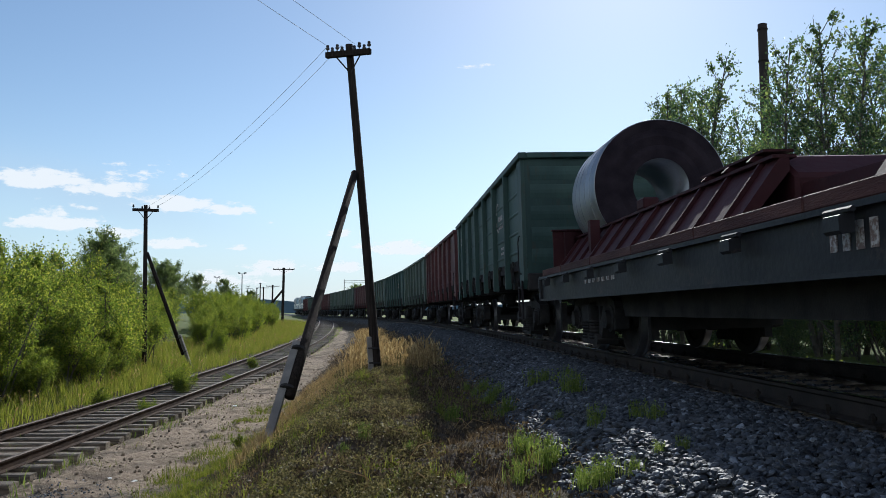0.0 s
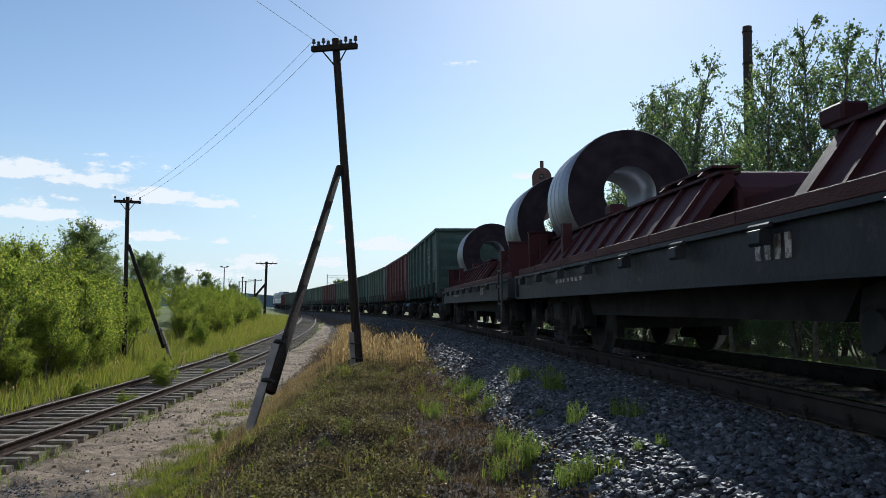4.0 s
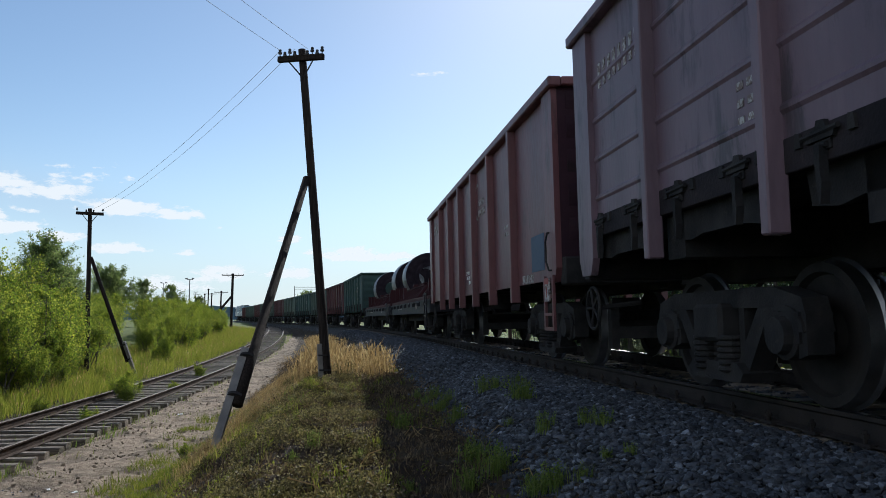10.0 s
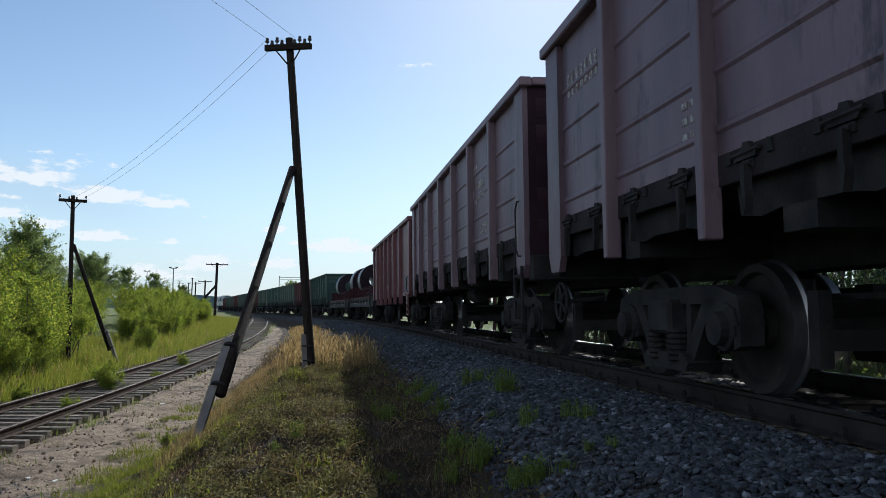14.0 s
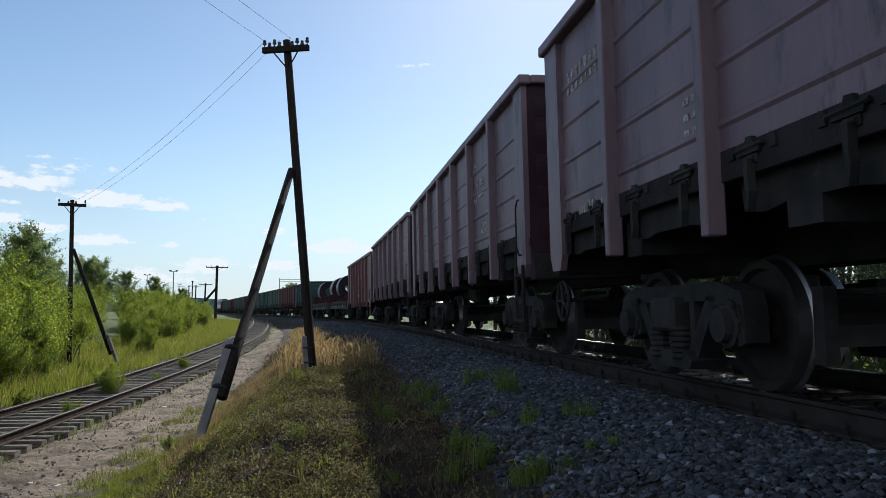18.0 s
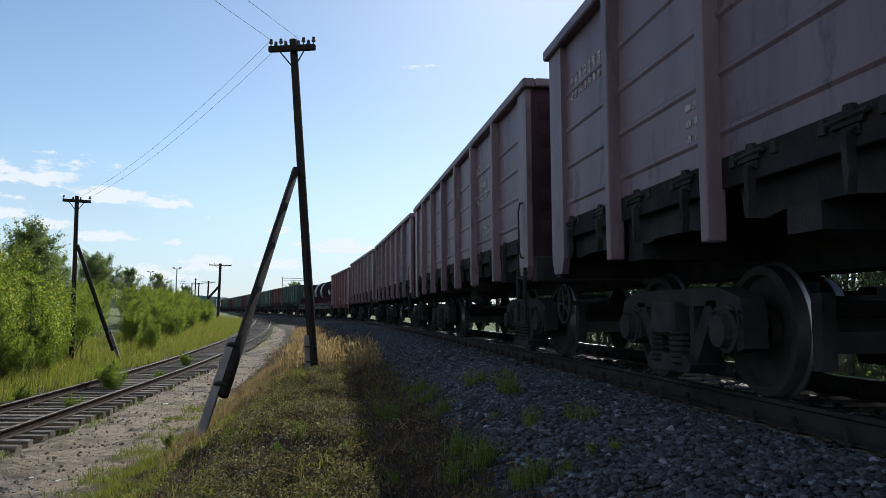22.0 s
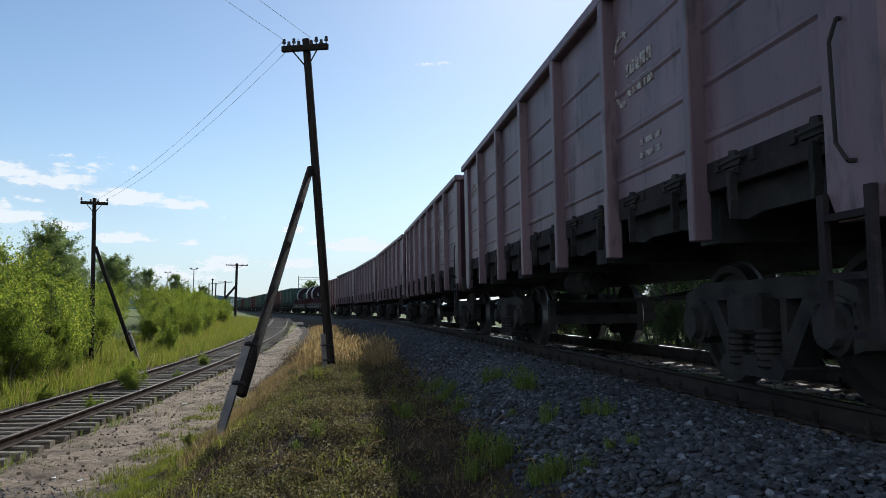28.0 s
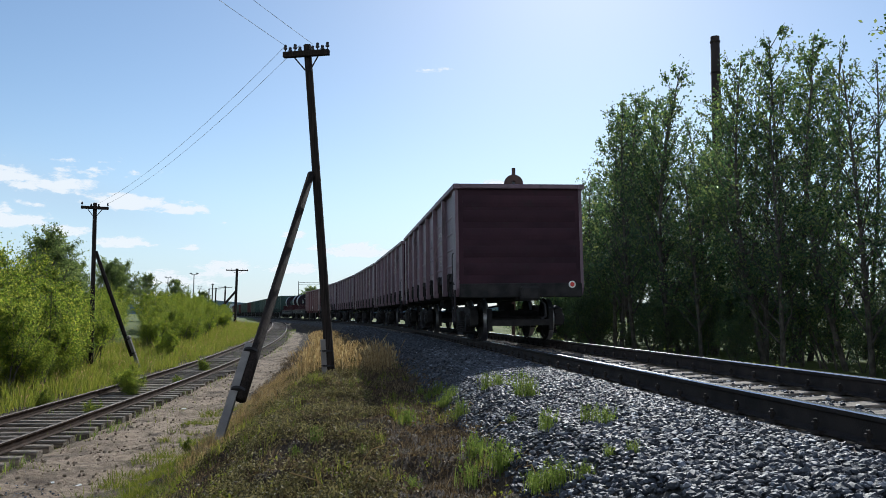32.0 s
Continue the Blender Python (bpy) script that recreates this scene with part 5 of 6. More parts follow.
    x, y = clumped(x, y, rs, 1.6, -0.1, 61)
    k = np.repeat(np.arange(len(x)), 46)
    h = rs.uniform(0, 1, len(k))
    px, py = x[k] + rs.normal(size=len(k)) * 0.09, y[k] + rs.normal(size=len(k)) * 0.09
    c = np.stack([px, py, ground_z(px, py) + 0.03 + 0.42 * h * rs.uniform(0.35, 1, len(x))[k]], 1)
    o = part("verge_weeds", leaf_mesh("verge_weeds", c, 0.05, rs), M_WEED)
    tagged(o, "leafy weeds beyond the far rail", "weeds", kind="stuff")
    # far verge beyond the main line
    x, y = band(2.7, 5.8, 4.0, 60.0, 26000)
    x, y = clumped(x, y, rs, 1.2, -0.25, 12)
    turf("far_verge_grass", M_GRASS, "green grass at the foot of the aspens", x, y, 0.10, 0.42, 0.009, 12, 0.5)
    x, y = band(2.6, 4.6, 8.0, 60.0, 6500)
    x, y = clumped(x, y, rs, 1.4, 0.1, 13)
    turf("far_verge_dry_grass", M_DRY, "dry straw grass beyond the main line", x, y, 0.15, 0.45, 0.008, 13, 0.5, True)


grow()


def weed_kind(seed, h, n):
    """A tuft of upright feathery stems."""
    rs = np.random.RandomState(seed)
    x, y = rs.normal(size=n) * 0.055, rs.normal(size=n) * 0.055
    return blades("stem_clump", x, y, 0 * x, rs.uniform(0.5, 1.0, n) * h, np.full(n, 0.0033), rs, 0.3)


def weed_leaves(seed, h):
    """Small leaves in whorls up the stems."""
    rs = np.random.RandomState(seed)
    k = rs.randint(0, 9, 230)
    cx, cy, top = rs.normal(size=9) * 0.045, rs.normal(size=9) * 0.045, rs.uniform(0.55, 1.0, 9)
    z = rs.uniform(0.1, 1.0, len(k))
    wide = 0.020 * (1.15 - z)
    return leaf_mesh("foliage", np.stack([cx[k] * (1 + 0.5 * z) + rs.normal(size=len(k)) * wide, cy[k] * (1 + 0.5 * z) + rs.normal(size=len(k)) * wide, z * top[k] * h], 1), 0.021, rs)


WEEDS = [(weed_kind(60 + i, 0.27, 60), weed_leaves(160 + i, 0.25)) for i in range(4)]
rnd = random.Random(31)
# place, size
spots = ((0.55, 9.76, 0.8), (0.70, 9.86, 0.8), (0.86, 8.61, 1.1), (0.92, 8.42, 0.8), (1.18, 6.42, 0.62), (1.29, 6.29, 0.7), (0.87, 6.52, 0.7), (0.27, 6.83, 0.95), (0.32, 6.99, 0.75), (0.23, 6.12, 0.85), (0.45, 6.32, 1.05), (0.48, 6.37, 0.85),
         (0.69, 5.39, 0.8), (0.77, 5.25, 0.9), (0.65, 5.53, 0.75), (-0.40, 8.99, 0.9), (-0.07, 12.0, 1.0), (0.06, 10.31, 0.8), (0.12, 10.6, 0.8), (0.20, 9.02, 0.9), (1.07, 5.13, 0.35), (1.20, 5.05, 0.4), (0.90, 5.06, 0.5), (0.66, 7.58, 0.4),
         (-0.71, 7.13, 0.5), (-1.15, 7.41, 0.6), (-0.66, 5.85, 0.55), (-0.21, 6.02, 0.5), (-0.2, 12.2, 0.7), (-0.35, 13.0, 0.6), (0.0, 10.4, 0.6), (-1.3, 7.2, 0.4), (-1.9, 8.2, 0.45), (-2.4, 9.6, 0.45), (-1.0, 5.6, 0.4), (-2.2, 12.0, 0.5), (-1.5, 13.2, 0.5), (-2.6, 13.5, 0.5), (-1.6, 10.3, 0.5), (-0.9, 9.4, 0.45))
for x, y, sc in spots:
    kind = rnd.choice(WEEDS)
    w = new("weed_tuft")
    w.matrix_basis = pose(x, y, gz(x, y) + 0.015, 0, 0, rnd.uniform(0, 360)) @ Matrix.Diagonal((sc, sc, sc * rnd.uniform(0.9, 1.2), 1))
    tagged(w, "bright green leafy weed growing at the ballast edge" if sc > 0.6 else "small green weed sprouting on the bank", "weed", "weed tufts")
    part("stem_clump", kind[0], M_WEED, w)
    part("foliage", kind[1], M_WEED, w)

# bushy weeds growing in the siding
for x, y, sc in ((-9.6, 24.3, 0.30), (-9.2, 23.8, 0.24), (-8.3, 19.0, 0.16), (-9.9, 33.0, 0.2), (-8.9, 27.0, 0.15), (-10.2, 20.5, 0.18), (-4.3, 13.6, 0.09)):
    plant("siding_bush", willows[0], M_WILLOW, "small willow shoot growing between the siding rails", "bush", "shoots in the siding", x, y, sc, x * 7)


# ---------- small things ----------
def litter(x, y, sx, sy, rot):
    bm = bmesh.new()
    box(bm, -sx, sx, -sy, sy, 0, 0.02, 0.006)
    o = part("paper_scrap", bm, M_WHITE)
    o.matrix_basis = pose(x, y, gz(x, y) + 0.004, 6, -5, rot)
    tagged(o, "small white scrap of litter on the path", "litter", "litter")


for a in ((-5.6, 11.6, 0.04, 0.03, 20), (-5.3, 11.8, 0.05, 0.02, 70), (-6.6, 20.5, 0.06, 0.04, 10), (-4.8, 17.5, 0.04, 0.04, 40)):
    litter(*a)


def dry_stalk(x, y, pts):
    bm = bmesh.new()
    for p, q in zip(pts, pts[1:]):
        rod(bm, p, q, 0.0045, seg=5)
    o = part("dry_stalk", bm, M_DRY)
    o.matrix_basis = pose(x, y, gz(x, y))
    tagged(o, "bleached dry stalk bent over on the bank", "stalk", "dry stalks")


dry_stalk(-0.62, 6.2, [(0, 0, 0), (0.02, 0, 0.14), (0.08, 0, 0.22), (0.18, 0.02, 0.25)])
dry_stalk(0.5, 5.2, [(0, 0, 0.03), (0.25, 0.03, 0.07), (0.55, 0.05, 0.08)])
for k in range(22):
    q = rnd.uniform(0.12, 0.34)
    a = rnd.uniform(0, 6.28)
    s = rnd.uniform(4.0, 11.0)
    p = on_main(s, rnd.uniform(-5.4, -2.5))
    dry_stalk(p.x, p.y, [(0, 0, 0.02), (0.4 * q * math.cos(a), 0.4 * q * math.sin(a), 0.05 + 0.25 * q), (q * math.cos(a), q * math.sin(a), 0.06 + rnd.uniform(-0.05, 0.4) * q)])
dry_stalk(-0.9, 5.6, [(0, 0, 0), (0.05, 0.02, 0.1), (0.02, 0.03, 0.2)])


def parked_van():
    g = new("parked_van")
    x, y = -29.5, 92.0
    g.matrix_basis = pose(x, y, gz(x, y), 0, 0, 60)
    tagged(g, "white van parked far behind the thicket", "van")
    bm = bmesh.new()
    prism(bm, [(-2.4, 0.45), (2.4, 0.45), (2.4, 1.2), (1.7, 1.35), (1.2, 2.2), (-2.4, 2.3)], "x", -0.95, 0.95)
    bmesh.ops.bevel(bm, geom=[e for e in bm.edges], offset=0.08, segments=2, affect="EDGES")
    part("body", bm, M_WHITE, g)
    for s in (-1, 1):
        bm = bmesh.new()
        box(bm, s * 0.955 - 0.01, s * 0.955 + 0.01, 0.3, 1.25, 1.4, 1.95)
        part("side_window", bm, M_GLASS, g)
        for y0 in (-1.5, 1.5):
            bm = bmesh.new()
            lathe(bm, [(s * 0.75, 0.0), (s * 0.75, 0.34), (s * 0.96, 0.34), (s * 0.96, 0.0)], "x", 16, (0, y0, 0.34))
            part("wheel", bm, M_IRON, g)


parked_van()
# ---------- the train ----------
WAGON = 13.92
SPEED = 3.578
TAIL_32 = 17.28                     # where the last coupler stands at the end
EASE = ((-1, 0.15), (0, 0.2), (3, 0.5), (6, 0.5), (9, 0.65), (12, 0.85), (14, 0.95), (16.5, 0.75), (18, 0.45), (20, 0.18), (23, 0.1), (28, 0.15), (33, 0.1))
AXLE, WHEEL_R, BOGIE = 0.925, 0.4785, 4.325
rolling = []                        # (thing, place of its middle at 0 s, half distance of its bogies)
wheelsets = []                      # (part, place along its bogie)


def travel(t):
    """How far the train has rolled at t seconds; it eases a little on the way."""
    lag = sum(np.interp(t + k * 0.5, [e[0] for e in EASE], [e[1] for e in EASE]) for k in (-2, -1, 0, 1, 2)) / 5
    return SPEED * t + float(lag)


def wheelset_mesh():
    bm = bmesh.new()
    for sx in (-1, 1):
        prof = [(0.70, 0.09), (0.70, 0.13), (0.735, 0.15), (0.75, 0.38), (0.72, 0.40), (0.715, 0.50), (0.735, 0.506), (0.752, 0.482), (0.765, WHEEL_R), (0.845, 0.472), (0.85, 0.41),
                (0.80, 0.39), (0.775, 0.16), (0.84, 0.145), (0.84, 0.09)]
        lathe(bm, [(sx * w, r) for w, r in prof], "x", 56)
    rod(bm, (-1.10, 0, 0), (1.10, 0, 0), 0.08, seg=10)
    me = bpy.data.meshes.new("wheelset")
    bm.to_mesh(me)
    bm.free()
    me.materials.append(M_WHEEL)
    me.materials.append(M_TREAD)
    for p in me.polygons:
        r = math.hypot(p.center.y, p.center.z)
        if 0.462 < r and abs(p.center.x) > 0.716:
            p.material_index = 1
        p.use_smooth = True
    me.set_sharp_from_angle(angle=radians(28))
    return me


def side_frame_mesh():
    """Cast side frame of a three-piece freight bogie, in its own middle plane."""
    bm = bmesh.new()
    w = 0.09
    prism(bm, [(-1.17, 0.60), (-1.13, 0.72), (-0.8, 0.80), (0.8, 0.80), (1.13, 0.72), (1.17, 0.60), (0.75, 0.66), (-0.75, 0.66)], "x", -w, w)
    for s in (-1, 1):
        prism(bm, [(s * 0.62, 0.70), (s * 0.78, 0.70), (s * 0.42, 0.20), (s * 0.22, 0.20)], "x", -w, w)
        prism(bm, [(s * 0.30, 0.70), (s * 0.38, 0.70), (s * 0.38, 0.26), (s * 0.30, 0.26)], "x", -w * 0.9, w * 0.9)
        prism(bm, [(s * 1.17, 0.62), (s * 1.17, 0.36), (s * 1.07, 0.33), (s * 1.07, 0.62)], "x", -w, w)
        prism(bm, [(s * 0.70, 0.68), (s * 0.78, 0.68), (s * 0.79, 0.36), (s * 0.71, 0.38)], "x", -w, w)
    prism(bm, [(-0.45, 0.20), (-0.40, 0.13), (0.40, 0.13), (0.45, 0.20), (0.36, 0.27), (-0.36, 0.27)], "x", -0.15, 0.15)
    for s in (-1, 1):
        c, n = s * 0.925, 9
        arc = [(c + 0.235 * math.cos(math.pi * i / n), 0.50 + 0.175 * math.sin(math.pi * i / n)) for i in range(n + 1)]
        inner = [(c + 0.19 * math.cos(math.pi * i / n), 0.50 + 0.135 * math.sin(math.pi * i / n)) for i in range(n, -1, -1)]
        for i in range(n):
            prism(bm, [arc[i], arc[i + 1], inner[n - i - 1], inner[n - i]], "x", -w - 0.02, w + 0.02)
    me = bpy.data.meshes.new("side_frame")
    bm.to_mesh(me)
    bm.free()
    me.materials.append(M_IRON)
    return me


def axle_box_mesh():
    bm = bmesh.new()
    lathe(bm, [(-0.13, 0.12), (-0.13, 0.165), (0.05, 0.165), (0.06, 0.13), (0.12, 0.12), (0.125, 0.0)], "x", 14)
    box(bm, -0.12, 0.06, -0.19, 0.19, -0.05, 0.15)
    me = bpy.data.meshes.new("axle_box")
    bm.to_mesh(me)
    bm.free()
    me.materials.append(M_IRON)
    return me


def spring_mesh():
    bm = bmesh.new()
    prof = []
    for i in range(6):
        z = i * 0.045
        prof += [(z, 0.075), (z + 0.012, 0.095), (z + 0.03, 0.095), (z + 0.042, 0.075)]
    lathe(bm, prof, "z", 10)
    me = bpy.data.meshes.new("spring")
    bm.to_mesh(me)
    bm.free()
    me.materials.append(M_IRON)
    return me


ME_WHEELS, ME_SIDE, ME_ABOX, ME_SPRING = wheelset_mesh(), side_frame_mesh(), axle_box_mesh(), spring_mesh()


def add_bogie(thing, y):
    bm = bmesh.new()
    box(bm, -1.22, 1.22, -0.23, 0.23, 0.42, 0.70, 0.03)
    lathe(bm, [(0.70, 0.2), (0.86, 0.2)], "z", 12)
    for s in (-1, 1):
        box(bm, s * 0.78 - 0.09, s * 0.78 + 0.09, -0.12, 0.12, 0.70, 0.82)
        rod(bm, (-0.75, s * 0.40, 0.40), (0.75, s * 0.40, 0.40), 0.05)
        for q in (-1, 1):
            box(bm, q * 0.79 - 0.06, q * 0.79 + 0.06, s * 0.36, s * 0.44, 0.26, 0.62)
    bogie = part("bogie", bm, M_IRON, thing, "three-piece cast steel bogie, black with dirt", pose(0, y, 0))
    for k in (-1, 1):
        bm = bmesh.new()
        prism(bm, [(-0.72, k * 1.50), (0.72, k * 1.50), (0.72, k * 1.56), (0.12, k * 1.66), (-0.12, k * 1.66), (-0.72, k * 1.56)], "z", 0.34, 0.48)
        for q in (-0.72, 0.72):
            box(bm, q - 0.05, q + 0.05, min(k * 1.44, k * 1.56), max(k * 1.44, k * 1.56), 0.22, 0.74)
        part("brake_beam", bm, M_IRON, bogie)
    for s in (-1, 1):
        part("side_frame", ME_SIDE, None, bogie, at=pose(s * 1.02, 0, 0))
        for k in (-1, 1):
            part("axle_box", ME_ABOX, None, bogie, at=pose(s * 1.07, k * AXLE, WHEEL_R, 0, 0, 0 if s > 0 else 180))
            part("spring", ME_SPRING, None, bogie, at=pose(s * 1.02, k * 0.12, 0.20))
            part("spring", ME_SPRING, None, bogie, at=pose(s * 1.13, k * 0.2, 0.20))
    for k in (-1, 1):
        part("wheelset", ME_WHEELS, None, bogie, "steel wheelset with polished treads", pose(0, k * AXLE, WHEEL_R))
    return bogie


def add_coupler(thing, end, y):
    bm = bmesh.new()
    box(bm, -0.10, 0.10, min(end * (y - 0.5), end * (y + 0.3)), max(end * (y - 0.5), end * (y + 0.3)), 0.95, 1.15, 0.02)
    box(bm, -0.22, 0.20, min(end * (y + 0.28), end * (y + 0.56)), max(end * (y + 0.28), end * (y + 0.56)), 0.90, 1.22, 0.05)
    part("coupler", bm, M_IRON, thing)
    bm = bmesh.new()
    pts = [(0.35, end * (y - 0.1), 0.95), (0.38, end * (y + 0.25), 0.80), (0.35, end * (y + 0.4), 0.55), (0.2, end * (y + 0.55), 0.5)]
    for a, b in zip(pts, pts[1:]):
        rod(bm, a, b, 0.025, seg=6)
    part("brake_hose", bm, M_IRON, thing)


def add_ladder(thing, paint, x, yc, w, z0, z1, rungs):
    """A U-shaped frame of flat bar with rungs across it."""
    bm = bmesh.new()
    a, b = yc - w, yc + w
    prism(bm, [(a - 0.03, z1), (a - 0.03, z0), (b + 0.03, z0), (b + 0.03, z1), (b - 0.03, z1), (b - 0.03, z0 + 0.04), (a + 0.03, z0 + 0.04), (a + 0.03, z1)], "x", x - 0.015, x + 0.015)
    ladder = part("ladder", bm, paint, thing)
    for z in rungs:
        bm = bmesh.new()
        box(bm, x - 0.02, x + 0.02, a + 0.03, b - 0.03, z, z + 0.035)
        part("rung", bm, paint, ladder)
    return ladder


def gondola(label, paint, wood=False, height=3.55, marks=True, detailed=True):
    """Four-axle open-top wagon: posts, panels, hatches, ladders, bogies."""
    g = new("gondola_wagon")
    tagged(g, label, "freight wagon", "wagons of the train")
    half, top, low = 6.38, height, 1.42
    # brown and red wagons get ends with the shade painted in
    end_paint = M_ENDSHADE if paint in (M_BROWN, M_RED) else paint
    # underframe
    bm = bmesh.new()
    box(bm, -0.25, 0.25, -half, half, 0.92, 1.396)
    part("centre_sill", bm, M_IRON, g)
    for y in (-BOGIE, BOGIE, -1.9, 0, 1.9):
        bm = bmesh.new()
        box(bm, -1.42, 1.42, y - 0.16, y + 0.16, 1.05, 1.38)
        part("cross_bearer", bm, M_IRON, g)
    bm = bmesh.new()
    box(bm, -1.44, 1.44, -half + 0.05, half - 0.05, 1.40, 1.46)
    part("floor", bm, M_IRON, g)
    # posts: corners, bogie posts and four between
    ys = [-half + 0.12, -4.45, -2.67, -0.89, 0.89, 2.67, 4.45, half - 0.12]
    if wood:
        ys = [-half + 0.12, -4.12, -2.44, -0.79, 0.84, 2.40, 4.03, half - 0.12]
    bm = bmesh.new()
    prism(bm, [(-0.012, -0.082), (0.118, -0.066), (0.118, 0.066), (-0.012, 0.082)], "z", 0.82 if wood else 1.06, top - 0.1)
    for v in bm.verts:
        if v.co.z < 1.2:
            v.co.y *= 0.72
    bmesh.ops.bevel(bm, geom=[e for e in bm.edges], offset=0.010, segments=1, affect="EDGES")
    post = bpy.data.meshes.new("side_post")
    bm.to_mesh(post)
    bm.free()
    post.materials.append(paint)
    bm = bmesh.new()
    prism(bm, [(-0.14, 1.02), (0.14, 1.02), (0.22, 1.18), (0.22, top - 0.1), (-0.22, top - 0.1), (-0.22, 1.18)], "x", 0, 0.07)
    corner = bpy.data.meshes.new("corner_post")
    bm.to_mesh(corner)
    bm.free()
    corner.materials.append(paint)
    # a panel between two posts: sheet with rolled ribs, one section
    base = 1.06 if wood else low
    out = [(0.0, base), (0.035, base)]
    if not wood:
        for z in (0.34, 0.72, 1.10, 1.48):
            out += [(0.035, low + z - 0.035), (0.05, low + z - 0.012), (0.05, low + z + 0.012), (0.035, low + z + 0.035)]
    out += [(0.035, top - 0.1), (0.0, top - 0.1)]
    bm = bmesh.new()
    prism(bm, out, "y", -0.86, 0.86)
    panel = bpy.data.meshes.new("side_panel")
    bm.to_mesh(panel)
    bm.free()
    panel.materials.append(paint)
    # hatch lock hanging below the side: a tapering hook with its hinge knuckle
    bm = bmesh.new()
    prism(bm, [(-0.025, 1.47), (0.025, 1.47), (0.02, 1.34), (0.032, 1.28), (0.008, 1.17), (-0.005, 1.17), (-0.02, 1.32)], "x", 0.0, 0.05)
    rod(bm, (0.02, -0.05, 1.47), (0.02, 0.05, 1.47), 0.016, seg=8)
    box(bm, -0.004, 0.014, -0.065, 0.065, 1.445, 1.50, 0.004)
    prism(bm, [(-0.14, 1.50), (0.10, 1.502), (0.13, 1.555), (0.05, 1.56), (0.035, 1.60), (-0.03, 1.605), (-0.045, 1.565), (-0.12, 1.55)], "x", -0.006, 0.024)
    rod(bm, (0.022, -0.17, 1.535), (0.022, 0.15, 1.545), 0.015, seg=6)
    for q in (-0.22, 0.24):
        prism(bm, [(q - 0.035, 1.50), (q + 0.03, 1.50), (q + 0.022, 1.575), (q - 0.02, 1.585)], "x", -0.006, 0.016)
    lock = bpy.data.meshes.new("hatch_lock")
    bm.to_mesh(lock)
    bm.free()
    lock.materials.append(M_IRON)
    bm = bmesh.new()
    prism(bm, [(-0.78, 1.41), (0.78, 1.41), (0.74, 1.20), (0.5, 1.17), (0.3, 1.20), (-0.3, 1.20), (-0.5, 1.17), (-0.74, 1.20)], "x", -0.02, 0.02)
    lip = bpy.data.meshes.new("hatch_edge")
    bm.to_mesh(lip)
    bm.free()
    lip.materials.append(M_IRON)
    for s in (-1, 1):
        turn = 0 if s > 0 else 180
        for i, y in enumerate(ys):
            part("corner_post" if i in (0, 7) else "side_post", corner if i in (0, 7) else post, None, g, at=pose(s * 1.50, y if i not in (0, 7) else y - math.copysign(0.1, y), 0, 0, 0, turn))
        for a, b in zip(ys, ys[1:]):
            p = part("side_panel", panel, None, g, at=pose(s * 1.475, (a + b) / 2, 0, 0, 0, turn))
            p.scale = (1, (b - a) / 1.72, 1)
            if detailed and not wood:
                for k in (-0.45, 0.45):
                    part("hatch_lock", lock, None, g, at=pose(s * 1.515, (a + b) / 2 + k, 0, 0, 0, turn))
                part("hatch_edge", lip, None, g, at=pose(s * 1.40, (a + b) / 2, 0, 0, 0, turn))
        bm = bmesh.new()
        box(bm, min(s * 1.46, s * 1.62), max(s * 1.46, s * 1.62), -half - 0.08, half + 0.08, top - 0.12, top, 0.015)
        part("top_chord", bm, paint, g)
        bm = bmesh.new()
        box(bm, min(s * 1.43, s * (1.50 if wood else 1.514)), max(s * 1.43, s * (1.50 if wood else 1.514)), -half, half, low - 0.03, low + (0.09 if wood else 0.17), 0.006)
        part("side_sill", bm, M_SILL, g, "grimy dark sill")
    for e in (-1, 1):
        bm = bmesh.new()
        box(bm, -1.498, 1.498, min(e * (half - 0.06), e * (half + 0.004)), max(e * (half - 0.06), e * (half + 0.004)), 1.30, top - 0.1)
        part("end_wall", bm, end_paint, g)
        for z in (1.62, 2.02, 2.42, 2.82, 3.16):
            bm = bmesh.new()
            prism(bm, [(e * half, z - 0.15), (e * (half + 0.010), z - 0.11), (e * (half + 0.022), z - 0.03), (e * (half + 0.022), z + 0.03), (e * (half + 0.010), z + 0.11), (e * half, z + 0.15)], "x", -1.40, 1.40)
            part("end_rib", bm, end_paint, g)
        bm = bmesh.new()
        box(bm, -1.46, 1.46, min(e * (half - 0.03), e * (half + 0.09)), max(e * (half - 0.03), e * (half + 0.09)), top - 0.11, top - 0.004, 0.015)
        part("end_chord", bm, paint, g)
        bm = bmesh.new()
        box(bm, -1.5, 1.5, min(e * (half - 0.1), e * (half + 0.1)), max(e * (half - 0.1), e * (half + 0.1)), 0.98, 1.30, 0.02)
        part("buffer_beam", bm, M_IRON, g)
        add_coupler(g, e, half)
    # ladder and grab rail near the rear left and front right corners
    for s, e in ((-1, -1), (1, 1)):
        yc, x = e * (half - 0.27), s * 1.59
        zt, zb = (1.62, 1.16) if wood else (2.02, 1.30)
        add_ladder(g, paint if wood else M_SILL, x, yc, 0.185, 0.46, 1.10 if wood else 1.17, (0.63, 0.84, 1.04) if wood else (0.74, 1.03))
        bm = bmesh.new()
        pts = [(s * 1.52, yc - e * 0.02, zt), (s * 1.60, yc + e * 0.02, zt - 0.02), (s * 1.61, yc - e * 0.03, zt - 0.12), (s * 1.61, yc - e * 0.02, zb + 0.1), (s * 1.60, yc + e * 0.05, zb), (s * 1.52, yc + e * 0.10, zb)]
        for a, b in zip(pts, pts[1:]):
            rod(bm, a, b, 0.011, seg=6)
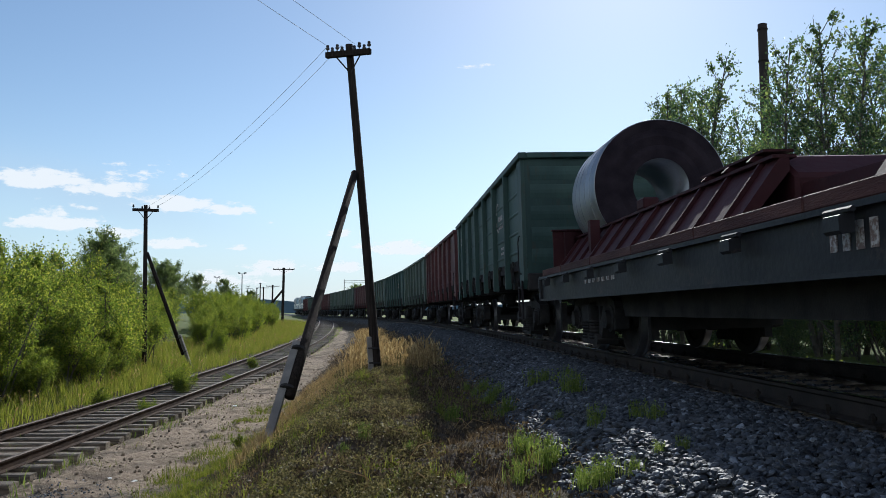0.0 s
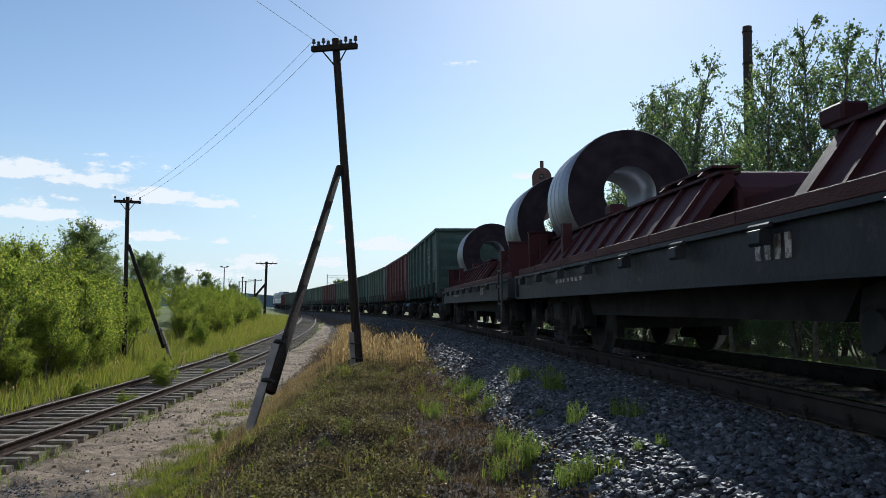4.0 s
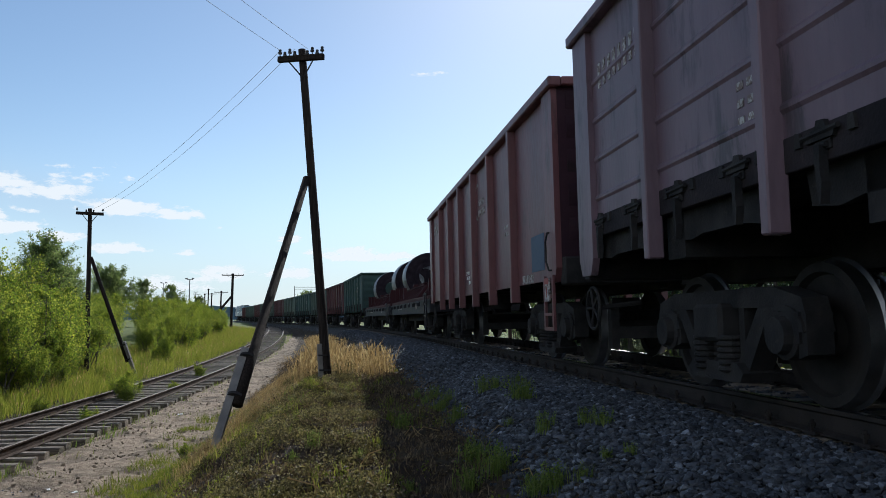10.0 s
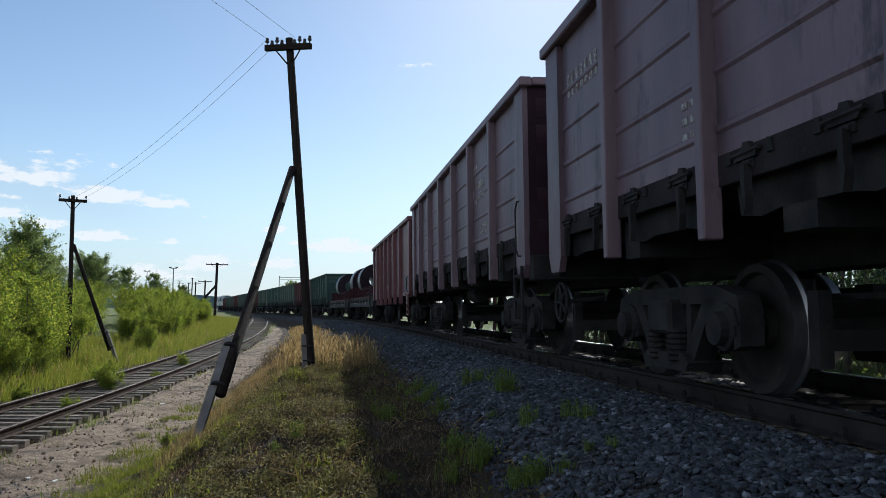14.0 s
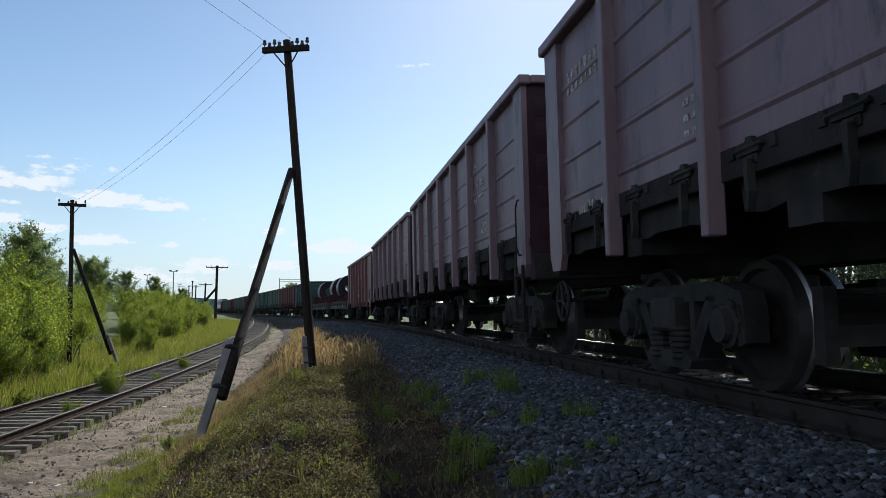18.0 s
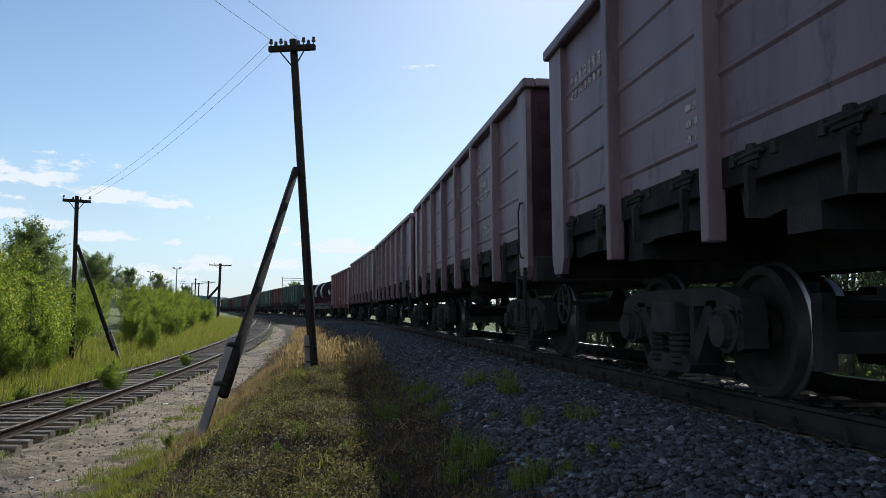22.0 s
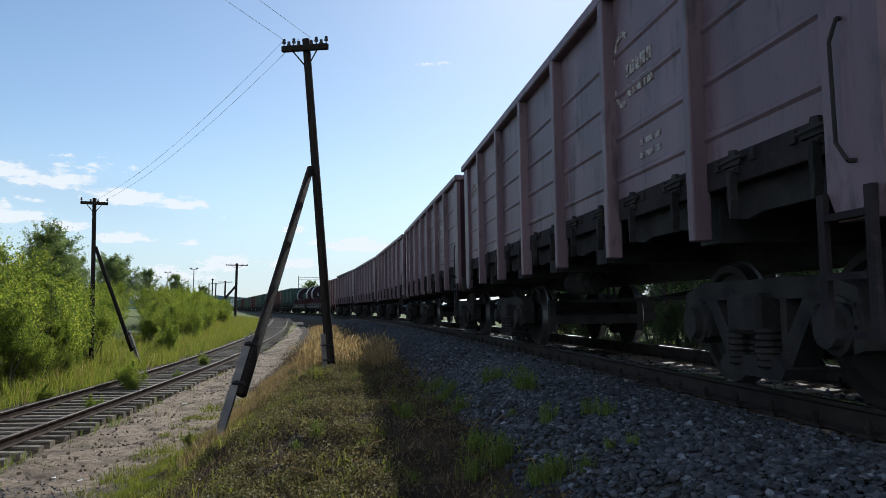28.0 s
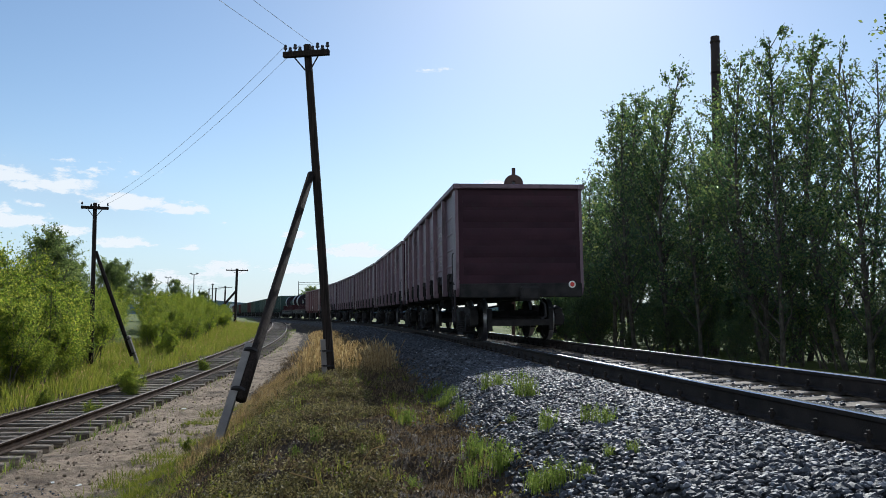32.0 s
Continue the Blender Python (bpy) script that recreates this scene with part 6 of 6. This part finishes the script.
        part("grab_rail", bm, M_IRON, g)
    if detailed:
        # brake wheel below the front left end, brake cylinder and air tank under the floor
        bm = bmesh.new()
        for i in range(20):
            a, b = 2 * math.pi * i / 20, 2 * math.pi * (i + 1) / 20
            rod(bm, (0, 0.21 * math.cos(a), 0.21 * math.sin(a)), (0, 0.21 * math.cos(b), 0.21 * math.sin(b)), 0.018, seg=6)
        for i in range(5):
            a = 2 * math.pi * i / 5
            rod(bm, (0, 0, 0), (0, 0.21 * math.cos(a), 0.21 * math.sin(a)), 0.014, seg=6)
        rod(bm, (0, 0, 0), (0.5, 0, 0.05), 0.025, seg=6)
        part("brake_wheel", bm, M_IRON, g, "spoked brake hand wheel", pose(-1.46, 6.33, 0.70))
        bm = bmesh.new()
        lathe(bm, [(-0.5, 0.1), (-0.45, 0.17), (0.45, 0.17), (0.5, 0.1)], "y", 14, (-0.75, 0.9, 0.95))
        part("air_tank", bm, M_IRON, g)
        bm = bmesh.new()
        lathe(bm, [(-0.3, 0.18), (0.15, 0.18), (0.25, 0.06), (0.8, 0.04)], "y", 14, (0.7, -0.8, 0.92))
        part("brake_cylinder", bm, M_IRON, g)
        bm = bmesh.new()
        rod(bm, (-0.4, -3.6, 0.7), (-0.4, 3.6, 0.7), 0.025, seg=6)
        rod(bm, (-0.4, -0.8, 0.7), (0.6, -0.6, 0.85), 0.03, seg=6)
        part("brake_rigging", bm, M_IRON, g)
    if marks:
        def bars(name, y0, z0, widths, high, gap, rows=1, step=0.2, x=-1.533):
            for r in range(rows):
                y = y0
                for w in widths:
                    bm = bmesh.new()
                    box(bm, x - 0.004, x + 0.03, y - w, y, z0 - r * step, z0 - r * step + high)
                    part(name, bm, M_MARK, g, "worn white stencilled bar")
                    y -= w + gap
        bars("number_bar", 5.75, 2.80, [0.07] * 8, 0.24, 0.07, x=-1.512)
        if not wood:
            bars("stencil_bar", 3.1, 2.0, [0.08, 0.16, 0.1], 0.05, 0.05, 3, 0.11, x=-1.512)
        bars("stencil_bar", -3.3, 1.96, [0.08, 0.16, 0.1], 0.05, 0.05, 2, 0.11, x=-1.512)
        if wood:
            bars("number_bar", -4.44, 1.065, [0.052] * 8, 0.115, 0.03, x=-1.512)
            bm = bmesh.new()
            box(bm, -1.516, -1.49, -5.65, -5.0, 1.2, 1.66)
            part("blue_panel", bm, M_BLUE, g, "faded blue painted patch")
            bm = bmesh.new()
            box(bm, -1.625, -1.606, -6.22, -6.04, 0.80, 1.07)
            plate = part("warning_plate", bm, M_MARK, g, "white and red warning plate on the ladder")
            bm = bmesh.new()
            box(bm, -1.629, -1.626, -6.22, -6.04, 1.0, 1.07)
            part("red_band", bm, M_SIGNRED, plate)
            bm = bmesh.new()
            prism(bm, [(-6.11, 0.98), (-6.15, 0.90), (-6.125, 0.905), (-6.135, 0.83), (-6.10, 0.92), (-6.122, 0.915), (-6.095, 0.98)], "x", -1.629, -1.626)
            part("bolt_mark", bm, M_SIGNRED, plate)
        # a round emblem with two rows beside it
        EMB = -1.0 if wood else -2.95
        bm = bmesh.new()
        rings = []
        for i in range(17):
            t_ = radians(60 + i * 14)
            rings.append([bm.verts.new((x_, EMB - r * 0.75 * math.cos(t_), 2.72 + r * math.sin(t_))) for r, x_ in ((0.34, -1.508), (0.34, -1.518), (0.29, -1.518), (0.29, -1.508))])
        for p, q in zip(rings, rings[1:]):
            for k in range(4):
                bm.faces.new((p[k], p[(k + 1) % 4], q[(k + 1) % 4], q[k]))
        bm.faces.new(rings[0]), bm.faces.new(rings[-1])
        bmesh.ops.recalc_face_normals(bm, faces=bm.faces)
        emblem = part("emblem", bm, M_MARK, g, "faded white ring emblem")
        for z, ws in ((2.62, [0.05, 0.12, 0.07, 0.12, 0.08]), (2.44, [0.1, 0.07, 0.12, 0.06, 0.12])):
            y = EMB - 0.10
            for w in ws:
                bm = bmesh.new()
                box(bm, -1.520, -1.506, y - w, y, z, z + 0.11)
                part("lettering_bar", bm, M_MARK, emblem)
                y -= w + 0.03
    # the body is narrow on its right: bring that side in
    for c in g.children:
        if c.data is None:
            continue
        xs = [v.co.x for v in c.data.vertices]
        if c.matrix_basis.translation.x > 0.9 or min(xs) > 0.9:
            c.matrix_basis = Matrix.Translation((-0.2, 0, 0)) @ c.matrix_basis
        elif max(xs) > 1.3 and min(xs) < -1.3:
            for v in c.data.vertices:
                if v.co.x > 0.9:
                    v.co.x -= 0.2
    for y in (-BOGIE, BOGIE):
        add_bogie(g, y)
    return g


def coil_car(label):
    """Flat wagon with red coil cradles and a raised block in the middle."""
    g = new("coil_flat_wagon")
    tagged(g, label, "freight wagon", "wagons of the train")
    half = 6.45
    bm = bmesh.new()
    box(bm, -0.3, 0.3, -half, half, 0.78, 1.136)
    part("centre_sill", bm, M_IRON, g)
    for y in (-BOGIE, BOGIE, -1.5, 1.5):
        bm = bmesh.new()
        box(bm, -1.38, 1.38, y - 0.15, y + 0.15, 0.88, 1.13)
        part("cross_bearer", bm, M_IRON, g)
    bm = bmesh.new()
    box(bm, -1.40, 1.40, -half, half, 1.14, 1.19)
    part("deck", bm, M_IRON, g)
    for s in (-1, 1):
        bm = bmesh.new()
        prism(bm, [(-half, 0.77), (half, 0.77), (half, 1.18), (-half, 1.18)], "x", min(s * 1.40, s * 1.425), max(s * 1.40, s * 1.425))
        part("side_sill", bm, M_FLAT, g)
        bm = bmesh.new()
        low = [(-half, 0.77), (half, 0.77)]
        prism(bm, low + [(y, z + 0.03) for y, z in low[::-1]], "x", min(s * 1.427, s * 1.48), max(s * 1.427, s * 1.48))
        part("lower_flange", bm, M_FLAT, g)
        bm = bmesh.new()
        box(bm, min(s * 1.427, s * 1.48), max(s * 1.427, s * 1.48), -half, half, 1.14, 1.178)
        part("upper_flange", bm, M_FLAT, g)
        bm = bmesh.new()
        prism(bm, [(-2.9, 0.52), (2.9, 0.52), (3.1, 0.77), (3.1, 1.136), (-3.1, 1.136), (-3.1, 0.77)], "x", min(s * 0.95, s * 1.05), max(s * 0.95, s * 1.05))
        part("inner_beam", bm, M_IRON, g)
        bm = bmesh.new()
        box(bm, min(s * 1.37, s * 1.42), max(s * 1.37, s * 1.42), -half, -half + 0.6, 1.192, 1.30, 0.008)
        part("curb_plank", bm, M_PLANK, g)
        y = -half + 0.62
        while y < half - 0.3:
            q = min(y + 1.78, half)
            bm = bmesh.new()
            box(bm, min(s * 1.37, s * 1.42), max(s * 1.37, s * 1.42), y, q, 1.192, 1.295, 0.008)
            part("curb_plank", bm, M_PLANK, g, "worn red-brown edge plank")
            y = q + 0.02
        for i in range(9):
            y = -5.6 + i * 1.4
            bm = bmesh.new()
            prism(bm, [(s * 1.48, 1.13), (s * 1.57, 1.10), (s * 1.57, 1.02), (s * 1.55, 1.00), (s * 1.48, 1.01)], "y", y - 0.08, y + 0.08)
            rod(bm, (s * 1.52, y - 0.14, 1.13), (s * 1.52, y + 0.14, 1.13), 0.018, seg=6)
            part("stake_pocket", bm, M_FLAT, g)
        # sloped cradle wall with ribs
        for y0, y1 in ((-5.6, -2.6), (-0.85, 6.1)):
            bm = bmesh.new()
            prism(bm, [(s * 1.30, 1.192), (s * 0.84, 1.80), (s * 0.76, 1.80), (s * 0.76, 1.70), (s * 1.20, 1.192)], "y", y0, y1)
            part("cradle_wall", bm, M_CRADLE, g)
            ribs = 7 if y1 < 0 else 11
            for i in range(ribs):
                y = y0 + 0.25 + i * (y1 - y0 - 0.5) / (ribs - 1)
                bm = bmesh.new()
                prism(bm, [(s * 1.345, 1.20), (s * 0.87, 1.83), (s * 0.82, 1.80), (s * 1.29, 1.195)], "y", y - 0.02, y + 0.02)
                part("cradle_rib", bm, M_CRADLE, g)
            bm = bmesh.new()
            box(bm, min(s * 0.70, s * 0.90), max(s * 0.70, s * 0.90), y0, y1, 1.802, 1.83)
            part("cradle_flange", bm, M_CRADLE, g)
        # end stops beside the coils
        for y in (-5.45, -3.75, 4.3, 6.0):
            bm = bmesh.new()
            prism(bm, [(y - 0.07, 1.192), (y + 0.07, 1.192), (y + 0.07, 1.90), (y - 0.07, 1.90)], "x", min(s * 0.98, s * 1.12), max(s * 0.98, s * 1.12))
            part("coil_stop", bm, M_CRADLE, g)
    for y in (-5.65, 6.15):
        bm = bmesh.new()
        box(bm, -1.0, 1.0, y - 0.05, y + 0.05, 1.192, 1.40, 0.01)
        part("end_beam", bm, M_CRADLE, g)
        for s in (-1, 1):
            bm = bmesh.new()
            prism(bm, [(s * 1.28, 1.192), (s * 0.22, 1.403), (s * 0.38, 1.93), (s * 1.28, 1.93)], "y", y - 0.025, y + 0.025)
            part("bulkhead", bm, M_CRADLE, g, "tall red end plate")
            bm = bmesh.new()
            box(bm, min(s * 0.36, s * 1.30), max(s * 0.36, s * 1.30), y - 0.06, y + 0.06, 1.932, 1.955)
            part("plate_edge", bm, M_CRADLE, g)
            for x in (0.55, 1.0):
                bm = bmesh.new()
                prism(bm, [(y + 0.027, 1.41), (y + 0.12, 1.41), (y + 0.06, 1.90), (y + 0.027, 1.90)] if y < 0 else [(y - 0.027, 1.41), (y - 0.12, 1.41), (y - 0.06, 1.90), (y - 0.027, 1.90)], "x", s * x - 0.012, s * x + 0.012)
                part("plate_gusset", bm, M_CRADLE, g)
    # raised block in the middle
    bm = bmesh.new()
    prism(bm, [(-0.9, 1.192), (1.0, 1.192), (1.0, 1.74), (0.72, 1.87), (-0.6, 1.87), (-0.9, 1.66)], "x", -0.74, 0.74)
    bmesh.ops.bevel(bm, geom=[e for e in bm.edges], offset=0.03, segments=1, affect="EDGES")
    part("centre_block", bm, M_CRADLE, g)
    for s in (-1, 1):
        for y in (-0.45, 0.05, 0.55):
            bm = bmesh.new()
            prism(bm, [(s * 0.745, 1.84), (s * 0.93, 1.84), (s * 0.88, 1.885), (s * 0.745, 1.895)], "y", y - 0.03, y + 0.03)
            part("block_gusset", bm, M_CRADLE, g)
        bm = bmesh.new()
        box(bm, min(s * 0.60, s * 0.86), max(s * 0.60, s * 0.86), -0.62, 0.74, 1.898, 1.92)
        part("block_cap", bm, M_CRADLE, g)
    for k in (-1, 1):
        bm = bmesh.new()
        prism(bm, [(1.02, 1.60), (1.5, 1.60), (1.45, 1.84), (1.02, 1.88)] if k > 0 else [(-0.92, 1.192), (-2.55, 1.192), (-2.55, 1.55), (-0.92, 1.58)], "x", -0.70, 0.70)
        part("block_shoulder", bm, M_CRADLE, g)
        for s in (-1, 1):
            bm = bmesh.new()
            box(bm, s * 0.8 - 0.1, s * 0.8 + 0.1, k * 2.6 - 0.14, k * 2.6 + 0.14, 1.832, 1.97, 0.02)
            part("stop_lug", bm, M_CRADLE, g)
    # ladder at the rear left and front right corners
    for s, e in ((-1, -1), (1, 1)):
        yc, x = e * (half - 0.35), s * 1.55
        add_ladder(g, M_FLAT, x, yc, 0.2, 0.34, 1.36, (0.68, 1.02, 1.32))
    for e in (-1, 1):
        bm = bmesh.new()
        box(bm, -1.48, 1.48, min(e * half, e * (half + 0.1)), max(e * half, e * (half + 0.1)), 0.79, 1.19, 0.02)
        part("buffer_beam", bm, M_FLAT, g)
        add_coupler(g, e, half - 0.05)
    for i in range(4):
        bm = bmesh.new()
        box(bm, -1.432, -1.42, -3.0 + i * 0.13, -2.93 + i * 0.13, 0.92, 1.08)
        part("number_bar", bm, M_MARK, g, "worn white stencilled bar")
    for i in range(7):
        bm = bmesh.new()
        box(bm, -1.432, -1.42, 2.0 + i * 0.22, 2.12 + i * 0.22, 0.96, 1.01)
        part("stencil_bar", bm, M_MARK, g, "worn white stencilled bar")
    bm = bmesh.new()
    lathe(bm, [(-0.6, 0.1), (-0.55, 0.18), (0.55, 0.18), (0.6, 0.1)], "y", 14, (-0.8, 0, 0.72))
    part("air_tank", bm, M_IRON, g)
    for y in (-BOGIE, BOGIE):
        add_bogie(g, y)
    return g


def steel_coil():
    """Wound strip with a round bore, its edges slightly stepped, tied with bands."""
    bm = bmesh.new()
    w, big, bore = 0.72, 1.005, 0.42
    prof = [(-w, bore), (-w - 0.01, 0.55), (-w + 0.012, 0.62), (-w - 0.008, 0.75), (-w + 0.01, 0.85), (-w, big - 0.012), (-w + 0.012, big), (w - 0.012, big), (w, big - 0.012), (w - 0.01, 0.8), (w + 0.01, 0.6), (w, bore), (-w, bore)]
    lathe(bm, prof, "y", 56, closed=False)
    me = bpy.data.meshes.new("winding")
    bm.to_mesh(me)
    bm.free()
    me.materials.append(M_COIL)
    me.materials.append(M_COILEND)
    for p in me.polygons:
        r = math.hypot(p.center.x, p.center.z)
        # flat ends take the steel with backlit shade painted in
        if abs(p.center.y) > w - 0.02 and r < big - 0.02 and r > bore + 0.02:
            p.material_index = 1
        else:
            p.use_smooth = True
    coil = new("steel_coil")
    tagged(coil, "large coil of grey rolled steel strip on a red cradle", "steel coil", "coils on the flat wagons")
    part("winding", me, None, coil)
    for y in (-0.42, -0.12, 0.2, 0.46):
        bm = bmesh.new()
        lathe(bm, [(y - 0.016, big), (y - 0.016, big + 0.005), (y + 0.016, big + 0.005), (y + 0.016, big)], "y", 56, closed=False)
        smooth(part("strap", bm, M_COIL, coil, "steel strap"))
    return coil


def locomotive(label):
    """Diesel shunter: long hood, cab, walkway rails, two bogies."""
    g = new("diesel_locomotive")
    tagged(g, label, "locomotive", "locomotives of the train")
    bm = bmesh.new()
    box(bm, -1.5, 1.5, -8.4, 8.4, 1.15, 1.55, 0.04)
    part("main_frame", bm, M_IRON, g)
    bm = bmesh.new()
    prism(bm, [(-1.2, 1.552), (1.2, 1.552), (1.2, 3.6), (0.85, 4.1), (-0.85, 4.1), (-1.2, 3.6)], "y", -8.0, 2.8)
    part("long_hood", bm, M_LOCOBLUE, g, "blue-grey engine hood")
    bm = bmesh.new()
    prism(bm, [(-1.2, 1.552), (1.2, 1.552), (1.2, 2.9), (0.9, 3.2), (-0.9, 3.2), (-1.2, 2.9)], "y", 5.9, 8.0)
    part("short_hood", bm, M_LOCO, g, "pale grey nose")
    bm = bmesh.new()
    prism(bm, [(-1.5, 1.556), (1.5, 1.556), (1.5, 3.9), (1.0, 4.5), (-1.0, 4.5), (-1.5, 3.9)], "y", 2.8, 5.9)
    cab = part("cab", bm, M_LOCO, g, "pale grey cab")
    for x, y in ((-1.5, 3.6), (-1.5, 5.0), (1.5, 3.6), (1.5, 5.0)):
        bm = bmesh.new()
        box(bm, x - 0.02, x + 0.02, y - 0.42, y + 0.42, 2.9, 3.7)
        part("cab_window", bm, M_GLASS, cab)
    for s in (-1, 1):
        bm = bmesh.new()
        box(bm, s * 1.2 - 0.012, s * 1.2 + 0.012, -7.8, 2.6, 2.4, 2.75)
        part("stripe", bm, M_WHITE, g, "white band along the hood")
        bm = bmesh.new()
        for i in range(12):
            y = -8.2 + i * 1.0
            rod(bm, (s * 1.45, y, 1.55), (s * 1.45, y, 2.5), 0.02, seg=5)
        rod(bm, (s * 1.45, -8.2, 2.5), (s * 1.45, 2.8, 2.5), 0.02, seg=5)
        part("walkway_rail", bm, M_WHITE, g)
    for y in (-6.0, -3.5, -0.5):
        bm = bmesh.new()
        lathe(bm, [(4.1, 0.6), (4.3, 0.55), (4.3, 0.0)], "z", 14, (0, y, 0))
        part("roof_fan", bm, M_IRON, g)
    bm = bmesh.new()
    box(bm, -1.2, 1.2, -2.2, 2.2, 0.5, 1.15, 0.08)
    part("fuel_tank", bm, M_IRON, g)
    for e in (-1, 1):
        add_coupler(g, e, 8.4)
    for y in (-5.2, 5.2):
        add_bogie(g, y)
    return g


def set_rolling(thing, middle_at_0, reach=BOGIE):
    rolling.append((thing, middle_at_0, reach))
    for b in thing.children:
        if b.name.startswith("bogie"):
            for w in b.children:
                if w.name.startswith("wheelset"):
                    wheelsets.append((w, w.matrix_basis.translation.y))


TAIL_0 = TAIL_32 - SPEED * 32.0
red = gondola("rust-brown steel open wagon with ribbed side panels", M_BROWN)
wood = gondola("red-brown smooth-sided open wagon with a blue patch", M_RED, wood=True, height=3.40)
green = gondola("faded green steel open wagon, coupled ahead of the coil wagons", M_GREEN)
dull = gondola("dark green dirty open wagon, far up the goods train", M_DKGREEN, detailed=False, marks=False)
maroon = gondola("maroon open wagon in the middle of the goods train", M_MAROON, detailed=False, marks=False)
flat_a = coil_car("flat wagon with red cradles carrying two steel coils")


def lettering(thing, words, size, y, z, note):
    """Stencilled writing on the left side, reading towards the rear."""
    txt = bpy.data.curves.new("lettering", "FONT")
    txt.body, txt.size, txt.extrude = words, size, 0.002
    tmp = bpy.data.objects.new("lettering", txt)
    me = bpy.data.meshes.new_from_object(tmp)
    bpy.data.objects.remove(tmp)
    side = Matrix(((0, 0, -1, -1.515), (-1, 0, 0, 0), (0, 1, 0, 0), (0, 0, 0, 1)))
    part("lettering", me, M_WHITE if thing is wood else M_MARK, thing, note, Matrix.Translation((0, y, z)) @ side)


lettering(wood, "\u0414\u0420-1590", 0.098, 0.47, 1.46, "white stencilled repair mark")
lettering(wood, "0503 2023", 0.098, 0.44, 1.365, "white stencilled date")
lettering(wood, "2025", 0.098, 0.20, 1.27, "white stencilled year")
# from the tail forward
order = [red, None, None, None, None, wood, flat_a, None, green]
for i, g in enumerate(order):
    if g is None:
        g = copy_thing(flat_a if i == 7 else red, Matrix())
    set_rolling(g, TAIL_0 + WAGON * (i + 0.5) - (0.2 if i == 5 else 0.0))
    if i == 0:
        tail = g
    if i == 2:
        # load figure with its worn words beside it
        lettering(g, "24", 0.17, 5.22, 1.54, "white stencilled number 24")
        for y, w in ((5.50, 0.06), (5.42, 0.05), (5.35, 0.06), (5.28, 0.05), (4.94, 0.03), (4.84, 0.06)):
            bm = bmesh.new()
            box(bm, -1.516, -1.506, y - w, y, 1.545, 1.62)
            part("stencil_bar", bm, M_MARK, g, "worn white stencilled bar")
    if i in (6, 7):
        for y in (5.1, -4.4):
            rolling.append((("coil", g, y), TAIL_0 + WAGON * (i + 0.5), BOGIE))
far_kinds = [maroon, dull, green, dull, maroon, dull, dull, maroon, dull, dull, maroon]
used = set()
for j, k in enumerate(far_kinds):
    if k in used or k is green:
        k2 = copy_thing(k, Matrix())
        if k is green:
            k2["label"] = "faded green steel open wagon far up the train"
    else:
        k2 = k
        used.add(k)
    set_rolling(k2, TAIL_0 + WAGON * (9 + j + 0.5))
head_s = TAIL_0 + WAGON * 20
loco = locomotive("pale grey and blue diesel locomotive at the head of the train")
set_rolling(loco, head_s + 9.0, 5.2)
set_rolling(copy_thing(loco, Matrix()), head_s + 27.0, 5.2)
# tail disc and plate on the last wagon
bm = bmesh.new()
lathe(bm, [(-0.014, 0.052), (-0.014, 0.08), (0.012, 0.08), (0.012, 0.052), (-0.014, 0.052)], "y", 20, closed=False)
part("tail_disc_rim", bm, M_WHITE, tail, "white ring of the tail disc", pose(1.06, -6.50, 1.26))
bm = bmesh.new()
lathe(bm, [(-0.008, 0.0), (-0.008, 0.05), (0.012, 0.05), (0.012, 0.0)], "y", 20)
part("tail_disc", bm, M_TAIL, tail, "red tail disc", pose(1.06, -6.50, 1.26))

# the coils lie loose on the cradles and travel with their wagon
coil0 = steel_coil()
coils = []
k = 0
for r in list(rolling):
    if isinstance(r[0], tuple):
        rolling.remove(r)
        c = coil0 if k == 0 else copy_thing(coil0, Matrix())
        k += 1
        coils.append((c, r[1], r[0][2]))


def wagon_pose(middle, reach):
    x0, y0, _ = main_line(middle - reach)
    x1, y1, _ = main_line(middle + reach)
    a = math.atan2(-(x1 - x0), y1 - y0)
    x, y = (x0 + x1) / 2, (y0 + y1) / 2
    l = 0.8 * math.cos(CANT) - 0.8
    return pose(x + l * math.cos(a), y + l * math.sin(a), 0.8 * math.sin(CANT) + 0.0005, 0, -math.degrees(CANT), math.degrees(a))


def motions():
    for thing, middle, reach in rolling:
        walk(thing, [(t, wagon_pose(middle + travel(t), reach)) for t in range(33)])
    for c, middle, y in coils:
        walk(c, [(t, wagon_pose(middle + travel(t), BOGIE) @ pose(0, y, 2.395)) for t in range(33)])
    step = 0.2
    for w, y in wheelsets:
        walk(w, [(i * step, pose(0, y, WHEEL_R, -math.degrees(travel(i * step) / WHEEL_R) % 360, 0, 0)) for i in range(161)])

motions()
